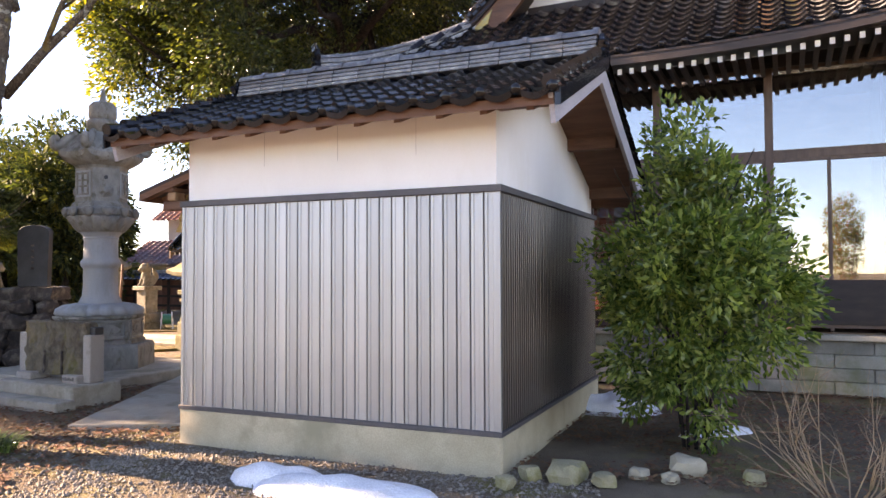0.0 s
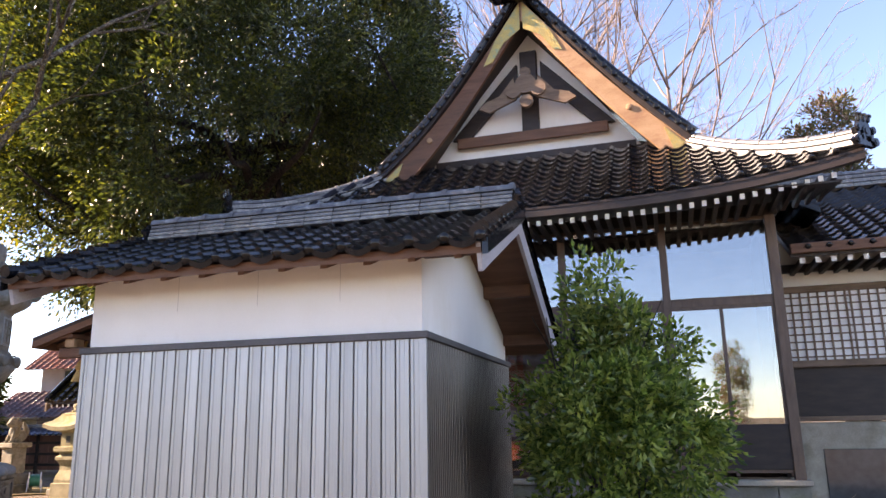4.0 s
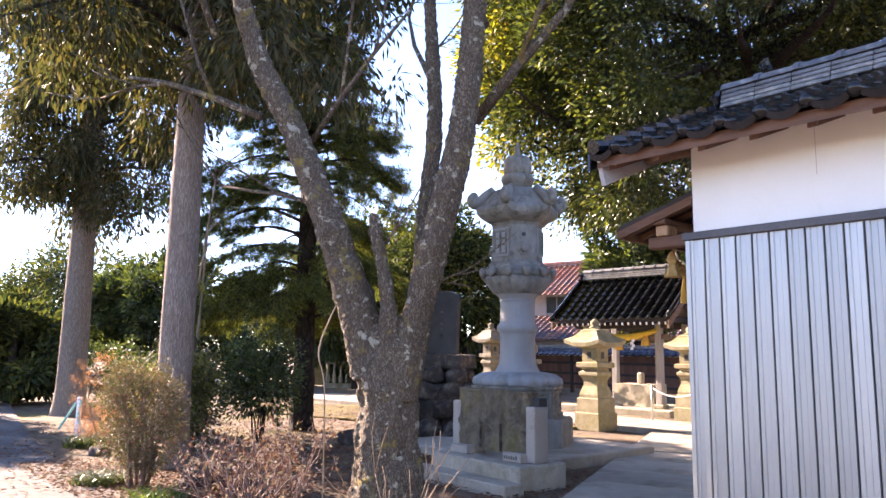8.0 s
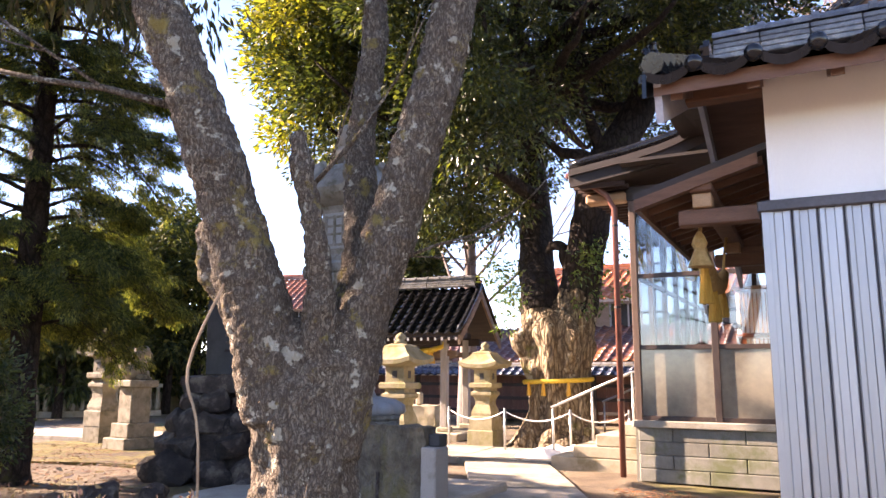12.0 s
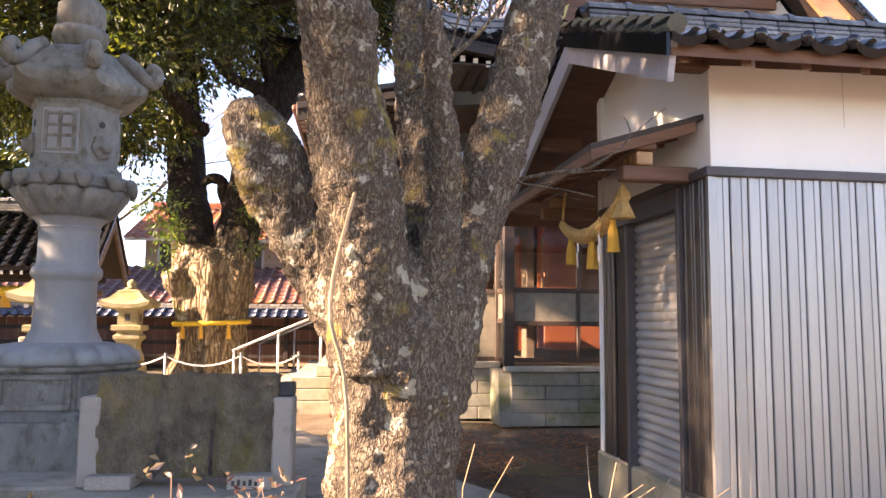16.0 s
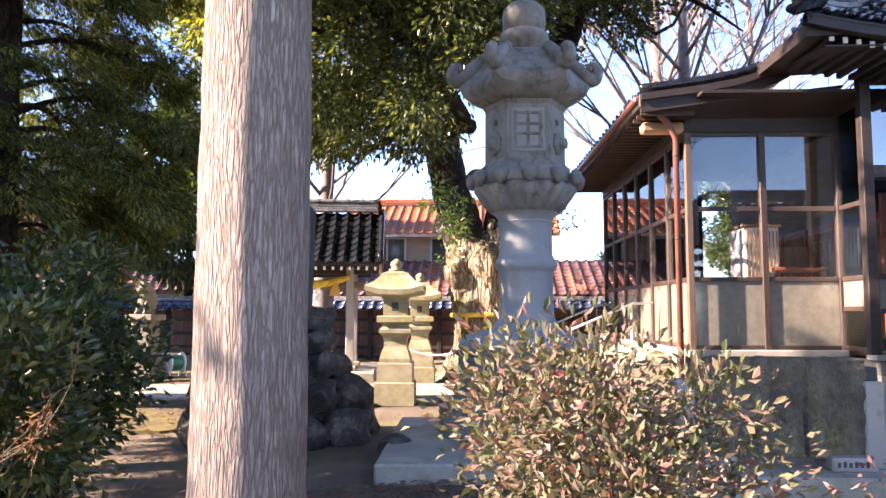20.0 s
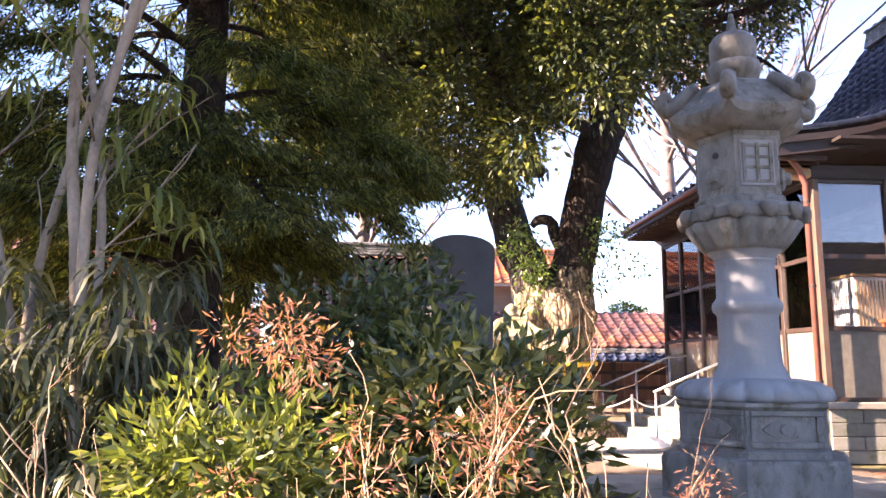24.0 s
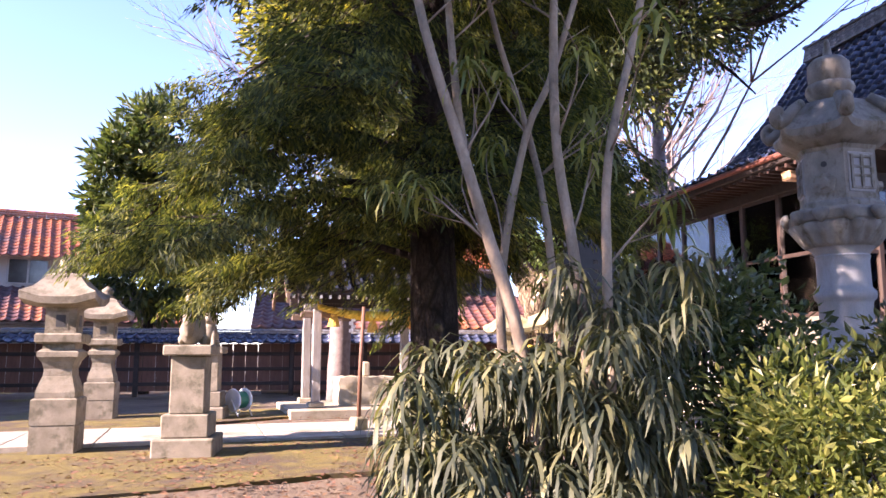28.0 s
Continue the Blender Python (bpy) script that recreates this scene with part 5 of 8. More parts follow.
    for k in range(6):
        a = 60 * k - 90 - 90
        if k % 2 == 0:
            part("window_surround", box(-0.15, 0.15, 0.318, 0.336, 2.68, 3.08, 0.006), M_STONE_SHAFT, fb, m=pose(0, 0, 0, 0, 0, a))
            for x in (-0.115, 0.0, 0.115):
                part("lattice_bar", box(x - 0.014, x + 0.014, 0.336, 0.352, 2.71, 3.05), M_STONE, fb, m=pose(0, 0, 0, 0, 0, a))
            for z in (2.72, 2.84, 2.93, 3.03):
                part("lattice_bar", box(-0.125, 0.125, 0.336, 0.348, z - 0.012, z + 0.012), M_STONE, fb, m=pose(0, 0, 0, 0, 0, a))
        else:
            bm = lathe([(0.10, 0), (0.105, 0.03), (0.06, 0.05), (0.05, 0.09), (0.02, 0.10)], 16, wave=lambda t, z: 1 + 0.1 * math.sin(6 * t))
            part("relief", bm, M_STONE, fb, m=pose(0, 0, 0, 0, 0, a) @ pose(0, 0.318, 2.78, -90, 0, 0))
            part("relief", lathe([(0.03, 0), (0.03, 0.012)], 10), M_DARKSTONE, fb, m=pose(0, 0, 0, 0, 0, a) @ pose(0, 0.318, 2.98, -90, 0, 0))
    # roof stone: hexagonal, dished, with curled corners
    bm = bmesh.new()
    prof = [(0.40, 3.16, 0), (0.54, 3.22, 0.4), (0.62, 3.27, 1.0), (0.63, 3.34, 1.0), (0.55, 3.42, 0.7), (0.43, 3.54, 0.3), (0.33, 3.64, 0.1), (0.25, 3.68, 0)]
    rings = []
    for r, z, c in prof:
        ring = []
        for i in range(72):
            a = 2 * math.pi * i / 72
            k = math.cos(math.pi / 6) / math.cos((a % (math.pi / 3)) - math.pi / 6)
            corner = (k - 0.866) / 0.134
            rr = r * k * (1 - 0.05 * (1 - corner) * c) * 1.0
            ring.append(bm.verts.new((rr * math.cos(a), rr * math.sin(a), z + 0.10 * c * corner ** 4)))
        rings.append(ring)
    for lo, hi in zip(rings, rings[1:]):
        for i in range(72):
            bm.faces.new((lo[i], lo[(i + 1) % 72], hi[(i + 1) % 72], hi[i]))
    bm.faces.new(rings[0][::-1])
    bm.faces.new(rings[-1])
    cap = part("roof_stone", bm, M_STONE, g, "dished roof stone with curled corners", angle=0.7)
    curl = [(0.36, 0, 3.66, 0.05), (0.48, 0, 3.56, 0.06), (0.58, 0, 3.45, 0.068), (0.65, 0, 3.43, 0.068), (0.685, 0, 3.51, 0.055), (0.64, 0, 3.565, 0.046), (0.60, 0, 3.525, 0.032)]
    bm = limb(curl, 10, 5)
    me = mesh_of(bm, "corner_scroll", M_STONE, smooth=True)
    for k in range(6):
        same("corner_scroll", me, cap, pose(0, 0, 0, 0, 0, 60 * k))
    part("finial_lotus", lathe([(0.16, 3.68), (0.15, 3.72), (0.20, 3.75), (0.225, 3.82), (0.21, 3.88)], 72, wave=lambda a, z: 1 + 0.06 * abs(math.sin(6 * a))), M_STONE, g, smooth=True)
    part("finial_jewel", lathe([(0.17, 3.88), (0.20, 3.93), (0.205, 4.0), (0.20, 4.10), (0.15, 4.16), (0.06, 4.18), (0.045, 4.21), (0.035, 4.30), (0.02, 4.38)], 32), M_STONE, g, angle=0.8)
    return g


# ---------------------------------------------------------------- memorial tablet between granite posts
def rough_slab(w, d, h, nu=22, nv=16, amp=0.03, seed=0.0, ragged=0.02):
    """An upright quarried slab: flat-ish faces, broken edges."""
    bm = bmesh.new()
    bmesh.ops.create_cube(bm, size=1.0)
    bmesh.ops.subdivide_edges(bm, edges=[e for e in bm.edges if abs((e.verts[0].co - e.verts[1].co).x) > 0.5], cuts=nu, use_grid_fill=True)
    bmesh.ops.subdivide_edges(bm, edges=[e for e in bm.edges if abs((e.verts[0].co - e.verts[1].co).z) > 0.5], cuts=nv, use_grid_fill=True)
    for v in bm.verts:
        p = Vector((v.co.x * w, v.co.y * d, (v.co.z + 0.5) * h))
        q = p * 5 + Vector((seed, seed, 0))
        p.y += amp * (noise.noise(q) * 0.6 + 0.45 * noise.noise(q * 2.7) + 0.3 * noise.noise(Vector((q.x * 6, 0, q.z * 2.4))))
        p.x += ragged * (noise.noise(q * 1.7 + Vector((3, 0, 0)))) * (1 if abs(v.co.x) > 0.45 else 0.2)
        p.z += ragged * (noise.noise(q * 1.9 + Vector((0, 5, 0)))) * (1 if v.co.z > 0.45 else 0)
        v.co = p
    bm.normal_update()
    return bm


def make_tablet():
    t = thing("stone_tablet", "mossy rough-hewn memorial stone held between two speckled granite posts", "monument", pose(-4.58, 8.86, 0, 0, 0, -27.5))
    part("plinth", box(-0.72, 0.72, -0.36, 0.30, -0.05, 0.24, 0.015), M_CONC, t)
    part("step", box(-0.85, 0.80, -0.62, -0.362, -0.05, 0.10, 0.012), M_CONC, t)
    part("slab", rough_slab(1.10, 0.17, 0.64, 44, 30, amp=0.055, ragged=0.035), M_TABLET, t, "rough mossy brown stone slab", angle=0.5, m=pose(0, 0.0, 0.30))
    for x in (-0.60, 0.60):
        part("post", box(x - 0.065, x + 0.065, -0.10, 0.10, 0.24, 0.80, 0.012), M_SALT, t)
    for x in (-0.44, 0.42):
        part("foot_block", box(x - 0.14, x + 0.14, -0.19, 0.09, 0.241, 0.33, 0.01), M_SALT, t)
    part("brick", box(0.56, 0.66, -0.03, 0.09, 0.801, 0.89, 0.008), M_DARKSTONE, t)
    # two narrow dark rock strips drawn as the carved slots
    for x in (-0.17, 0.16):
        part("moss_groove", box(x - 0.010, x + 0.010, -0.112, -0.09, 0.32, 0.60), M_ROCK, t)
    # unreadable carved characters on the foot block
    for k in range(6):
        part("carved_mark", box(0.31 + k * 0.035, 0.33 + k * 0.035, -0.1925, -0.1905, 0.27, 0.30 + 0.008 * (k % 2)), M_DARKSTONE, t)
    return t


# ---------------------------------------------------------------- smaller lanterns
def make_small_lantern(x, y, h, turn, material, label, group="lanterns by the washing pavilion", wide=1.0):
    s = h / 1.96
    g = thing("stone_lantern", label, "lantern", pose(x, y, 0, 0, 0, turn), group)
    def sq(prof, nm, n=4, mt=None):
        bm = lathe([(r * s * 1.414, z * s) for r, z in prof], n, math.pi / 4)
        return part(nm, bm, mt or material, g)
    w, e = wide, math.sqrt(wide)
    sq([(0.205 * w, -0.03), (0.205 * w, 0.27), (0.195 * w, 0.285)], "plinth")
    sq([(0.210 * e, 0.286), (0.210 * e, 0.53), (0.195 * e, 0.545)], "plinth")
    sq([(0.180 * e, 0.546), (0.182 * e, 0.60), (0.165 * e, 0.67), (0.135 * e, 0.76), (0.130 * e, 0.83), (0.150 * e, 0.90), (0.185 * e, 0.95)], "shaft")
    sq([(0.190 * e, 0.951), (0.190 * e, 1.0), (0.150 * e, 1.03), (0.150 * e, 1.08)], "collar")
    sq([(0.190 * e, 1.081), (0.215 * e, 1.10), (0.215 * e, 1.17), (0.20 * e, 1.185)], "tray")
    b = 0.145 * e
    fb = sq([(b, 1.186), (b, 1.42), (b * 1.1, 1.44)], "fire_box")
    for k in range(4):
        part("window", box(-0.045 * s, 0.045 * s, (b - 0.004) * s, (b + 0.007) * s, 1.25 * s, 1.37 * s), M_DARKSTONE, fb, m=pose(0, 0, 0, 0, 0, 90 * k))
        part("window_surround", box(-0.07 * s, 0.07 * s, (b - 0.006) * s, (b + 0.004) * s, 1.225 * s, 1.395 * s), material, fb, m=pose(0, 0, 0, 0, 0, 90 * k))
    # square roof, swept up at the corners
    bm = bmesh.new()
    prof = [(0.15 * e, 1.44, 0), (0.345 * e, 1.47, 1), (0.35 * e, 1.54, 1), (0.25 * e, 1.63, 0.4), (0.17 * e, 1.74, 0.1), (0.165 * e, 1.77, 0), (0.09 * e, 1.80, 0)]
    rings = []
    for r, z, c in prof:
        ring = []
        for i in range(16):
            side, q = divmod(i, 4)
            f = -1 + q * 0.5
            px, py = [(f, -1), (1, f), (-f, 1), (-1, -f)][side]
            ring.append(bm.verts.new((px * r * s, py * r * s, (z + 0.06 * c * (abs(px) * abs(py)) ** 3) * s)))
        rings.append(ring)
    for lo, hi in zip(rings, rings[1:]):
        for i in range(16):
            bm.faces.new((lo[i], lo[(i + 1) % 16], hi[(i + 1) % 16], hi[i]))
    bm.faces.new(rings[0][::-1])
    bm.faces.new(rings[-1])
    part("roof_stone", bm, material, g, angle=0.5)
    part("finial", lathe([(0.10 * s, 1.80 * s), (0.11 * s, 1.83 * s), (0.06 * s, 1.85 * s), (0.085 * s, 1.89 * s), (0.08 * s, 1.93 * s), (0.02 * s, 1.98 * s)], 14), material, g, smooth=True)
    return g


# ---------------------------------------------------------------- guardian lion on its pedestal
def make_lion(x, y, top, turn, label):
    p = thing("lion_pedestal", "stepped pale granite pedestal for a guardian lion", "pedestal", pose(x, y, 0, 0, 0, turn), "lion pedestals")
    part("footing", box(-0.37, 0.37, -0.32, 0.32, -0.05, 0.20, 0.015), M_LAWNSTONE, p)
    part("base", box(-0.275, 0.275, -0.25, 0.25, 0.201, 0.45, 0.015), M_LAWNSTONE, p)
    part("die", box(-0.20, 0.20, -0.185, 0.185, 0.451, top - 0.12, 0.012), M_LAWNSTONE, p)
    part("cap", box(-0.29, 0.29, -0.26, 0.26, top - 0.119, top, 0.015), M_LAWNSTONE, p)
    bm = bmesh.new()
    def blob(c, r, seg=12):
        q = bmesh.ops.create_uvsphere(bm, u_segments=seg, v_segments=8, radius=1.0)
        for v in q["verts"]:
            v.co = Vector((c[0] + v.co.x * r[0], c[1] + v.co.y * r[1], c[2] + v.co.z * r[2]))
    blob((-0.10, 0, 0.16), (0.17, 0.13, 0.16))
    blob((0.04, 0, 0.28), (0.14, 0.12, 0.20))
    blob((0.10, 0, 0.50), (0.13, 0.12, 0.13))
    blob((0.20, 0, 0.46), (0.08, 0.08, 0.07))
    blob((0.0, 0, 0.46), (0.10, 0.13, 0.14))
    for s in (-1, 1):
        limb([(0.10, 0.07 * s, 0.30, 0.05), (0.15, 0.08 * s, 0.12, 0.04), (0.18, 0.08 * s, 0.03, 0.045)], 8, 4, bm=bm)
        blob((0.20, 0.08 * s, 0.03), (0.06, 0.04, 0.03))
        blob((0.02, 0.11 * s, 0.06), (0.12, 0.05, 0.06))
        blob((0.06, 0.09 * s, 0.60), (0.03, 0.02, 0.04), 8)
    limb([(-0.22, 0, 0.10, 0.05), (-0.28, 0, 0.26, 0.07), (-0.22, 0, 0.42, 0.05), (-0.18, 0, 0.50, 0.02)], 8, 4, bm=bm)
    for v in bm.verts:
        v.co += v.normal * 0.0 + Vector((0, 0, 0.0)) + 0.012 * Vector((noise.noise(v.co * 14), noise.noise(v.co * 14 + Vector((9, 0, 0))), noise.noise(v.co * 14 + Vector((0, 9, 0)))))
    ob = part("guardian_lion", bm, M_LAWNSTONE, None, smooth=True, m=pose(x, y, top - 0.005, 0, 0, turn))
    tagged(ob, label, "statue", "guardian lions")


# ---------------------------------------------------------------- black stele on piled rocks
def rock(r, seed, squash=0.75):
    bm = bmesh.new()
    bmesh.ops.create_icosphere(bm, subdivisions=2, radius=1.0)
    for v in bm.verts:
        n = v.co.normalized()
        n = Vector([math.copysign(abs(c) ** 0.62, c) for c in n]) * 0.85
        k = 1 + 0.45 * noise.noise(n * 1.3 + Vector((seed, 0, 0))) + 0.15 * noise.noise(n * 4 + Vector((0, seed, 0)))
        v.co = n * r * k
        v.co.z *= squash
    return bm


def make_stele():
    x, y = -7.08, 12.74
    pile = thing("rock_mound", "mound of piled dark volcanic rocks under a black stele", "rock mound", pose(x, y, 0))
    rng = random.Random(5)
    for lvl, (z, n, R, r) in enumerate(((0.12, 9, 0.78, 0.27), (0.42, 8, 0.64, 0.24), (0.70, 7, 0.52, 0.22), (0.96, 6, 0.38, 0.20))):
        for i in range(n):
            a = 2 * math.pi * (i + 0.5 * lvl + rng.uniform(-0.2, 0.2)) / n
            q = r * rng.uniform(0.8, 1.2)
            part("rock", rock(q, rng.uniform(0, 50)), M_ROCK, pile, m=pose(R * math.cos(a), 0.85 * R * math.sin(a), z, rng.uniform(-20, 20), rng.uniform(-20, 20), rng.uniform(0, 360)), angle=0.5)
    part("rock", rock(0.6, 3.3, 0.9), M_ROCK, pile, m=pose(0, 0, 0.5))
    part("capstone", rough_slab(0.95, 0.62, 0.22, 14, 4, 0.05, 4.0, 0.05), M_ROCK, pile, m=pose(0, 0, 1.08), angle=0.5)
    s = thing("stele", "black slate stele with a rounded top", "stele", pose(x, y, 1.31, 0, 0, -12))
    pts = [(-0.30, 0), (0.30, 0), (0.325, 0.92)] + [(0.325 * math.cos(t), 0.95 + 0.13 * math.sin(t)) for t in np.linspace(0.25, math.pi - 0.25, 9)] + [(-0.325, 0.92)]
    bm = prism(pts, -0.055, 0.055)
    bmesh.ops.bevel(bm, geom=list(bm.edges), offset=0.008, segments=1, affect="EDGES")
    slab = part("slab", bm, M_DARKSTONE, s)
    for k in range(5):
        part("carved_mark", box(-0.03 + 0.01 * (k % 2), 0.03, -0.058, -0.056, 0.3 + 0.1 * k, 0.34 + 0.1 * k), M_ROCK, slab)


make_great_lantern()
make_tablet()
make_small_lantern(-5.02, 15.02, 1.98, -25, M_LICHEN_STONE, "yellow-lichened stone lantern standing on the path edge", wide=1.32)
make_small_lantern(-3.63, 17.6, 1.94, -25, M_LICHEN_STONE, "smaller yellow-lichened stone lantern beside the sacred tree", wide=1.32)
make_small_lantern(-9.6, 21.3, 2.2, -25, M_LAWNSTONE, "weathered granite lantern on the sunlit lawn", "lawn lanterns")
make_small_lantern(-11.05, 17.2, 2.2, -25, M_LAWNSTONE, "pale weathered granite lantern on the sunlit lawn", "lawn lanterns")
make_lion(-9.93, 16.15, 1.2, 60, "pale granite guardian lion seated on its pedestal")
make_lion(-8.15, 20.3, 1.2, -120, "granite guardian lion on the farther pedestal")
make_stele()


# ---------------------------------------------------------------- paving, steps, rails
def make_path():
    """Concrete slabs from the storehouse towards the great tree, and the paved approach to the hall."""
    p = thing("pavement", "path of worn concrete slabs between storehouse and hall", "path", kind="structure")
    a, b = Vector((-2.98, 7.15, 0)), Vector((-3.35, 14.7, 0))
    rng = random.Random(2)
    n = 8
    yaw = math.degrees(math.atan2(b.y - a.y, b.x - a.x)) - 90
    L = (b - a).length / n
    for i in range(n):
        c = a.lerp(b, (i + 0.5) / n)
        part("slab", box(-0.62, 0.62, -L / 2 + 0.008, L / 2 - 0.008, -0.08, 0.035 + rng.uniform(-0.004, 0.006), 0.008), M_CONC if i < 2 else M_PAVE, p, m=pose(c.x, c.y, 0, rng.uniform(-0.3, 0.3), rng.uniform(-0.3, 0.3), yaw))
    q = thing("pavement", "pale paved approach to the shrine hall", "path", kind="structure")
    a, b = Vector((-15.0, 19.9, 0)), Vector((-1.9, 15.1, 0))
    yaw = math.degrees(math.atan2(b.y - a.y, b.x - a.x))
    n = 14
    L = (b - a).length / n
    for i in range(n):
        c = a.lerp(b, (i + 0.5) / n)
        for s in (-1, 0, 1):
            part("slab", box(-L / 2 + 0.006, L / 2 - 0.006, s * 0.62 - 0.305, s * 0.62 + 0.305, -0.08, 0.05 + rng.uniform(-0.004, 0.004), 0.006), M_PAVE, q, m=pose(c.x, c.y, 0, 0, 0, yaw))


def make_steps():
    s = thing("stone_steps", "pale stone steps up to the glazed porch", "steps", HALL)
    for k in range(4):
        part("step", box(-1.5 + 0.34 * k, -0.09, 0.75, 4.9, 0.165 * k - (0.05 if k == 0 else 0), 0.165 * (k + 1) - 0.004, 0.012), M_PALESTONE, s)
    for v in (1.5, 4.4):
        r = thing("handrail", "thin steel handrail beside the stone steps", "handrail", HALL, "handrails")
        part("rail", tube([(-1.75, v, 0.82), (-0.45, v, 1.38), (-0.12, v, 1.40)], [0.02] * 3, 8), M_STEEL, r, smooth=True)
        for u, z in ((-1.72, 0.83), (-1.08, 1.11), (-0.45, 1.38)):
            part("post", tube([(u, v, 0.0), (u, v, z)], [0.019] * 2, 8), M_STEEL, r, smooth=True)


# ---------------------------------------------------------------- washing pavilion
TEM = pose(-5.22, 20.05, 0, 0, 0, -20)


def make_pavilion():
    t = thing("washing_pavilion", "open timber washing pavilion with curved dark tiled roof", "pavilion", TEM)
    part("platform", box(-1.5, 1.5, -1.15, 1.15, -0.05, 0.12, 0.02), M_PALESTONE, t)
    for x in (-1.0, 1.0):
        for y in (-0.65, 0.65):
            part("base_stone", box(x - 0.14, x + 0.14, y - 0.14, y + 0.14, 0.12, 0.22, 0.02), M_PALESTONE, t)
            part("post", box(x - 0.075, x + 0.075, y - 0.075, y + 0.075, 0.22, 2.12, 0.008), M_WOOD_GREY, t)
    for y in (-0.65, 0.65):
        part("beam", box(-1.35, 1.35, y - 0.06, y + 0.06, 1.98, 2.14, 0.01), M_WOOD_DARK, t)
        part("tie_beam", box(-1.3, 1.3, y - 0.04, y + 0.04, 1.72, 1.84, 0.01), M_WOOD, t)
    for x in (-1.0, 1.0):
        part("beam", box(x - 0.06, x + 0.06, -0.8, 0.8, 2.141, 2.28, 0.01), M_WOOD_DARK, t)
        part("gable_wall", prism([(-0.75, 2.28), (0.75, 2.28), (0, 3.0)], x - 0.02, x + 0.02, "x"), M_WOOD, t)
    H = lambda y: 2.20 + 0.98 * (1 - abs(y) / 1.3) + 0.16 * (1 - abs(y) / 1.3) ** 2 * 0.6
    ys = [-1.3, -0.9, -0.45, 0.0, 0.45, 0.9, 1.3]
    for a, b in zip(ys, ys[1:]):
        part("roof_board", prism([(a, H(a) - 0.04), (b, H(b) - 0.04), (b, H(b) - 0.09), (a, H(a) - 0.09)], -1.62, 1.62, "x"), M_WOOD_DARK, t)
    for s in (-1, 1):
        tile_slope(t, lambda a, b, s=s: Vector((-1.65 + a, s * b / 1.3, H(b / 1.3))), 14, 8, 0.2357, 0.215, M_TILE, 112 if s < 0 else 0)
        for x in (-1.60, 1.60):
            q = [(y, H(y)) for y in np.linspace(0, s * 1.33, 8)]
            part("barge_board", prism([(y, z - 0.06) for y, z in q] + [(y, z - 0.24) for y, z in q[::-1]], x - 0.025, x + 0.025, "x"), M_WOOD, t)
            part("verge_roll", tube([(x, y, z + 0.05) for y, z in q], [0.06] * 8, 8), M_TILE, t, smooth=True)
    me = mesh_of(box(-0.02, 0.02, -0.6, 0.0, -0.03, 0.03), "rafter", M_WOOD_DARK)
    me2 = mesh_of(box(-0.022, 0.022, -0.606, -0.6, -0.032, 0.032), "rafter_end", M_PLASTER)
    for i in range(20):
        r = same("rafter", me, t, pose(-1.5 + i * 0.158, -0.66, 2.17, 10, 0, 0))
        same("rafter_end", me2, r, pose(0, 0, 0))
    ridge(t, (-1.5, 0, H(0) + 0.02), (1.5, 0, H(0) + 0.02), 0.22, 0.20, 4)
    onigawara(t, pose(1.54, 0, H(0) - 0.02, 0, 0, 90), 0.5)
    onigawara(t, pose(-1.54, 0, H(0) - 0.02, 0, 0, -90), 0.5)
    b = thing("water_basin", "rough grey stone water basin under the pavilion", "basin", TEM)
    part("basin", rough_slab(1.1, 0.62, 0.52, 14, 8, 0.05, 7.0, 0.03), M_PALESTONE, b, m=pose(0.05, 0.05, 0.12), angle=0.6)
    part("spout_stone", box(0.0, 0.14, 0.0, 0.16, 0.635, 0.92, 0.03), M_PALESTONE, b)
    r = thing("golden_rope", "thick golden rope with tassels and paper streamers on the pavilion", "rope", TEM)
    part("rope", rope_arc((-1.0, -0.78, 1.92), (1.0, -0.78, 1.92), 0.16, 0.085, turns=8), M_ROPE_GOLD, r, smooth=True)
    for x, dz in ((-0.72, -0.12), (0.0, -0.22), (0.72, -0.12)):
        part("tassel", tassel(0.24, 0.11), M_TASSEL, r, m=pose(x, -0.78, 1.92 + dz))
    for x, dz in ((-0.38, -0.18), (0.38, -0.18)):
        part("paper_streamer", paper_streamer(0.26, 0.08), M_PAPER, r, m=pose(x, -0.80, 1.90 + dz))
    for s in (-1, 1):
        part("hanging_cord", tube([(s * 1.0, -0.78, 1.90), (s * 1.0, -0.74, 2.02)], [0.015] * 2, 6), M_ROPE_GOLD, r)


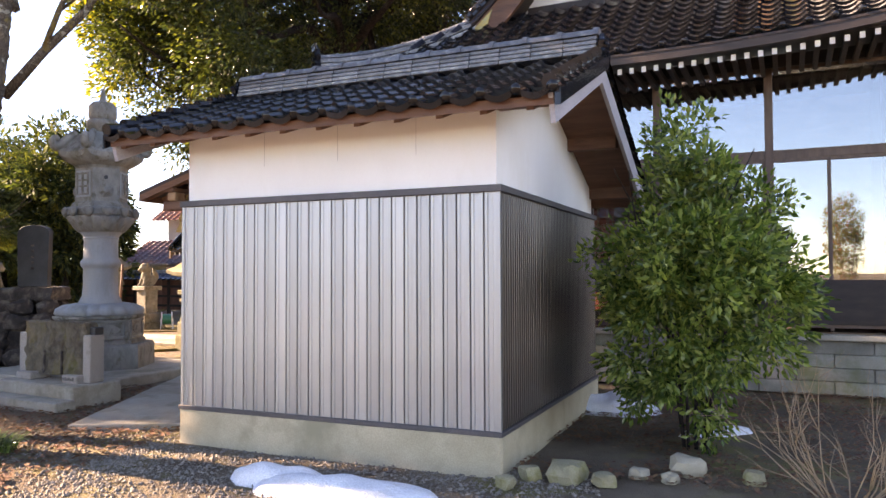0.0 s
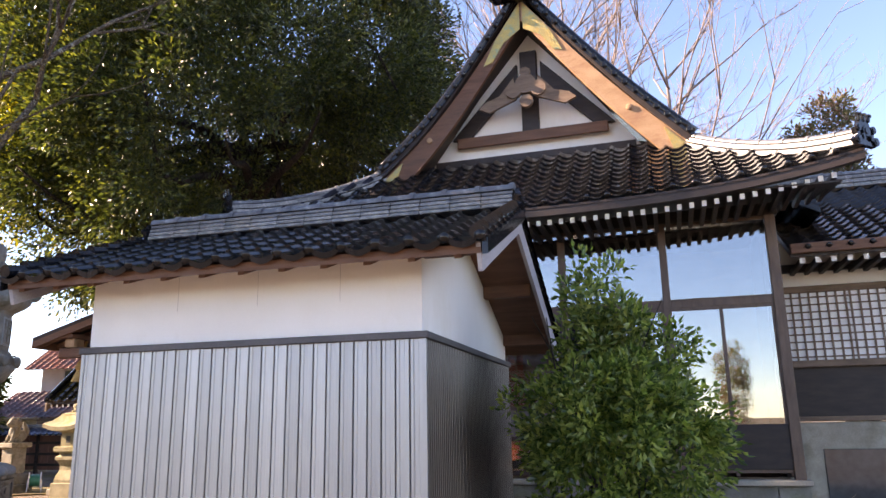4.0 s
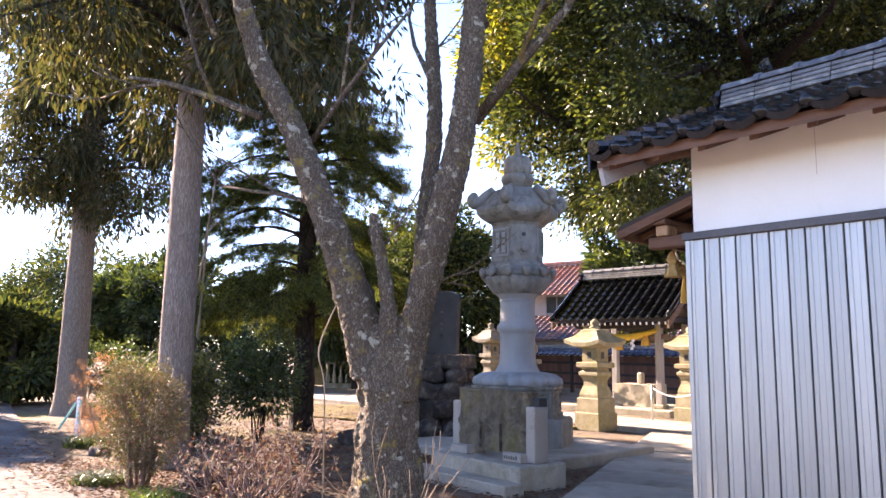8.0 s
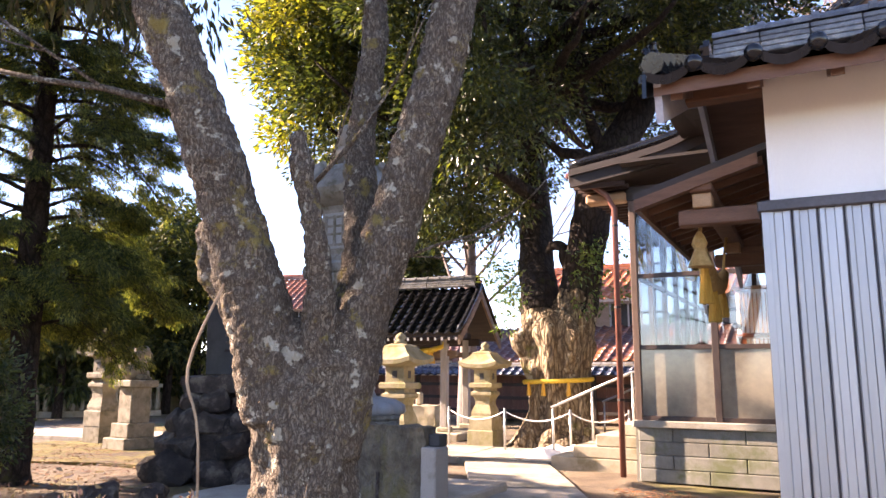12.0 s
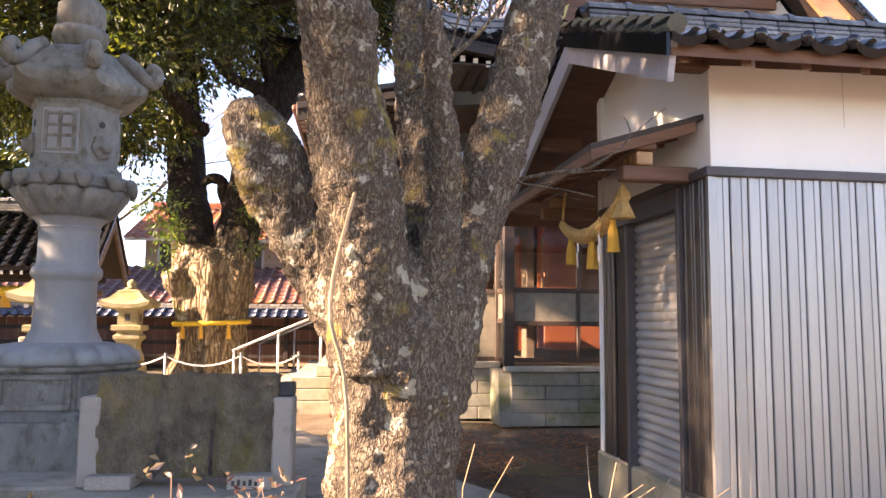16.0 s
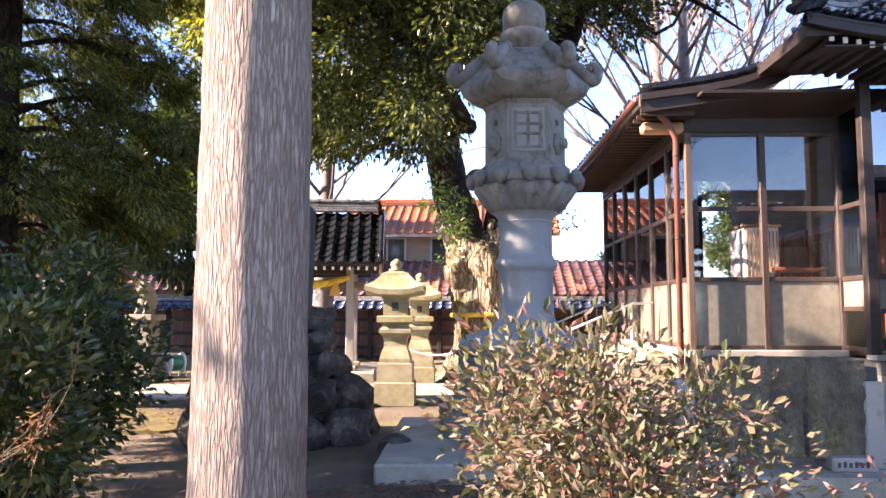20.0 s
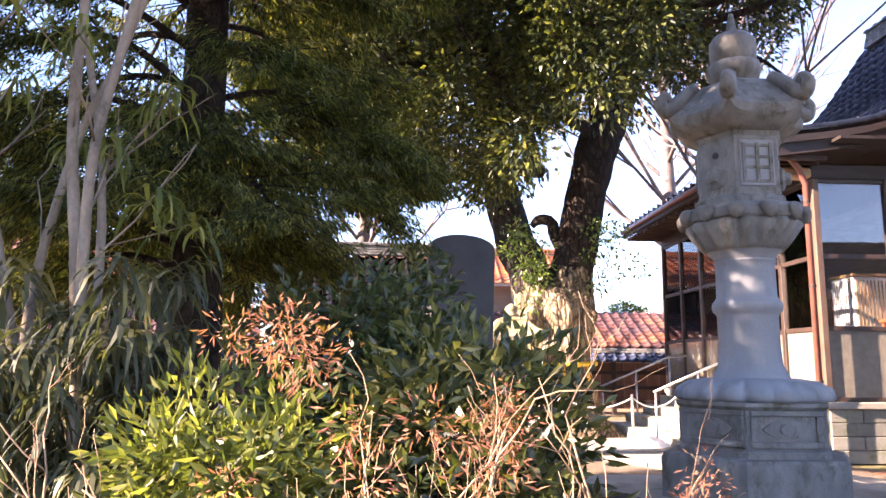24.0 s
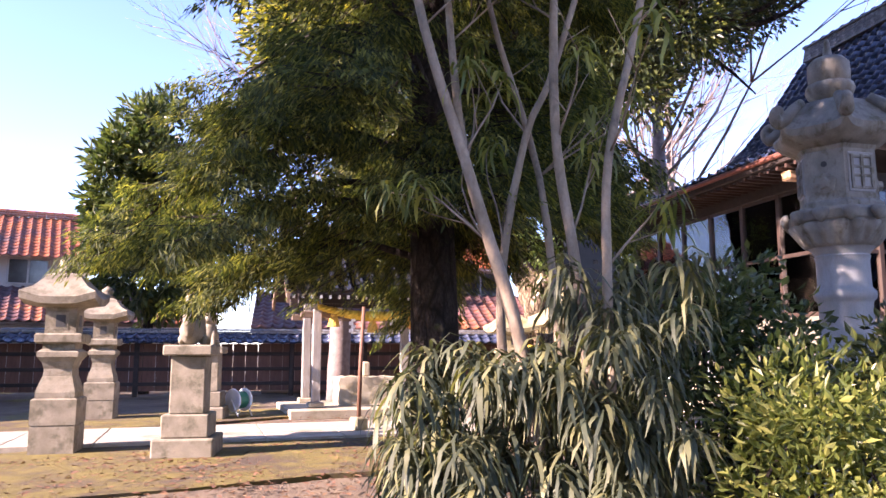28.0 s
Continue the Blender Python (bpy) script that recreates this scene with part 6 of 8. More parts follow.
def make_pole_and_reel():
    p = thing("wooden_pole", "slim brown wooden pole in a mossy stone foot", "pole", pose(-7.35, 16.75, 0))
    part("foot", box(-0.10, 0.10, -0.10, 0.10, -0.03, 0.22, 0.02), M_LICHEN_STONE, p)
    part("pole", tube([(0, 0, 0.2), (0.02, 0, 1.0), (0.06, 0, 1.75)], [0.032, 0.03, 0.028], 8, 0.05), M_WOOD_H, p, smooth=True)
    h = thing("hose_reel", "white hose reel with green hose", "hose reel", pose(-7.6, 20.3, 0.0, 0, 0, 20))
    for s in (-0.13, 0.13):
        part("wheel", lathe([(0.19, -0.012), (0.20, 0.0), (0.19, 0.012), (0.16, 0.012), (0.16, -0.012)], 20), M_PAPER, h, m=pose(s, 0, 0.28, 0, 90, 0))
        part("stand", tube([(s * 1.2, -0.18, 0), (s * 1.2, 0, 0.28), (s * 1.2, 0.18, 0)], [0.012] * 3, 6), M_PAPER, h)
    part("hose", lathe([(0.13, -0.12), (0.15, -0.10), (0.13, -0.07), (0.15, -0.04), (0.13, 0), (0.15, 0.04), (0.13, 0.07), (0.15, 0.10), (0.13, 0.12)], 20), M_GREENHOSE, h, m=pose(0, 0, 0.28, 0, 90, 0), smooth=True)
    s = thing("marker_stake", "white stake with turquoise rope at the drive's edge", "stake", pose(-12.0, 9.6, 0))
    part("stake", box(-0.03, 0.03, -0.03, 0.03, -0.05, 0.55, 0.004), M_PAPER, s)
    part("rope", limb([(0.04, 0, 0.5, 0.018), (0.12, -0.1, 0.25, 0.018), (0.25, -0.1, 0.05, 0.018), (0.5, -0.2, 0.03, 0.018)], 6), M_TURQ, s)
    part("rope", limb([(-0.04, 0, 0.5, 0.018), (-0.15, -0.05, 0.3, 0.018), (-0.3, -0.1, 0.05, 0.018)], 6), M_TURQ, s)
    c = thing("chain_fence", "low posts with a slack chain before the great tree", "fence")
    pts = [(-4.3, 16.75), (-3.3, 16.2), (-2.2, 15.85), (-1.2, 15.9)]
    for x, y in pts:
        part("post", tube([(x, y, -0.03), (x, y, 0.75)], [0.022] * 2, 8), M_STEEL, c, smooth=True)
    for (x0, y0), (x1, y1) in zip(pts, pts[1:]):
        q = [(x0 + (x1 - x0) * k / 8, y0 + (y1 - y0) * k / 8, 0.70 - 0.16 * 4 * (k / 8) * (1 - k / 8)) for k in range(9)]
        part("chain", tube(q, [0.012] * 9, 5), M_PAPER, c, smooth=True)


# ---------------------------------------------------------------- fence and houses behind
def make_fence():
    f = thing("board_fence", "dark board fence with a blue tiled coping behind the shrine", "fence", pose(-1.5, 24.2, 0, 0, 0, -27))
    for i in range(16):
        x = -18 + i * 1.9
        part("post", box(x - 0.06, x + 0.06, -0.06, 0.06, -0.1, 1.32, 0.008), M_WOOD_DARK, f)
    for z in (0.25, 0.62, 1.0):
        part("rail", box(-18, 10.5, -0.045, -0.01, z, z + 0.09, 0.006), M_WOOD_DARK, f)
    me = mesh_of(box(0, 0.30, 0.0, 0.02, 0.12, 1.30), "board", M_REDBOARD)
    for i in range(91):
        same("board", me, f, pose(-18 + i * 0.312, 0, 0))
    for s in (-1, 1):
        tile_slope(f, lambda a, b, s=s: Vector((-18 + a, s * b, 1.58 - 0.5 * b)), 108, 2, 0.2656, 0.23, M_TILE_BLUE, 60 if s < 0 else 0)
    part("coping", prism([(-0.44, 1.33), (0.44, 1.33), (0.0, 1.55)], -18, 10.5, "x"), M_WOOD_DARK, f)
    ridge(f, (-18, 0, 1.56), (10.5, 0, 1.56), 0.16, 0.07, 1)


def make_house(m, W, D, wall, z0, z1, zr, tile, label, lean=None, wins=3):
    """A gabled house: walls, windows with panes, tiled roof; lean: a lower roof in front (depth, top, eave)."""
    h = thing("house", label, "house", m, "houses behind the fence")
    part("wall", box(0, W, 0, D, z0, z1), wall, h)
    for x in (0.0, W - 0.1):
        part("gable_wall", prism([(0, z1), (D, z1), (D / 2, zr - 0.1)], x, x + 0.1, "x"), wall, h)
    for k in range(wins):
        x = W * (k + 0.5) / wins
        w = part("window", box(x - 0.62, x + 0.62, -0.05, 0.0, z1 - 1.15, z1 - 0.25, 0.01), M_SHUTTER, h)
        for s in (-1, 1):
            part("pane", box(x + s * 0.29 - 0.26, x + s * 0.29 + 0.26, -0.056, -0.05, z1 - 1.08, z1 - 0.32), M_WINDARK, w)
    sl = (zr - z1 + 0.15) / (D / 2 + 0.5)
    run = math.hypot(1, sl)
    n = int((D / 2 + 0.55) * run / 0.28) + 1
    c = int((W + 1.0) / 0.3)
    for s in (-1, 1):
        tile_slope(h, lambda a, b, s=s: Vector((-0.5 + a, D / 2 + s * b / run, zr - sl * b / run)), c, n, (W + 1.0) / c, 0.28, tile, 0)
        part("roof_board", prism([(D / 2, zr - 0.03), (D / 2 + s * (D / 2 + 0.5), zr - 0.03 - sl * (D / 2 + 0.5)), (D / 2 + s * (D / 2 + 0.5), zr - 0.13 - sl * (D / 2 + 0.5)), (D / 2, zr - 0.13)], -0.48, W + 0.48, "x"), M_PLASTER, h)
    ridge(h, (-0.5, D / 2, zr), (W + 0.5, D / 2, zr), 0.25, 0.16, 2, material=tile)
    if lean:
        d, top, eave, x0, x1 = lean
        part("lower_wall", box(x0 + 0.3, x1 - 0.3, -d + 0.6, -0.02, -1.0, eave), wall, h)
        c = int((x1 - x0) / 0.3)
        L = math.hypot(d, top - eave)
        n = int(L / 0.28)
        tile_slope(h, lambda a, b: Vector((x0 + a, -b * d / L, top - b * (top - eave) / L)), c, n, (x1 - x0) / c, L / n, M_TILE_PLUM if tile == M_RUSTTILE else tile, 0)
        part("roof_board", prism([(0, top - 0.04), (-d, eave - 0.04), (-d, eave - 0.14), (0, top - 0.14)], x0, x1, "x"), M_WOOD, h)
    return h


def make_annex():
    """The low dark wing east of the hall, with latticed windows under its own eave."""
    a = thing("shrine_wing", "dark weathered shrine wing with latticed paper windows and tiled roof", "shrine", HALL)
    V = 0.9
    part("wall", box(8.35, 15.5, V, V + 0.15, 1.45, 2.20), M_WOOD_DARK, a)
    part("wall", box(8.35, 15.5, V + 0.05, V + 0.16, 2.2, 4.1), M_PLASTER, a)
    part("footing", box(8.35, 15.5, V - 0.06, V + 0.2, -0.1, 1.42, 0.01), M_CONC, a)
    part("sill", box(8.35, 15.5, V - 0.10, V - 0.002, 1.43, 1.50, 0.008), M_WOOD, a)
    part("vent", box(8.85, 10.6, V - 0.075, V - 0.061, 0.35, 1.05, 0.01), M_WINDARK, a)
    part("rail", box(8.35, 15.5, V - 0.08, V - 0.002, 2.20, 2.30, 0.008), M_WOOD, a)
    part("rail", box(8.35, 15.5, V - 0.06, V + 0.04, 3.30, 3.40, 0.008), M_WOOD, a)
    part("beam", box(8.35, 15.5, V - 0.06, V + 0.04, 3.62, 3.74, 0.008), M_WOOD_DARK, a)
    for x in (8.45, 10.45, 12.45, 14.45):
        part("post", box(x - 0.08, x + 0.08, V - 0.12, V - 0.001, 1.5, 3.62, 0.008), M_WOOD, a)
    for x in (8.53, 10.53, 12.53):
        for s in (0, 1):
            w = part("window", box(x + s * 0.92, x + 0.92 + s * 0.92, V - 0.005, V + 0.045, 2.30, 3.30), M_PAPER, a, "papered lattice window")
            for k in range(8):
                part("lattice_bar", box(x + s * 0.92 + 0.02 + k * 0.122, x + s * 0.92 + 0.045 + k * 0.122, V - 0.035, V - 0.006, 2.30, 3.30), M_WOOD, w)
            for k in range(9):
                part("lattice_bar", box(x + s * 0.92, x + 0.92 + s * 0.92, V - 0.03, V - 0.008, 2.34 + k * 0.11, 2.36 + k * 0.11), M_WOOD, w)
    tile_slope(a, lambda p, b: Vector((8.6 + p, 3.4 - b * 0.894, 5.55 - b * 0.447)), 26, 17, 0.2656, 0.235, M_TILE, 120, order=lambda c: c[0] - c[1])
    part("roof_board", prism([(3.4, 5.5), (-0.12, 3.76), (-0.12, 3.66), (3.4, 5.4)], 8.6, 15.5, "x"), M_WOOD_DARK, a)
    part("eave_board", box(8.6, 15.5, -0.19, -0.12, 3.70, 3.84, 0.008), M_WOOD_H, a)
    me, me2 = mesh_of(box(-0.03, 0.03, 0, 1.0, 0, 0.07), "rafter", M_WOOD_DARK), mesh_of(box(-0.032, 0.032, -0.006, 0.0, -0.002, 0.072), "rafter_end", M_PLASTER)
    for i in range(34):
        r = same("rafter", me, a, pose(8.75 + i * 0.2, -0.05, 3.58))
        same("rafter_end", me2, r, pose(0, 0, 0))
    ridge(a, (8.6, 3.4, 5.55), (15.5, 3.4, 5.55), 0.25, 0.25, 3)


M_WOOD_GREY = mat("greyed_timber", (0.30, 0.27, 0.24), (0.42, 0.39, 0.35), 4, 60, 0.8, 0.25, stretch=(4, 4, 0.6))
M_GREENHOSE = mat("green_hose", (0.02, 0.20, 0.13), (0.03, 0.28, 0.18), 6, 40, 0.4, 0.05)
M_TURQ = mat("turquoise_rope", (0.15, 0.45, 0.42), (0.25, 0.55, 0.5), 9, 60, 0.7, 0.2)
M_REDBOARD = mat("red_brown_board", (0.13, 0.062, 0.045), (0.20, 0.10, 0.07), 4, 60, 0.8, 0.2, stretch=(3, 3, 0.5), rand=0.2)
M_WINDARK = mat("dark_window_glass", (0.05, 0.055, 0.06), (0.09, 0.095, 0.10), 1.5, 10, 0.08, 0.0, spec=0.8)
M_BEIGE = mat("beige_siding", (0.42, 0.30, 0.22), (0.50, 0.37, 0.28), 2, 60, 0.8, 0.1, stretch=(1, 1, 8))
M_WHITEWALL = mat("white_house_wall", (0.66, 0.64, 0.60), (0.74, 0.72, 0.68), 2, 60, 0.85, 0.1)
make_path()
make_steps()
make_pavilion()
make_pole_and_reel()
make_fence()
make_annex()
make_house(pose(-1.7, 28.0, 0, 0, 0, -27), 6.0, 4.5, M_BEIGE, -1.0, 3.9, 5.0, M_RUSTTILE, "two-storey beige house with orange glazed roof tiles", (2.6, 2.9, 1.75, -2.0, 9.5))
make_house(pose(-13.5, 36.0, 0, 0, 0, -10), 6.5, 5.0, M_WHITEWALL, -1.0, 4.4, 5.9, M_RUSTTILE, "white house with red glazed roof tiles", (2.6, 3.2, 2.0, -1.0, 10.0), 2)


def make_balustrade():
    b = thing("balustrade", "low white concrete balustrade beyond the lawn", "fence", pose(-17.8, 24.9, 0, 0, 0, 30))
    part("rail", box(0, 4.2, -0.08, 0.08, 0.86, 0.98, 0.01), M_PALESTONE, b)
    part("base", box(0, 4.2, -0.10, 0.10, -0.05, 0.14, 0.01), M_PALESTONE, b)
    me = mesh_of(lathe([(0.05, 0.14), (0.08, 0.22), (0.085, 0.34), (0.045, 0.55), (0.055, 0.8), (0.06, 0.86)], 10), "baluster", M_PALESTONE, smooth=True)
    for k in range(17):
        same("baluster", me, b, pose(0.12 + 0.247 * k, 0, 0))
    w = thing("boundary_wall", "plain tan rendered wall behind the balustrade", "wall", pose(-19.5, 26.6, 0, 0, 0, 30))
    part("wall_face", box(0, 9, 0, 0.15, -0.1, 1.9, 0.02), M_LICHEN_STONE, w)
    part("coping", box(-0.05, 9.05, -0.06, 0.21, 1.901, 1.98, 0.015), M_CONC, w)


make_balustrade()


# ---------------------------------------------------------------- trees
def twig_fan(bm, p, d, length, r, depth, rng, tips, n=5, droop=0.0, spread=0.6, wob=0.18):
    """A branch that forks again and again; its ends are kept in tips."""
    d = Vector(d).normalized()
    pts = [Vector(p)]
    for k in range(3):
        d = (d + Vector((rng.uniform(-1, 1), rng.uniform(-1, 1), rng.uniform(-0.6, 1.0) - droop)) * wob).normalized()
        pts.append(pts[-1] + d * length / 3)
    tube(pts, [r, r * 0.85, r * 0.7, r * 0.5], n, bm=bm)
    tips.append(tuple(pts[-1]))
    if depth > 0:
        for k in range(rng.choice((2, 3))):
            s = pts[rng.choice((1, 2, 3))]
            e = (d + Vector((rng.uniform(-1, 1), rng.uniform(-1, 1), rng.uniform(-0.7, 0.9) - droop)) * spread).normalized()
            twig_fan(bm, s, e, length * rng.uniform(0.55, 0.8), r * 0.55, depth - 1, rng, tips, max(n - 1, 3), droop, spread, wob)


def gnarl(name, bm, voxel, material, parent, label, depth=0.034, size=0.05):
    """One living shape out of limbs that run into one another, its bark raised in plates."""
    ob = part(name, bm, material, parent, label, smooth=True)
    r = ob.modifiers.new("join", "REMESH")
    r.mode, r.voxel_size, r.use_smooth_shade = "VOXEL", voxel, True
    for kind, sc, st in (("CLOUDS", size, depth), ("CLOUDS", size * 0.35, depth * 0.5)):
        tx = bpy.data.textures.new(kind.lower(), kind)
        tx.noise_scale = sc
        d = ob.modifiers.new("bark", "DISPLACE")
        d.texture, d.strength, d.mid_level, d.texture_coords = tx, st, 0.5, "LOCAL"
    return ob


def make_forked_tree():
    t = thing("cherry_tree", "old leafless cherry tree with a forked lichen-covered trunk", "tree", pose(-4.46, 6.27, 0))
    bm = limb([(0.03, 0, -0.12, 0.44), (0.02, 0, 0.08, 0.33), (0.0, 0, 0.32, 0.265), (-0.01, 0, 0.65, 0.225), (-0.01, 0, 0.95, 0.225), (0, 0, 1.2, 0.235), (0.0, 0.0, 1.42, 0.22), (0.02, 0, 1.55, 0.15)], 40, 8, 0.20, 3.4, flute=0.04)
    limb([(-0.12, -0.06, 1.15, 0.16), (-0.22, -0.14, 1.62, 0.145), (-0.32, -0.22, 2.0, 0.13), (-0.44, -0.32, 2.4, 0.115), (-0.72, -0.42, 3.1, 0.10), (-1.0, -0.55, 3.7, 0.085), (-1.15, -0.8, 4.6, 0.065)], 20, 6, 0.14, 6, bm=bm)
    limb([(0.10, -0.04, 1.0, 0.15), (0.24, -0.07, 1.55, 0.115), (0.36, -0.10, 1.95, 0.115), (0.48, -0.13, 2.35, 0.11), (0.66, -0.14, 3.1, 0.10), (0.74, -0.1, 4.2, 0.085)], 20, 6, 0.12, 6, bm=bm)
    limb([(0.13, 0.08, 1.45, 0.085), (0.17, 0.15, 1.8, 0.085), (0.17, 0.20, 2.2, 0.08), (0.16, 0.23, 2.55, 0.07), (0.22, 0.25, 3.2, 0.065), (0.1, 0.35, 4.4, 0.05)], 14, 6, 0.14, 6, bm=bm)
    limb([(0.06, -0.14, 1.40, 0.08), (0.07, -0.22, 1.8, 0.055), (0.0, -0.26, 2.15, 0.05), (-0.03, -0.27, 2.36, 0.038)], 12, 6, 0.25, 9, bm=bm)
    limb([(-0.12, 0.04, 1.25, 0.13), (-0.32, 0.10, 1.6, 0.12), (-0.46, 0.14, 1.85, 0.125), (-0.53, 0.16, 2.02, 0.10), (-0.55, 0.17, 2.07, 0.05)], 20, 6, 0.3, 7, bm=bm)
    gnarl("trunk", bm, 0.015, M_BARK, t, "thick gnarled forked trunk with plated bark and pale lichen")
    part("bough", limb([(-1.15, -0.8, 4.55, 0.065), (-1.3, -0.95, 5.2, 0.05), (-1.5, -1.1, 6.0, 0.03)], 12, 6, 0.1, 6), M_BARK, t, smooth=True)
    part("bough", limb([(0.74, -0.1, 4.15, 0.085), (0.92, 0.1, 5.4, 0.06), (1.05, 0.3, 7.0, 0.03)], 12, 6, 0.1, 6), M_BARK, t, smooth=True)
    part("bough", limb([(0.1, 0.35, 4.35, 0.05), (0.15, 0.4, 5.0, 0.04), (0.2, 0.5, 6.0, 0.03)], 12, 6, 0.1, 6), M_BARK, t, smooth=True)
    rng = random.Random(3)
    tw = bmesh.new()
    tips = []
    for p, d, L, r, dep in (((-1.0, -0.45, 3.2), (-1, -0.2, 0.5), 1.5, 0.035, 3), ((-1.25, -0.75, 3.8), (0.2, -0.6, 0.9), 1.3, 0.03, 3), ((0.66, 0.05, 3.1), (0.8, -0.1, 0.7), 1.6, 0.05, 3),
                            ((0.72, 0.1, 3.9), (-0.6, 0.2, 0.9), 1.6, 0.045, 3), ((0.75, 0.1, 4.3), (0.9, 0.4, 0.5), 1.6, 0.04, 3), ((0.2, 0.3, 3.5), (-0.5, 0.4, 0.8), 1.2, 0.03, 3),
                            ((-1.3, -1.0, 4.5), (-0.8, 0.3, 0.8), 1.6, 0.035, 3), ((0.95, 0.2, 5.4), (0.5, 0.2, 1), 1.7, 0.035, 3), ((-0.62, -0.28, 2.5), (-1, 0.1, 0.3), 1.0, 0.02, 2),
                            ((-0.05, -0.12, 2.1), (0.6, -0.3, 0.6), 0.6, 0.012, 2), ((0.3, 0.0, 1.8), (0.7, -0.5, 0.3), 0.5, 0.010, 2), ((-0.6, -0.3, 3.0), (0.8, -0.3, 0.9), 1.3, 0.025, 3)):
        twig_fan(tw, p, d, L, r, dep, rng, tips)
    tagged(part("twig_mass", tw, M_BARK, t, "bare winter twigs", smooth=True), kind="stuff")
    part("hanging_vine", limb([(-0.30, -0.28, 1.75, 0.006), (-0.42, -0.36, 1.35, 0.007), (-0.36, -0.36, 1.05, 0.006), (-0.34, -0.36, 0.2, 0.006)], 6), M_TWIG, t)


def crown_points(n, center, radii, rng, shell=0.55, low=None):
    out = []
    while len(out) < n:
        p = Vector((rng.uniform(-1, 1), rng.uniform(-1, 1), rng.uniform(-1, 1)))
        L = p.length
        if L > 1 or L < shell * rng.random():
            continue
        q = Vector((center[0] + p.x * radii[0], center[1] + p.y * radii[1], center[2] + p.z * radii[2]))
        if noise.noise(q * 0.55) < -0.12:
            continue
        if low and q.z < low(q):
            continue
        out.append(tuple(q))
    return out


def make_sacred_tree():
    t = thing("sacred_tree", "huge evergreen broadleaf shrine tree with a buttressed pale trunk", "tree", pose(-2.2, 17.75, 0))
    bm = limb([(0, 0, -0.15, 1.05), (0, 0, 0.10, 0.86), (0, 0, 0.5, 0.62), (-0.02, 0, 1.1, 0.55), (-0.02, 0, 1.7, 0.60), (0, 0, 2.1, 0.66), (0, 0, 2.45, 0.50), (0, 0, 2.6, 0.25)], 72, 8, 0.12, 1.6, flute=0.13)
    limb([(-0.25, 0, 1.7, 0.42), (-0.30, 0.25, 2.4, 0.42), (-0.30, 0.50, 3.0, 0.36)], 22, 6, 0.1, 2, bm=bm)
    limb([(0.12, 0, 1.7, 0.44), (0.28, 0.05, 2.3, 0.46), (0.45, 0.15, 2.95, 0.40)], 22, 6, 0.1, 2, bm=bm)
    limb([(-0.35, -0.1, 1.55, 0.22), (-0.72, -0.12, 1.95, 0.20), (-0.80, -0.12, 2.15, 0.14)], 14, 5, 0.2, 4, bm=bm)
    gnarl("trunk", bm, 0.035, M_CAMPHOR, t, "pale buttressed trunk with knots", 0.05, 0.16)
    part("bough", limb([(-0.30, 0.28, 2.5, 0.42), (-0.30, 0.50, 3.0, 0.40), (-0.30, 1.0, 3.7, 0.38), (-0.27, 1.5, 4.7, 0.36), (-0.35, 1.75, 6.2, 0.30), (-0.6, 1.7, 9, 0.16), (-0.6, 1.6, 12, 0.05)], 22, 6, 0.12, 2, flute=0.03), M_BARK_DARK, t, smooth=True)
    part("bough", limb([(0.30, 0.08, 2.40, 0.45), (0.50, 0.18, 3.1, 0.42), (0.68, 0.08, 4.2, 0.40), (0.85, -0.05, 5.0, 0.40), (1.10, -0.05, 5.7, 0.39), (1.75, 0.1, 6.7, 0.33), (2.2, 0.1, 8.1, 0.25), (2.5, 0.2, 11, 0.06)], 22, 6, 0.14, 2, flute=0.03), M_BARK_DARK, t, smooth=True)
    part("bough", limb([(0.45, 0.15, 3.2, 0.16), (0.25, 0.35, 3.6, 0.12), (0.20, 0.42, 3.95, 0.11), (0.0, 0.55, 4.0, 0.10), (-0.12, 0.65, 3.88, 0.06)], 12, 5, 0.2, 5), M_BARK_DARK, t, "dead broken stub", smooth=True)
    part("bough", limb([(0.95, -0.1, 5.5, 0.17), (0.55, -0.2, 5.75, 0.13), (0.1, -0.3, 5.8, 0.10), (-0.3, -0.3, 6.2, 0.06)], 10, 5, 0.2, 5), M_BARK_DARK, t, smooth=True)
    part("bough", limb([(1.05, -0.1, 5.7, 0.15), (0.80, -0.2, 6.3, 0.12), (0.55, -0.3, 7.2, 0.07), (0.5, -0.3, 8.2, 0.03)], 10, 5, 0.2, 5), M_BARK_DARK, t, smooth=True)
    rng = random.Random(8)
    bm = bmesh.new()
    for k in range(20):
        a = 2 * math.pi * k / 20
        z = rng.uniform(4.6, 8.5) + (2.2 if math.cos(a) > 0 else 0)
        limb([(-0.2 + 0.3 * math.cos(a), 0.1, z, 0.16), (2.0 * math.cos(a), 2.0 * math.sin(a), z + rng.uniform(-0.3, 0.8), 0.10), (4.2 * math.cos(a), 4.0 * math.sin(a), z + rng.uniform(-0.6, 1.6), 0.05), (5.4 * math.cos(a), 5.0 * math.sin(a), z + rng.uniform(-0.6, 1.8), 0.02)], 7, 3, bm=bm)
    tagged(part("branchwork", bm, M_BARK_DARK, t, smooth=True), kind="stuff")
    low = lambda q: 4.35 + 0.18 * max(0.0, -q.x - 2.2) + 0.45 * noise.noise(Vector((q.x * 0.6, q.y * 0.6, 0))) + 1.6 * min(max(0.0, q.x + 1.15), 1.9)
    pts = crown_points(1000, (-0.6, 0.1, 9.2), (5.7, 5.3, 6.2), rng, 0.75, low)
    leaves("crown", pts, M_LEAF_BIG, t, 290, 0.62, 0.125, 0.058, 0.1, (0, 0, 8), 11, label="dense dark glossy foliage, yellow-green in the sun")
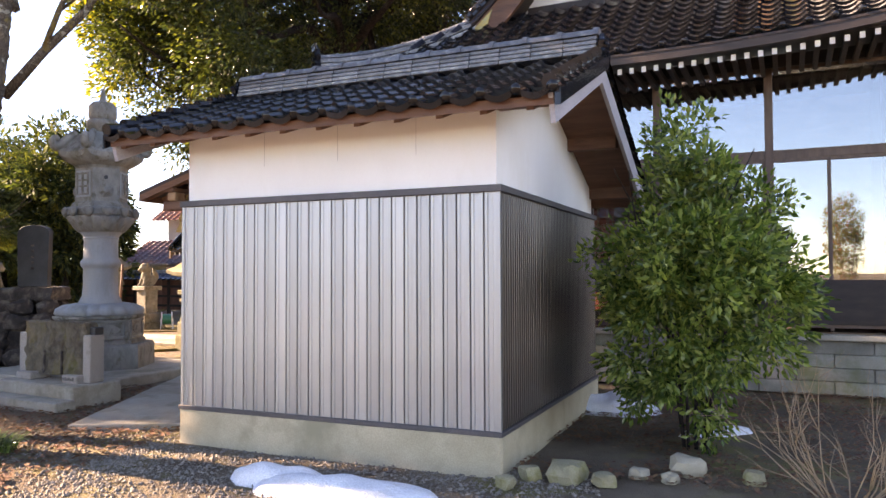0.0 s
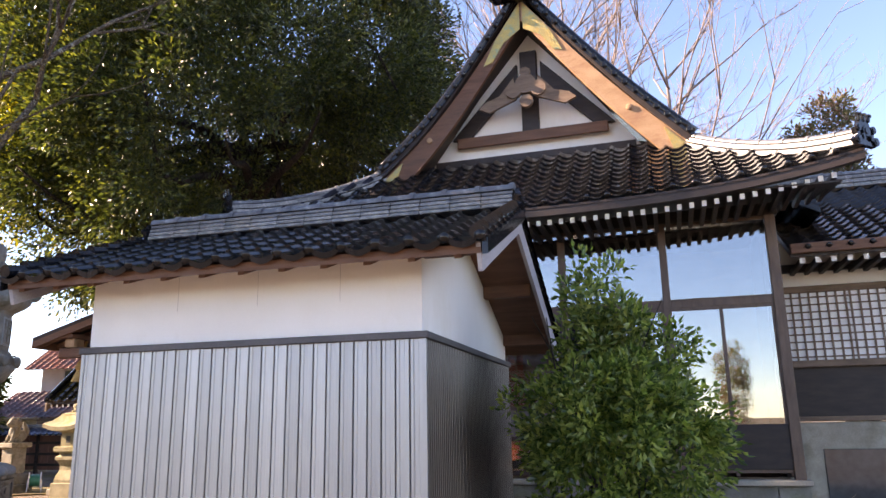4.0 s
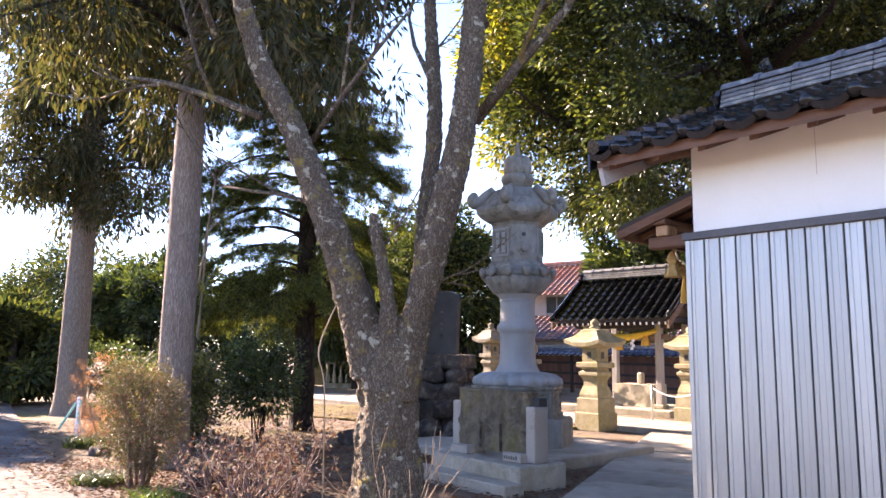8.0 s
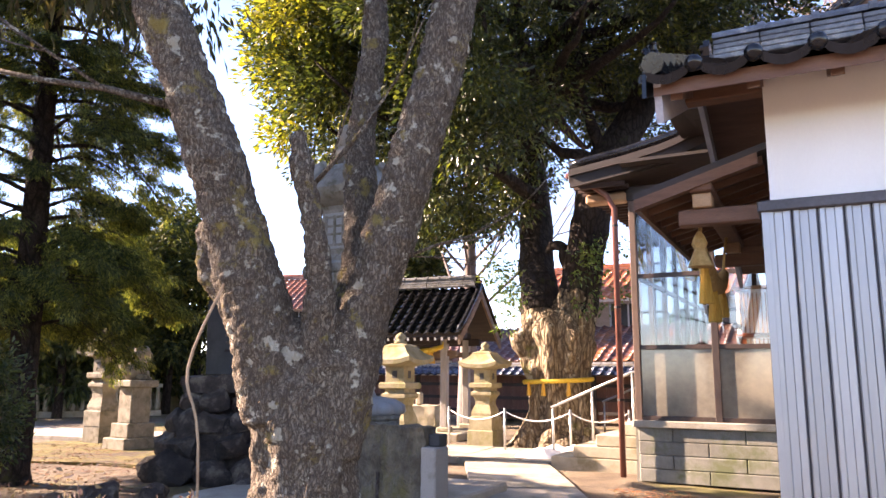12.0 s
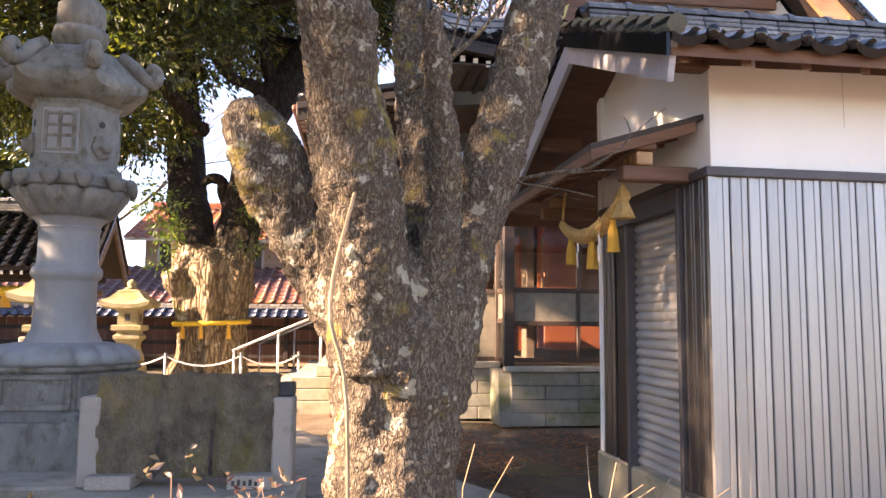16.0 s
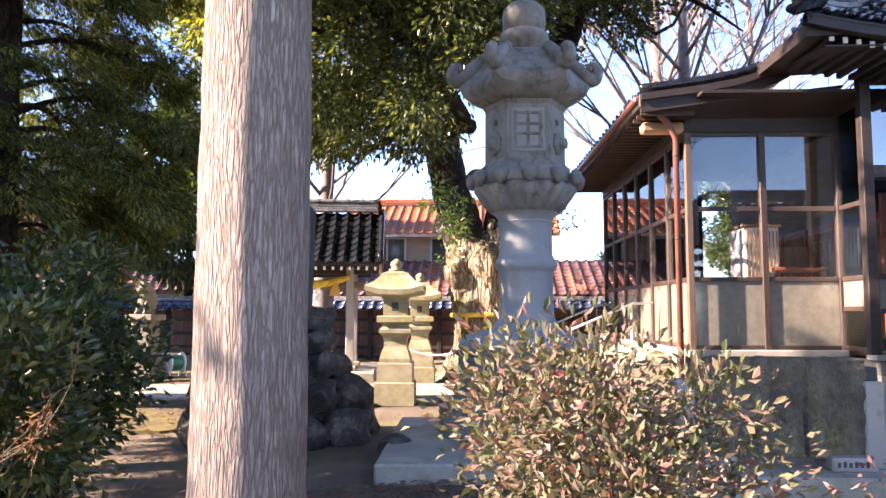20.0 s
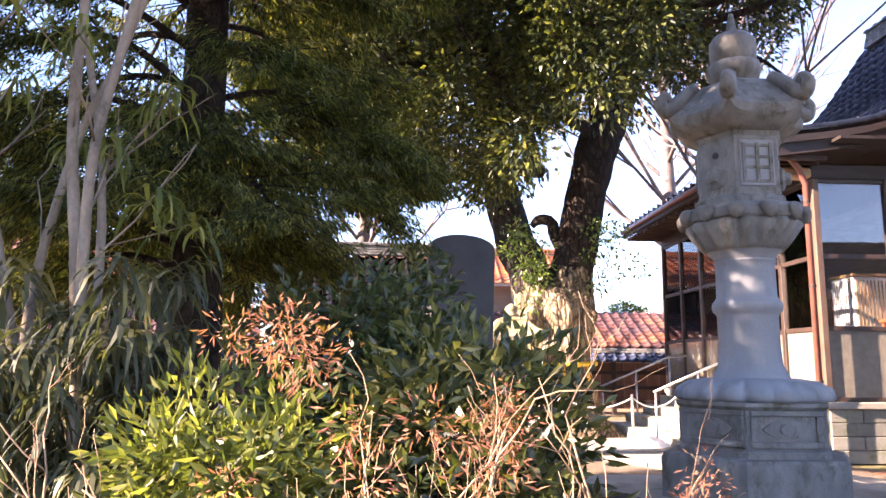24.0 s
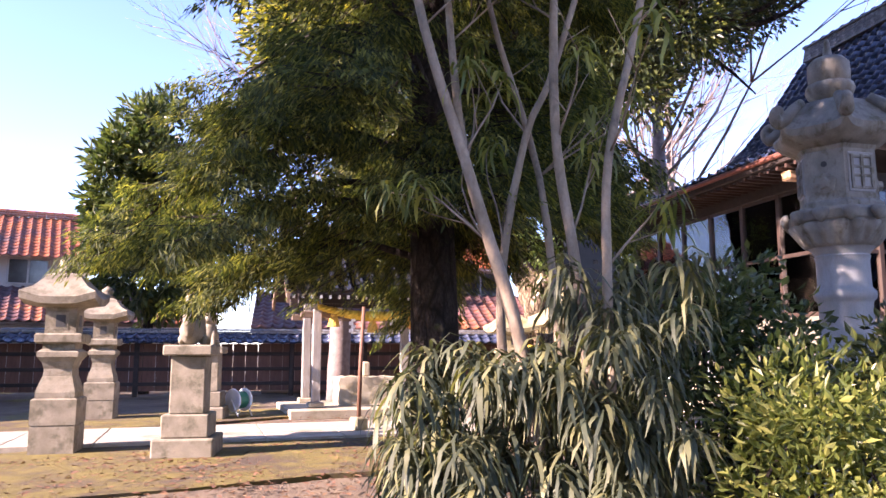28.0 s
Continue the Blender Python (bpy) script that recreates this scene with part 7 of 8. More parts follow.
    # outer west clumps only; the sun on that side is in their colour
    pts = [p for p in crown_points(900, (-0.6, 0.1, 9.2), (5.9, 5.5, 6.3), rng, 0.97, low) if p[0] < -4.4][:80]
    leaves("sunward_foliage", pts, M_LEAF_YELLOW, t, 110, 0.55, 0.16, 0.07, 0.1, (0, 0, 8), 13, label="leaves on the crown's sunny side, yellow-green put in for sunlight")
    pts = crown_points(16, (0.9, -0.3, 3.2), (0.8, 0.6, 0.9), rng, 0.2) + crown_points(14, (-1.1, -0.5, 3.0), (0.45, 0.4, 0.9), rng, 0.2)
    leaves("epicormic_sprays", pts, M_LEAF_BUSH, t, 40, 0.22, 0.10, 0.045, 0.2, None, 12)
    # the golden rope round the trunk
    r = thing("trunk_rope", "golden sacred rope tied round the great tree with tassels", "rope", pose(-2.2, 17.75, 1.22))
    bm = bmesh.new()
    for s in range(3):
        q = [Vector(((0.66 + 0.02 * math.cos(s * 2.1 + 30 * a)) * math.cos(a), (0.66 + 0.02 * math.cos(s * 2.1 + 30 * a)) * math.sin(a), 0.025 * math.sin(s * 2.1 + 30 * a) + 0.03 * math.cos(a))) for a in np.linspace(0, 2 * math.pi, 220)]
        tube(q, [0.025] * len(q), 5, bm=bm)
    part("rope", bm, M_ROPE_GOLD, r, smooth=True)
    for a in (-150, -120, -80):
        part("tassel", tassel(0.26, 0.045), M_TASSEL, r, m=pose(0.69 * math.cos(radians(a)), 0.69 * math.sin(radians(a)), -0.02))


def make_cedar(x, y, r, h, low, spread, seed, label, lean=0.0, sprays=760, trunk_label="straight trunk of fibrous grey-brown bark"):
    t = thing("cedar_tree", label, "tree", pose(x, y, 0), "cedars")
    part("trunk", limb([(0, 0, -0.1, r * 1.45), (0, 0, 0.15, r * 1.25), (0, 0, 0.6, r * 1.06), (lean * 0.3, 0, 2.0, r), (lean * 0.7, 0, 4.5, r * 0.86), (lean, 0, h * 0.7, r * 0.5), (lean, 0, h, 0.03)], 56, 14, 0.03, 5, flute=0.006, seed=seed), M_CEDAR, t, trunk_label, smooth=True)
    rng = random.Random(seed)
    bm, pts = bmesh.new(), []
    for k in range(46):
        z = low + 0.3 + (h - low - 0.8) * (k / 46) ** 1.1
        a = k * 2.4 + rng.uniform(-0.3, 0.3)
        L = spread * (1 - 0.75 * (z - low) / (h - low)) * rng.uniform(0.7, 1.1)
        e = (lean + L * math.cos(a), L * math.sin(a), z + rng.uniform(-0.7, 0.1))
        limb([(lean * 0.6, 0, z, 0.05), (lean + 0.5 * L * math.cos(a), 0.5 * L * math.sin(a), z + 0.15, 0.03), (*e, 0.01)], 5, 3, bm=bm)
        for s in range(max(int(sprays / 46), 3)):
            f = rng.uniform(0.25, 1.05)
            pts.append((lean + f * L * math.cos(a) + rng.uniform(-0.4, 0.4), f * L * math.sin(a) + rng.uniform(-0.4, 0.4), z - 0.45 * f + rng.uniform(-0.35, 0.3)))
    tagged(part("branchwork", bm, M_BARK_DARK, t, smooth=True), kind="stuff")
    leaves("crown", pts, M_LEAF_CEDAR, t, 95, 0.46, 0.16, 0.040, 1.1, None, seed, label="drooping brown-green cedar foliage")


def fans(name, origins, ways, material, parent, per=16, length=0.22, width=0.03, spread=0.9, droop=0.35, seed=1, label=""):
    """Flat feathery sprays: at each origin a fan of thin leaflets along its way, hanging at the tips."""
    g = np.random.default_rng(seed)
    o, d = np.repeat(np.asarray(origins, float), per, 0), np.repeat(np.asarray(ways, float), per, 0)
    n = len(o)
    d /= np.linalg.norm(d, axis=1, keepdims=True) + 1e-9
    up = np.tile([0.0, 0.0, 1.0], (n, 1)) + 0.35 * np.repeat(g.normal(size=(len(origins), 3)), per, 0)
    s = np.cross(d, up)
    s /= np.linalg.norm(s, axis=1, keepdims=True) + 1e-9
    a = g.uniform(-1, 1, (n, 1)) * spread
    L = length * (1.15 - 0.5 * np.abs(a) / spread) * g.uniform(0.7, 1.2, (n, 1))
    q = o + d * g.uniform(0, 2.2, (n, 1)) * length + s * g.normal(size=(n, 1)) * 0.045 + g.normal(size=(n, 3)) * 0.022
    w = d * np.cos(a) + s * np.sin(a)
    w[:, 2] -= droop * g.uniform(0.3, 1.3, n)
    w /= np.linalg.norm(w, axis=1, keepdims=True)
    t = np.cross(w, np.cross(s, d) + 0.3 * g.normal(size=(n, 3)))
    t /= np.linalg.norm(t, axis=1, keepdims=True) + 1e-9
    W = width * g.uniform(0.7, 1.3, (n, 1))
    tip = q + w * L - np.array([0, 0, 0.12]) * L
    v = np.stack([q, q + w * L * 0.55 + t * W * 0.5, tip, q + w * L * 0.55 - t * W * 0.5], 1)
    ob = new(name, np_mesh(name, v, np.arange(n * 4).reshape(-1, 4), material))
    ob.parent = parent
    return tagged(ob, label) if label else ob


def make_conifer():
    t = thing("conifer_tree", "tall dark cypress with tiers of drooping feathery boughs", "tree", pose(-9.55, 12.18, 0))
    part("trunk", limb([(0, 0, -0.1, 0.26), (0, 0, 0.2, 0.20), (0, 0, 1.5, 0.175), (-0.05, 0, 5, 0.13), (0, 0, 11, 0.02)], 22, 8, 0.1, 5, flute=0.03), M_BARK_DARK, t, smooth=True)
    rng = random.Random(21)
    bm, at, way = bmesh.new(), [], []
    for k in range(108):
        z = 1.75 + 8.8 * (k / 108) ** 1.15
        a = k * 2.4 + rng.uniform(-0.4, 0.4)
        L = (1.95 * (1 - ((z - 1.65) / 9.7) ** 1.7) + 0.25) * rng.uniform(0.7, 1.12) * (0.72 if math.cos(a + 0.5) > 0.1 else 1.0)
        if math.cos(a + 0.5) > 0.1 and z < 2.05:
            continue
        L *= 0.8 if z < 2.5 else 1.0
        c, e = math.cos(a), math.sin(a)
        sag = rng.uniform(0.08, 0.30) * L
        line = spline([(0, 0, z), (0.4 * L * c, 0.4 * L * e, z + 0.10 * L), (0.75 * L * c, 0.75 * L * e, z + 0.06 * L - sag * 0.4), (L * c, L * e, z - sag)], 5)
        tube([tuple(p) for p in line], [0.036 * (1 - 0.85 * i / (len(line) - 1)) * (0.5 + L / 4) for i in range(len(line))], 5, bm=bm)
        for i, p in enumerate(line[3:]):
            f = (i + 3) / (len(line) - 1)
            for side in (-1, 1):
                if rng.random() < 0.06 or (z > 3.0 and noise.noise(p[:3] * 0.9) < -0.17):
                    continue
                r = (0.30 + 0.55 * (1.05 - f)) * rng.uniform(0.6, 1.1)
                b = a + side * rng.uniform(0.5, 1.1)
                dx, dy, dz = math.cos(b), math.sin(b), rng.uniform(-0.65, 0.1)
                q = (p[0] + r * dx, p[1] + r * dy, p[2] + r * dz)
                tube([tuple(p), q], [0.008, 0.003], 3, bm=bm)
                for u in (0.2, 0.45, 0.65, 0.85, 1.05):
                    at.append((p[0] + u * r * dx + rng.uniform(-0.06, 0.06), p[1] + u * r * dy + rng.uniform(-0.06, 0.06), p[2] + u * r * dz + rng.uniform(-0.05, 0.03)))
                    w = b + rng.uniform(-0.8, 0.8)
                    way.append((math.cos(w), math.sin(w), rng.uniform(-1.0, 0.1)))
    tagged(part("branchwork", bm, M_BARK_DARK, t, smooth=True), kind="stuff")
    fans("crown", at, way, M_LEAF_CYPRESS, t, 60, 0.068, 0.0115, 1.3, 0.55, 22, "dark green feathery cypress sprays, yellow-green at lit tips")


make_forked_tree()
make_sacred_tree()
make_cedar(-8.17, 7.76, 0.185, 15, 4.5, 2.7, 31, "tall cedar with grey fibrous trunk beside the drive")
make_cedar(-14.9, 11.7, 0.26, 15, 4.2, 2.3, 32, "tall cedar with thick brown trunk at the drive's edge")
make_conifer()


# ---------------------------------------------------------------- shrubs and small plants
def stems(bm, n, base_r, height, spread, rng, r=0.012, wob=0.12):
    """Upright stems from one foot; gives back points along them."""
    out = []
    for k in range(n):
        a = rng.uniform(0, 2 * math.pi)
        x, y = base_r * math.cos(a) * rng.random(), base_r * math.sin(a) * rng.random()
        ex, ey = spread * math.cos(a) * rng.uniform(0.3, 1), spread * math.sin(a) * rng.uniform(0.3, 1)
        h = height * rng.uniform(0.65, 1.05)
        p = [(x, y, -0.05, r), (x + ex * 0.25 + rng.uniform(-wob, wob) * 0.3, y + ey * 0.25 + rng.uniform(-wob, wob) * 0.3, h * 0.4, r * 0.85),
             (x + ex * 0.6 + rng.uniform(-wob, wob), y + ey * 0.6 + rng.uniform(-wob, wob), h * 0.75, r * 0.65), (x + ex, y + ey, h, r * 0.3)]
        limb(p, 6, 4, bm=bm)
        q = spline(p, 5)
        out += [tuple(v[:3]) for v in q[len(q) // 3:]]
    return out


def make_shrub(name, label, x, y, h, r, leaf, seed, length=0.08, width=0.035, per=26, clumps=120, bark=None, nstems=9, low=0.25, droop=0.2, spread=0.14, shape=None, lump=0.24):
    s = thing(name, label, "shrub", pose(x, y, 0))
    rng = random.Random(seed)
    bm = bmesh.new()
    stems(bm, nstems, 0.12, h * 0.85, r * 0.7, rng, 0.014)
    tagged(part("stem_mass", bm, bark or M_BARK_DARK, s, smooth=True), kind="stuff")
    pts = []
    while len(pts) < clumps:
        p = Vector((rng.uniform(-1, 1), rng.uniform(-1, 1), rng.uniform(0, 1)))
        k = shape(p.z) if shape else math.sqrt(max(0.0, 1 - (2 * p.z - 1) ** 2)) ** 0.7
        d = math.hypot(p.x, p.y)
        if d > k or d < 0.35 * k * rng.random():
            continue
        q = Vector((p.x * r, p.y * r, h * (low + (1 - low) * p.z)))
        f = 3 if lump < 0.3 else 2.2
        q += lump * r * Vector((noise.noise(q * f + Vector((seed, 0, 0))), noise.noise(q * f + Vector((0, seed, 0))), noise.noise(q * f)))
        pts.append(tuple(q))
    leaves("foliage", pts, leaf, s, per, spread, length, width, droop, (0, 0, h * 0.4), seed)
    return s


def make_strap_plant():
    """The tall many-stemmed shrub with long hanging leaves in tufts."""
    s = thing("oleander_shrub", "tall many-stemmed shrub with long drooping strap leaves", "shrub", pose(-10.4, 10.05, 0))
    rng = random.Random(14)
    tufts = []
    across, along = Vector((0.79, -0.6, 0)), Vector((0.6, 0.79, 0))
    for depth, r, line in ((-0.10, 0.036, ((0, -0.12), (0.6, -0.17), (1.2, -0.26), (1.6, -0.38), (2.0, -0.50), (2.6, -0.68), (3.4, -0.85), (4.3, -1.1))), (0.05, 0.030, ((0, -0.10), (0.9, -0.18), (1.5, -0.34), (2.0, -0.48), (2.6, -0.55), (3.6, -0.62), (4.6, -0.75))),
                           (0.22, 0.028, ((0, -0.20), (1.0, -0.30), (1.55, -0.30), (2.2, -0.17), (2.5, -0.04), (3.2, 0.18), (4.0, 0.40))), (0.02, 0.034, ((0, 0.10), (0.7, 0.08), (1.2, 0.05), (1.65, 0.0), (2.1, -0.06), (2.7, -0.06), (3.6, -0.02), (4.7, 0.05))),
                           (-0.12, 0.028, ((0, 0.14), (0.8, 0.14), (1.5, 0.13), (2.0, 0.15), (2.6, 0.29), (3.3, 0.42), (4.2, 0.60))), (0.30, 0.026, ((0, 0.05), (1.0, -0.02), (2.0, -0.10), (3.0, -0.35), (4.2, -0.45)))):
        p = [(*(across * o + along * depth * (0.5 + 0.25 * z)).xy, z - (0.05 if z == 0 else 0), r * (1 - 0.15 * z)) for z, o in line]
        stem = part("stem", limb(p, 9, 4, 0.10, 9), M_BARK_PALE, s, smooth=True)
        tips = []
        for z in (1.45, 1.9, 2.3, 2.75, 3.2, 3.7):
            c = next((q for q in p if q[2] >= z), None)
            if c:
                bm = bmesh.new()
                twig_fan(bm, (c[0], c[1], c[2]), (rng.uniform(-1, 1), rng.uniform(-1, 1), 0.9), 0.42, 0.007, 1, rng, tips, 4, 0.0, 0.7)
                tagged(part("twig_fork", bm, M_BARK_PALE, stem, smooth=True), kind="stuff")
        tufts += [t for t in tips if rng.random() < 0.32]
    for k in range(150):
        o = rng.uniform(-0.80, 0.46)
        q = across * o + along * rng.uniform(-0.4, 0.4)
        tufts.append((q.x, q.y, rng.uniform(0.30, 1.15 if o < -0.08 else 1.5)))
    g = np.random.default_rng(15)
    v, f = [], []
    for c in tufts:
        low = c[2] < 1.5
        for k in range(36 if low else 20):
            a, L = g.uniform(0, 2 * math.pi), g.uniform(0.14, 0.29) * (1.0 if low else 0.8)
            w = g.uniform(0.006, 0.012)
            up = g.uniform(-0.9, 0.9)
            o = np.array(c) + g.normal(size=3) * 0.03
            d = np.array([math.cos(a), math.sin(a), up])
            d /= np.linalg.norm(d)
            side = np.array([-math.sin(a), math.cos(a), 0.0])
            pts, q = [], o.copy()
            for i in range(5):
                pts.append(q.copy())
                q = q + d * L / 4
                d = d + np.array([0.25 * g.normal(), 0.25 * g.normal(), -0.8])
                d /= np.linalg.norm(d)
            n0 = len(v)
            for i, p in enumerate(pts):
                k2 = (0.35, 0.9, 1.0, 0.75, 0.08)[i]
                v += [p - side * w * k2, p + side * w * k2]
            f += [(n0 + 2 * i, n0 + 2 * i + 1, n0 + 2 * i + 3, n0 + 2 * i + 2) for i in range(4)]
    v, f = np.array(v), np.array(f)
    # leaves above 1.6 m take the lighter colour, as if sun fell there
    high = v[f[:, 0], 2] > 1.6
    for nm, pick, mt, lab in (("foliage", ~high, M_LEAF_STRAP, "long drooping grey-green strap leaves"), ("lit_foliage", high, M_LEAF_STRAP_LIT, "yellow-green strap leaves in hanging tufts, painted as if sunlit")):
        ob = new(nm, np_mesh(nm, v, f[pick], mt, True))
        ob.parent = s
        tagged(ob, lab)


def make_twiggy(name, label, x, y, h, r, seed, n=16, leaf=None, clumps=40, per=14, bark=None, length=0.05, width=0.02, spread=0.10, thick=0.010, depth=2, wob=0.25, seg=0.62, heads=()):
    s = thing(name, label, "shrub", pose(x, y, 0))
    rng = random.Random(seed)
    bm, tips = bmesh.new(), []
    for k in range(n):
        a = rng.uniform(0, 2 * math.pi)
        twig_fan(bm, (0.1 * math.cos(a), 0.1 * math.sin(a), -0.04), (r * math.cos(a) * 0.9, r * math.sin(a) * 0.9, h * rng.uniform(0.6, 1.1)), h * seg, thick, depth, rng, tips, 5, 0.0, 0.75, wob)
    tagged(part("twig_mass", bm, bark or M_TWIG, s, smooth=True), kind="stuff")
    if leaf:
        rng.shuffle(tips)
        tips = tips[:clumps] + [(a + rng.gauss(0, 0.07), b + rng.gauss(0, 0.07), c + rng.gauss(0, 0.03)) for a, b, c in heads for i in range(6)]
        leaves("foliage", tips, leaf, s, per, spread, length, width, 0.2, None, seed)
    return s


def make_tuft(x, y, r, h, seed, mt, label="tuft of dark evergreen mondo grass"):
    s = thing("grass_tuft", label, "grass", pose(x, y, 0), "grass tufts")
    g = np.random.default_rng(seed)
    v, f = [], []
    for k in range(int(900 * r)):
        a, d = g.uniform(0, 2 * math.pi), r * math.sqrt(g.random()) * 0.8
        o = np.array([d * math.cos(a), d * math.sin(a), -0.03])
        b = g.uniform(0, 2 * math.pi)
        L = h * g.uniform(0.7, 1.3)
        dr = np.array([math.cos(b) * 0.5, math.sin(b) * 0.5, 1.0])
        side = np.array([-math.sin(b), math.cos(b), 0]) * 0.006
        n0 = len(v)
        q = o
        for i, w in enumerate((1, 1, 0.7, 0.1)):
            v += [q - side * w, q + side * w]
            q = q + dr / np.linalg.norm(dr) * L / 3
            dr = dr + np.array([math.cos(b) * 0.35, math.sin(b) * 0.35, -0.55])
        f += [(n0 + 2 * i, n0 + 2 * i + 1, n0 + 2 * i + 3, n0 + 2 * i + 2) for i in range(3)]
    ob = tagged(new("blade_mass", np_mesh("blade_mass", v, f, mt, True)), kind="stuff")
    ob.parent = s


def make_bare_tree(x, y, h, r, seed, label, spread=0.55):
    t = thing("bare_tree", label, "tree", pose(x, y, 0), "leafless trees behind the hall")
    rng = random.Random(seed)
    part("trunk", limb([(0, 0, -0.2, r * 1.3), (0.05, 0, h * 0.25, r), (0.1, 0.1, h * 0.55, r * 0.6), (0, 0.1, h, r * 0.08)], 12, 6, 0.1, 3), M_ZELKOVA, t, smooth=True)
    bm, tips = bmesh.new(), []
    for k in range(22):
        z = h * (0.28 + 0.66 * k / 22)
        a = k * 2.4
        twig_fan(bm, (0.07, 0.07, z), (math.cos(a), math.sin(a), 0.9), h * 0.30 * (1.15 - 0.6 * k / 22), r * 0.22, 4, rng, tips, 5, 0.0, spread)
    tagged(part("branchwork", bm, M_ZELKOVA, t, smooth=True), kind="stuff")


def make_round_tree(x, y, h, r, seed, leaf, label, low=0.25, per=60, clumps=260, length=0.12, width=0.05, name="evergreen_tree"):
    t = thing(name, label, "tree", pose(x, y, 0), "evergreens round the grounds")
    rng = random.Random(seed)
    part("trunk", limb([(0, 0, -0.2, 0.16), (0.03, 0, h * 0.3, 0.12), (0, 0.05, h * 0.8, 0.04)], 10, 5, 0.1, 3), M_BARK_DARK, t, smooth=True)
    pts = crown_points(clumps, (0, 0, h * (1 + low) / 2), (r, r, h * (1 - low) / 2), rng, 0.7)
    leaves("crown", pts, leaf, t, per, r * 0.2, length, width, 0.3, (0, 0, h * 0.5), seed)


def snow(x, y, rx, ry, h, seed, turn=0):
    bm = bmesh.new()
    n, m = 26, 9
    rings = []
    for j in range(m):
        t = j / (m - 1)
        ring = []
        for i in range(n):
            a = 2 * math.pi * i / n
            k = 1 + 0.28 * noise.noise(Vector((math.cos(a) * 1.6, math.sin(a) * 1.6, seed))) + 0.12 * noise.noise(Vector((math.cos(a) * 5, math.sin(a) * 5, seed)))
            p = Vector((rx * k * (1 - t) * math.cos(a), ry * k * (1 - t) * math.sin(a), 0))
            p.z = h * (1 - (1 - t) ** 2.6) * (1 + 0.5 * noise.noise(Vector((p.x * 4, p.y * 4, seed)))) - (0.04 if j == 0 else 0)
            ring.append(bm.verts.new(p))
        rings.append(ring)
    for lo, hi in zip(rings, rings[1:]):
        for i in range(n):
            bm.faces.new((lo[i], lo[(i + 1) % n], hi[(i + 1) % n], hi[i]))
    bmesh.ops.remove_doubles(bm, verts=rings[-1], dist=0.001)
    bm.normal_update()
    ob = part("snow_patch", bm, M_SNOW, None, smooth=True, m=pose(x, y, 0, 0, 0, turn))
    tagged(ob, "melting patch of old white snow on the ground", "snow", "snow patches")


def stone(x, y, r, seed, mt, label, z=0.0, squash=0.7):
    ob = part("stone", rock(r, seed, squash), mt, None, angle=0.6, m=pose(x, y, z + r * squash * 0.35, 0, 0, seed * 40))
    tagged(ob, label, "stone", "loose stones")


def litter(name, n, area, mt, seed, size=0.05, label="", flat=0.35, kind="stuff", z=0.0, w=0.6, mask=0.0):
    """Loose small things strewn over the ground inside a four-cornered stretch."""
    g = np.random.default_rng(seed)
    A = [np.array(p, float) for p in area]
    s, t = g.random((n, 1)), g.random((n, 1))
    p = (A[0] * (1 - s) + A[1] * s) * (1 - t) + (A[3] * (1 - s) + A[2] * s) * t
    keep = np.array([noise.noise(Vector((q[0] * 0.9, q[1] * 0.9, seed))) > mask - g.random() * 0.35 for q in p])
    p = p[keep]
    n = len(p)
    zz = np.array([max(ground_height(*q), z) for q in p]) + 0.012
    o = np.column_stack([p, zz])
    a, tl = g.uniform(0, 2 * math.pi, n), g.normal(size=n) * flat
    d = np.column_stack([np.cos(a), np.sin(a), np.sin(tl) * 0.5])
    sd = np.column_stack([-np.sin(a), np.cos(a), g.normal(size=n) * flat * 0.5])
    L = size * g.uniform(0.5, 1.4, (n, 1))
    v = np.stack([o - d * L * 0.5, o + sd * L * w * 0.5 + np.array([0, 0, 0.006]), o + d * L * 0.5, o - sd * L * w * 0.5 + np.array([0, 0, 0.004])], 1)
    ob = new(name, np_mesh(name, v, np.arange(n * 4).reshape(-1, 4), mt))
    tagged(ob, label, "leaf litter", kind=kind)


def gravel(n, area, seed, label, mt):
    g = np.random.default_rng(seed)
    A = [np.array(p, float) for p in area]
    s, t = g.random((n, 1)), g.random((n, 1))
    p = (A[0] * (1 - s) + A[1] * s) * (1 - t) + (A[3] * (1 - s) + A[2] * s) * t
    r = 0.006 + 0.016 * g.random((n, 1)) ** 2
    z = np.array([ground_height(*q) for q in p])[:, None]
    base = np.array([(1, 0, 0), (0, 1, 0), (-1, 0, 0), (0, -1, 0), (0, 0, 0.7), (0, 0, -0.6)])
    o = np.column_stack([p, z + r * 0.3])
    jit = 1 + 0.35 * g.normal(size=(n, 6, 1))
    v = o[:, None] + base[None] * r[:, None] * jit
    f = np.array([(0, 1, 4), (1, 2, 4), (2, 3, 4), (3, 0, 4)])
    f = (f[None] + 6 * np.arange(n)[:, None, None]).reshape(-1, 3)
    ob = new("gravel", np_mesh("gravel", v, f, mt))
    tagged(ob, label, "gravel", kind="stuff")


# shrub between storehouse and hall: wide in the middle, narrow foot
make_shrub("evergreen_shrub", "glossy evergreen shrub beside the storehouse wall", 2.28, 6.25, 2.95, 0.88, M_LEAF_SHRUB, 51, 0.075, 0.038, 46, 460, nstems=8, low=0.04, droop=0.1, spread=0.14, lump=0.40,
           shape=lambda z: 0.30 + 0.72 * math.sin(math.pi * min(max((z - 0.05) / 0.78, 0), 1)) ** 1.1 if z < 0.85 else 0.42 - 1.4 * (z - 0.85))
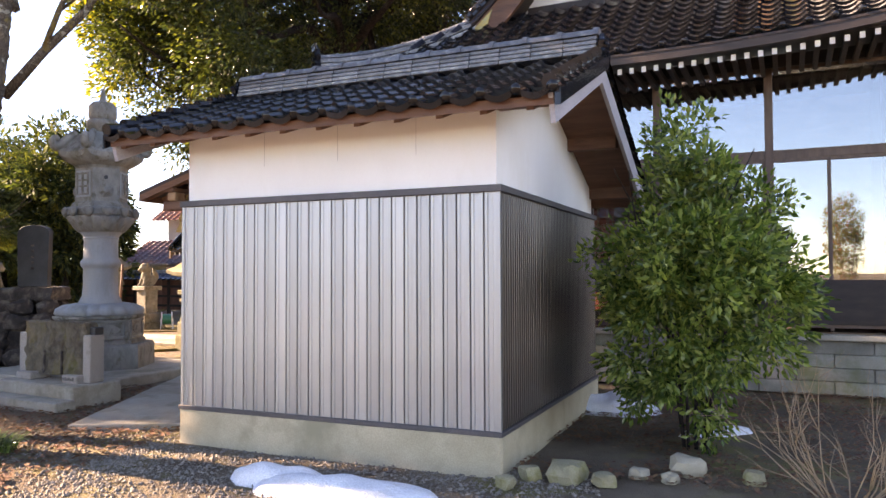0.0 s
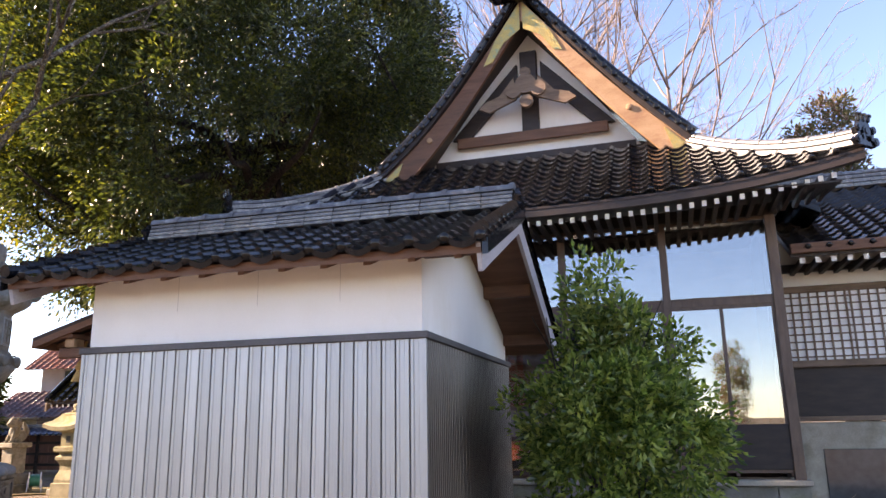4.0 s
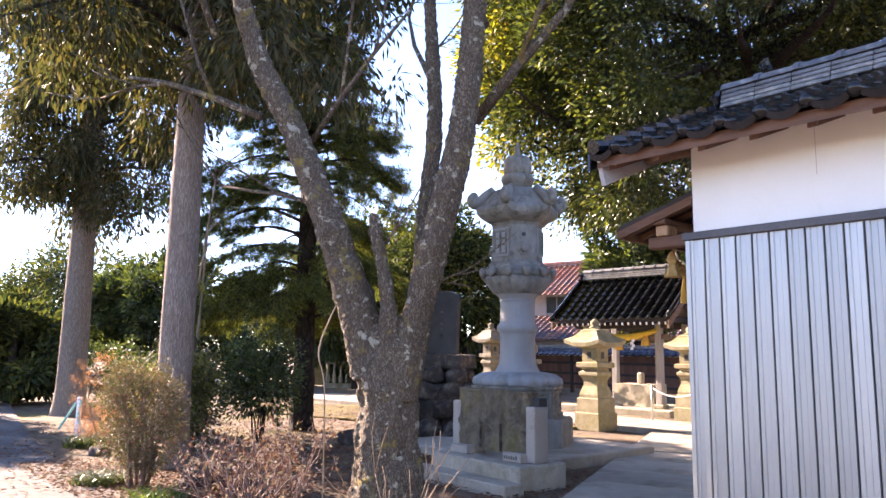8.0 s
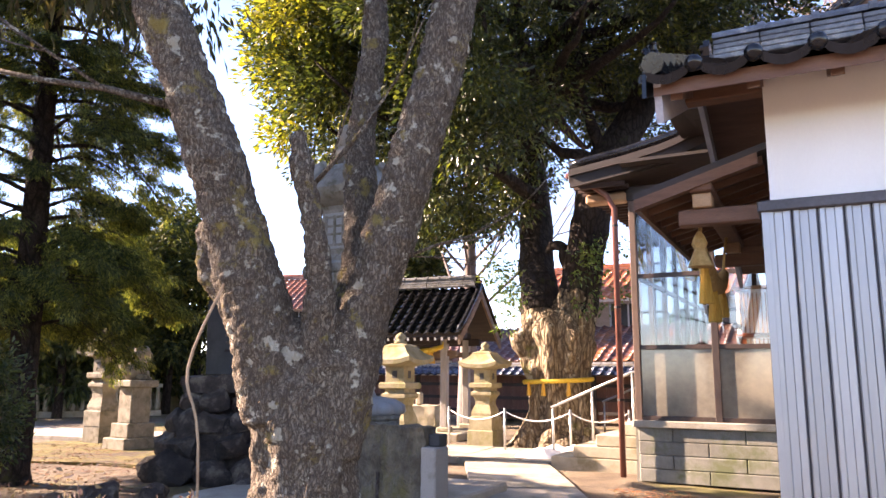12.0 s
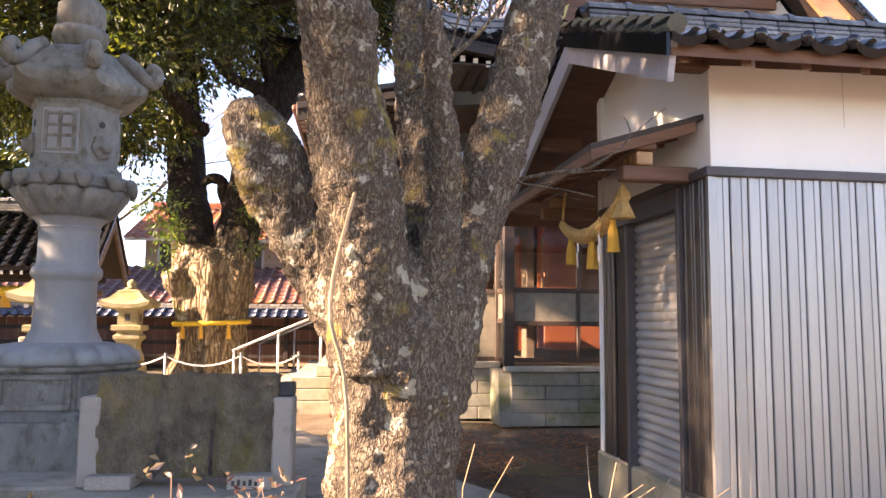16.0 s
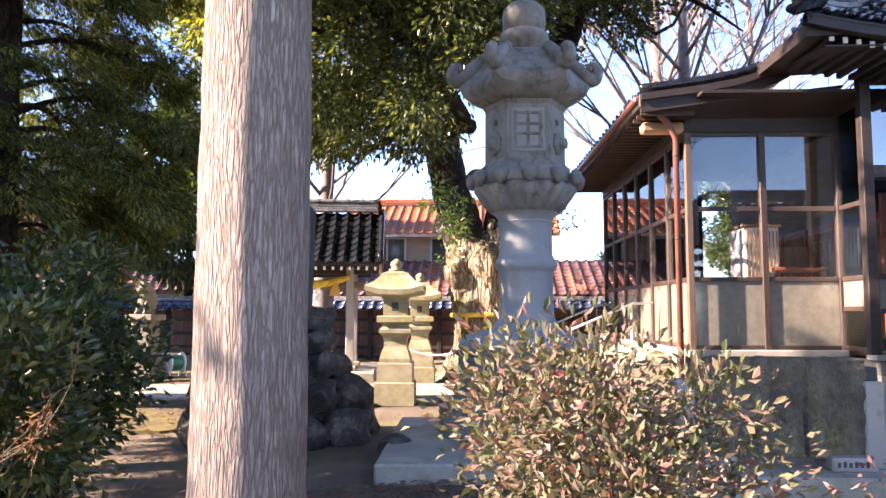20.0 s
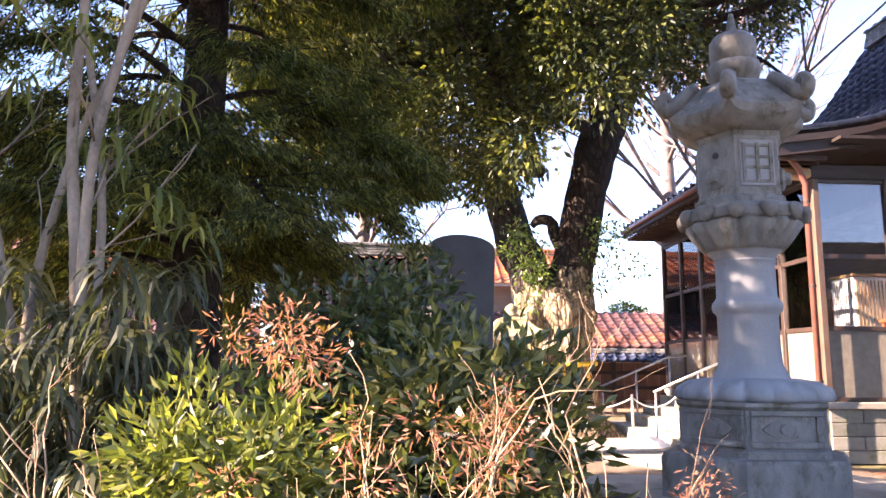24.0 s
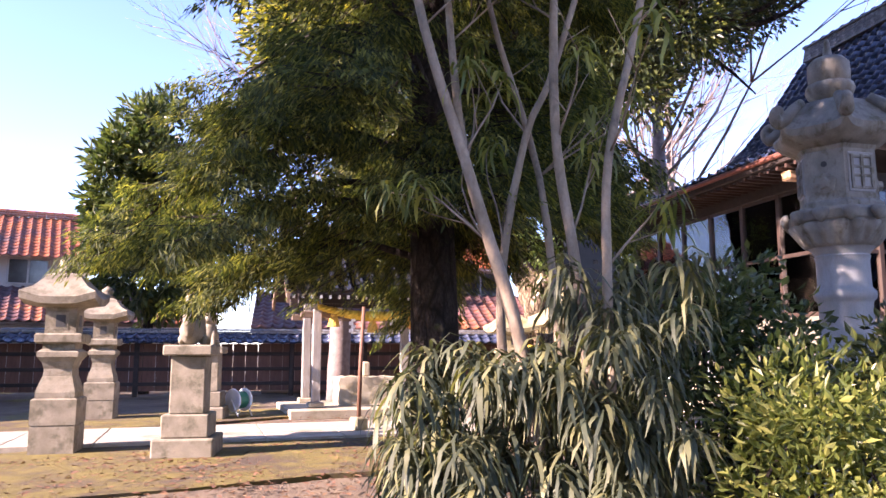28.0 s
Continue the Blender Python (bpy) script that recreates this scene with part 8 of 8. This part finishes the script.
make_shrub("photinia_bush", "yellow-green bush with red young leaves near the path", 2.17, 1.60, 3.2, 0.36, M_LEAF_PHOT, 52, 0.05, 0.022, 22, 300, bark=M_TWIG, nstems=6, low=0.42, droop=0.3, spread=0.11)
make_shrub("rhododendron_bush", "dense dark evergreen rhododendron under the trees", -9.15, 9.02, 1.27, 0.45, M_LEAF_RHODO, 53, 0.066, 0.030, 22, 270, nstems=9, low=0.10, spread=0.13)
make_shrub("evergreen_shrub", "dark evergreen shrub beyond the cedars", -16.6, 14.2, 1.5, 0.9, M_LEAF_DARK, 54, 0.085, 0.03, 24, 180, nstems=7, low=0.1)
make_shrub("azalea_bush", "sunlit lime-green azalea bush", -9.9, 9.25, 1.08, 0.36, M_LEAF_LIME, 55, 0.06, 0.022, 24, 210, nstems=8, low=0.12)
make_shrub("camellia_bush", "dark spreading evergreen bush behind the azalea", -8.98, 10.3, 1.64, 0.62, M_LEAF_DARK, 56, 0.066, 0.034, 26, 270, nstems=8, low=0.2)
make_shrub("nandina_bush", "pale dusty bush with russet tips beside the cedar", -7.5, 6.68, 1.22, 0.37, M_LEAF_RUSSET, 57, 0.030, 0.014, 56, 250, bark=M_TWIG_RED, nstems=12, low=0.10, spread=0.13)
make_shrub("evergreen_shrub", "dark evergreen shrub beyond the cypress", -13.6, 12.4, 1.1, 0.6, M_LEAF_DARK, 58, 0.075, 0.03, 22, 200, nstems=6, low=0.1)
make_twiggy("dead_maple", "dry shrub with withered orange-brown leaves", -9.82, 8.52, 1.12, 1.15, 61, 8, M_LEAF_DRY, 34, 70, None, 0.024, 0.005, 0.075, thick=0.014, depth=4, wob=0.45, seg=0.55, heads=((-0.23, -0.21, 1.22), (0.42, -0.05, 0.98), (-0.34, 0.25, 0.62)))
make_twiggy("dead_maple", "low dry shrub with withered orange-brown leaves", -10.55, 8.85, 0.62, 0.75, 62, 11, M_LEAF_DRY, 70, 90, None, 0.024, 0.005, 0.07, thick=0.007, depth=3, wob=0.45, seg=0.45, heads=((0.06, 0.20, 0.55), (0.0, 0.05, 0.40), (0.25, -0.1, 0.35), (-0.25, 0.1, 0.42)))
make_twiggy("barberry_bush", "low twiggy bush with faded red leaves beside the cherry tree", -5.35, 5.95, 0.75, 0.45, 63, 20, M_LEAF_RED, 80, 14, M_TWIG_RED, 0.035, 0.018, 0.08)
make_twiggy("barberry_bush", "low twiggy bush with dark red leaves beside the drive", -6.1, 6.6, 0.65, 0.42, 64, 16, M_LEAF_RED, 80, 14, M_TWIG_RED, 0.035, 0.018, 0.08)
make_twiggy("bare_shrub", "tangle of bare straw-coloured stems", 2.75, 4.75, 0.85, 0.7, 65, 18, None, thick=0.006)
make_twiggy("bare_shrub", "thin bare stems beside the cherry trunk", -4.15, 5.75, 0.9, 0.35, 66, 7, None, thick=0.006, depth=1)
make_strap_plant()
for i, (x, y, r) in enumerate(((-4.55, 5.45, 0.30), (-4.05, 5.75, 0.32), (-5.0, 5.2, 0.22), (-3.8, 6.2, 0.28), (-7.9, 6.6, 0.30), (-10.6, 8.6, 0.34), (-6.7, 6.2, 0.28))):
    make_tuft(x, y, r, 0.28, 70 + i, M_LEAF_DARK if i % 3 else M_LEAF_BUSH)
make_bare_tree(-4.1, 22.9, 10, 0.22, 81, "tall leafless tree with pale trunk behind the pavilion")
make_bare_tree(8.5, 25.5, 17, 0.36, 82, "tall leafless zelkova behind the hall", 0.5)
make_bare_tree(12.5, 25.0, 16, 0.26, 83, "slender leafless larch behind the hall", 0.4)
make_bare_tree(5.14, 20.4, 14, 0.27, 84, "leafless tree behind the glazed porch")
for i, (x, y, h, r) in enumerate(((-14.4, 27.9, 7.5, 2.3), (-16.5, 25.0, 5.0, 1.8), (-21.5, 9.5, 6.0, 2.4), (-6.8, 28.5, 8.2, 1.7), (-25, 24, 5, 3.0), (-33, 8, 8, 3.6), (-21, 33, 8, 3.4), (17.5, 30, 9.5, 2.6), (-38, 30, 7, 4), (-33, 2, 9, 4), (-19.0, 13.2, 2.2, 1.5))):
    make_round_tree(x, y, h, r, 90 + i, M_LEAF_DARK if i % 2 else M_LEAF_CON, "evergreen tree closing the view round the shrine grounds", 0.12 if h < 8 else 0.2, 60, 240, 0.21 + 0.01 * h, 0.10)
make_round_tree(7.6, 26.8, 3.4, 1.15, 120, M_LEAF_BUSH, "clipped round evergreen behind the fence", 0.2, 90, 160, 0.10, 0.05)
make_round_tree(11.5, 15.0, 9.0, 1.4, 121, M_LEAF_RUSSET, "russet conifer beyond the shrine wing", 0.15, 90, 200, 0.14, 0.05)
snow(-0.55, 4.95, 0.75, 0.26, 0.11, 1.0, -20)
snow(-1.15, 5.35, 0.38, 0.2, 0.10, 2.0, -20)
snow(1.95, 8.1, 0.55, 0.3, 0.16, 3.0, -20)
snow(-2.55, 15.15, 0.75, 0.42, 0.2, 4.0, 10)
snow(-1.75, 14.6, 0.5, 0.35, 0.25, 5.0, 40)
snow(-2.1, 4.6, 0.16, 0.1, 0.04, 6.0)
snow(2.7, 6.9, 0.4, 0.12, 0.05, 7.0, 20)
for i, (x, y, r, k) in enumerate(((0.75, 5.37, 0.10, 0), (1.02, 5.34, 0.15, 0), (1.25, 5.17, 0.10, 0), (1.55, 5.37, 0.08, 1), (1.95, 5.47, 0.15, 1), (1.75, 5.24, 0.07, 1), (2.35, 5.22, 0.09, 0), (0.55, 5.17, 0.08, 0), (-6.0, 6.95, 0.22, 2), (-5.2, 7.4, 0.16, 2), (-7.7, 10.8, 0.22, 2), (-7.3, 11.2, 0.16, 2),
                                  (-9.3, 8.3, 0.18, 2), (-9.7, 8.1, 0.14, 2), (-13.5, 12.2, 0.3, 0), (-12.9, 12.6, 0.25, 0), (-6.3, 11.4, 0.2, 2), (-7.0, 7.1, 0.26, 2))):
    stone(x, y, r, i + 0.5, (M_LICHEN_STONE, M_PALESTONE, M_ROCK)[k], ("rough tan garden stone on the soil", "smooth pale rounded stone on the soil", "dark weathered garden rock")[k])
litter("fallen_leaves", 10000, ((-8.5, 6.7), (-3.0, 4.4), (-1.8, 9.5), (-7.5, 10.5)), M_LITTER, 131, 0.06, "thick litter of fallen red-brown leaves", mask=-0.3)
litter("fallen_leaves", 7000, ((-14, 8), (-8, 6.0), (-7, 16), (-13, 17)), M_LITTER, 132, 0.06, "scattered fallen brown leaves", mask=-0.1)
litter("fallen_leaves", 9000, ((-0.5, 6.0), (4.0, 4.2), (5.5, 9.0), (0.8, 9.5)), M_LITTER, 133, 0.05, "dark brown leaves under the shrub", mask=-0.2)
litter("pine_straw", 3500, ((-2.3, 9.0), (0.8, 8.0), (1.2, 11.0), (-2.2, 12.2)), M_LEAF_DRY, 134, 0.10, "orange dry needles beside the hall footing", w=0.12, mask=0.05)
litter("fallen_leaves", 2500, ((-11, 14), (-5, 13), (-4, 19), (-10, 21)), M_LITTER, 135, 0.05, "few fallen leaves on the moss", mask=0.1)
gravel(18000, ((-3.2, 3.2), (0.9, 1.4), (1.2, 5.4), (-2.6, 6.6)), 141, "fine grey-brown gravel before the storehouse", M_GRAVEL)
litter("fallen_leaves", 900, ((-11.5, 7.3), (-2.2, 2.6), (-2.9, 4.6), (-10.8, 8.3)), M_LITTER, 137, 0.05, "few brown leaves blown onto the drive", z=0.014, mask=0.0)
gravel(5000, ((-4.5, 5.0), (-2.6, 4.5), (-2.2, 7.2), (-3.8, 8.5)), 142, "sparse gravel beside the storehouse corner", M_GRAVEL)
sheet("moss_patch", [(-11.8 + 3.9 * math.cos(a) * (1 + 0.2 * noise.noise(Vector((math.cos(a) * 2, math.sin(a) * 2, 3)))) + 3.0, 16.4 + 2.0 * math.sin(a) * (1 + 0.3 * noise.noise(Vector((math.cos(a) * 2, math.sin(a) * 2, 7)))) - 0.6) for a in np.linspace(0, 2 * math.pi, 41)[:-1]], 0.012, 0.05, M_MOSS, "yellow-green sunlit moss lawn", category="moss")
sheet("moss_patch", [(-9.0 + 3.4 * math.cos(a) * (1 + 0.2 * noise.noise(Vector((math.cos(a) * 2, math.sin(a) * 2, 5)))), 20.6 + 1.2 * math.sin(a)) for a in np.linspace(0, 2 * math.pi, 41)[:-1]], 0.012, 0.05, M_MOSS, "yellow-green moss beyond the approach", category="moss")

litter("fallen_leaves", 9000, ((-9.8, 7.0), (-2.9, 4.1), (-3.1, 5.4), (-9.2, 8.5)), M_LITTER, 136, 0.055, "drift of red-brown leaves along the road's edge", mask=-0.25)
for i in range(10):
    x, y = -35 + 2.35 * i, 15.5 + 1.5 * i + 0.6 * math.sin(i * 2.1)
    make_round_tree(x, y, 4.2 + 0.9 * math.sin(i * 1.7), 1.7 + 0.3 * math.cos(i * 2.3), 150 + i, M_LEAF_DARK if i % 3 else M_LEAF_CON, "rounded evergreen in the hedge beyond the lawn", 0.05, 70, 120, 0.19, 0.09)
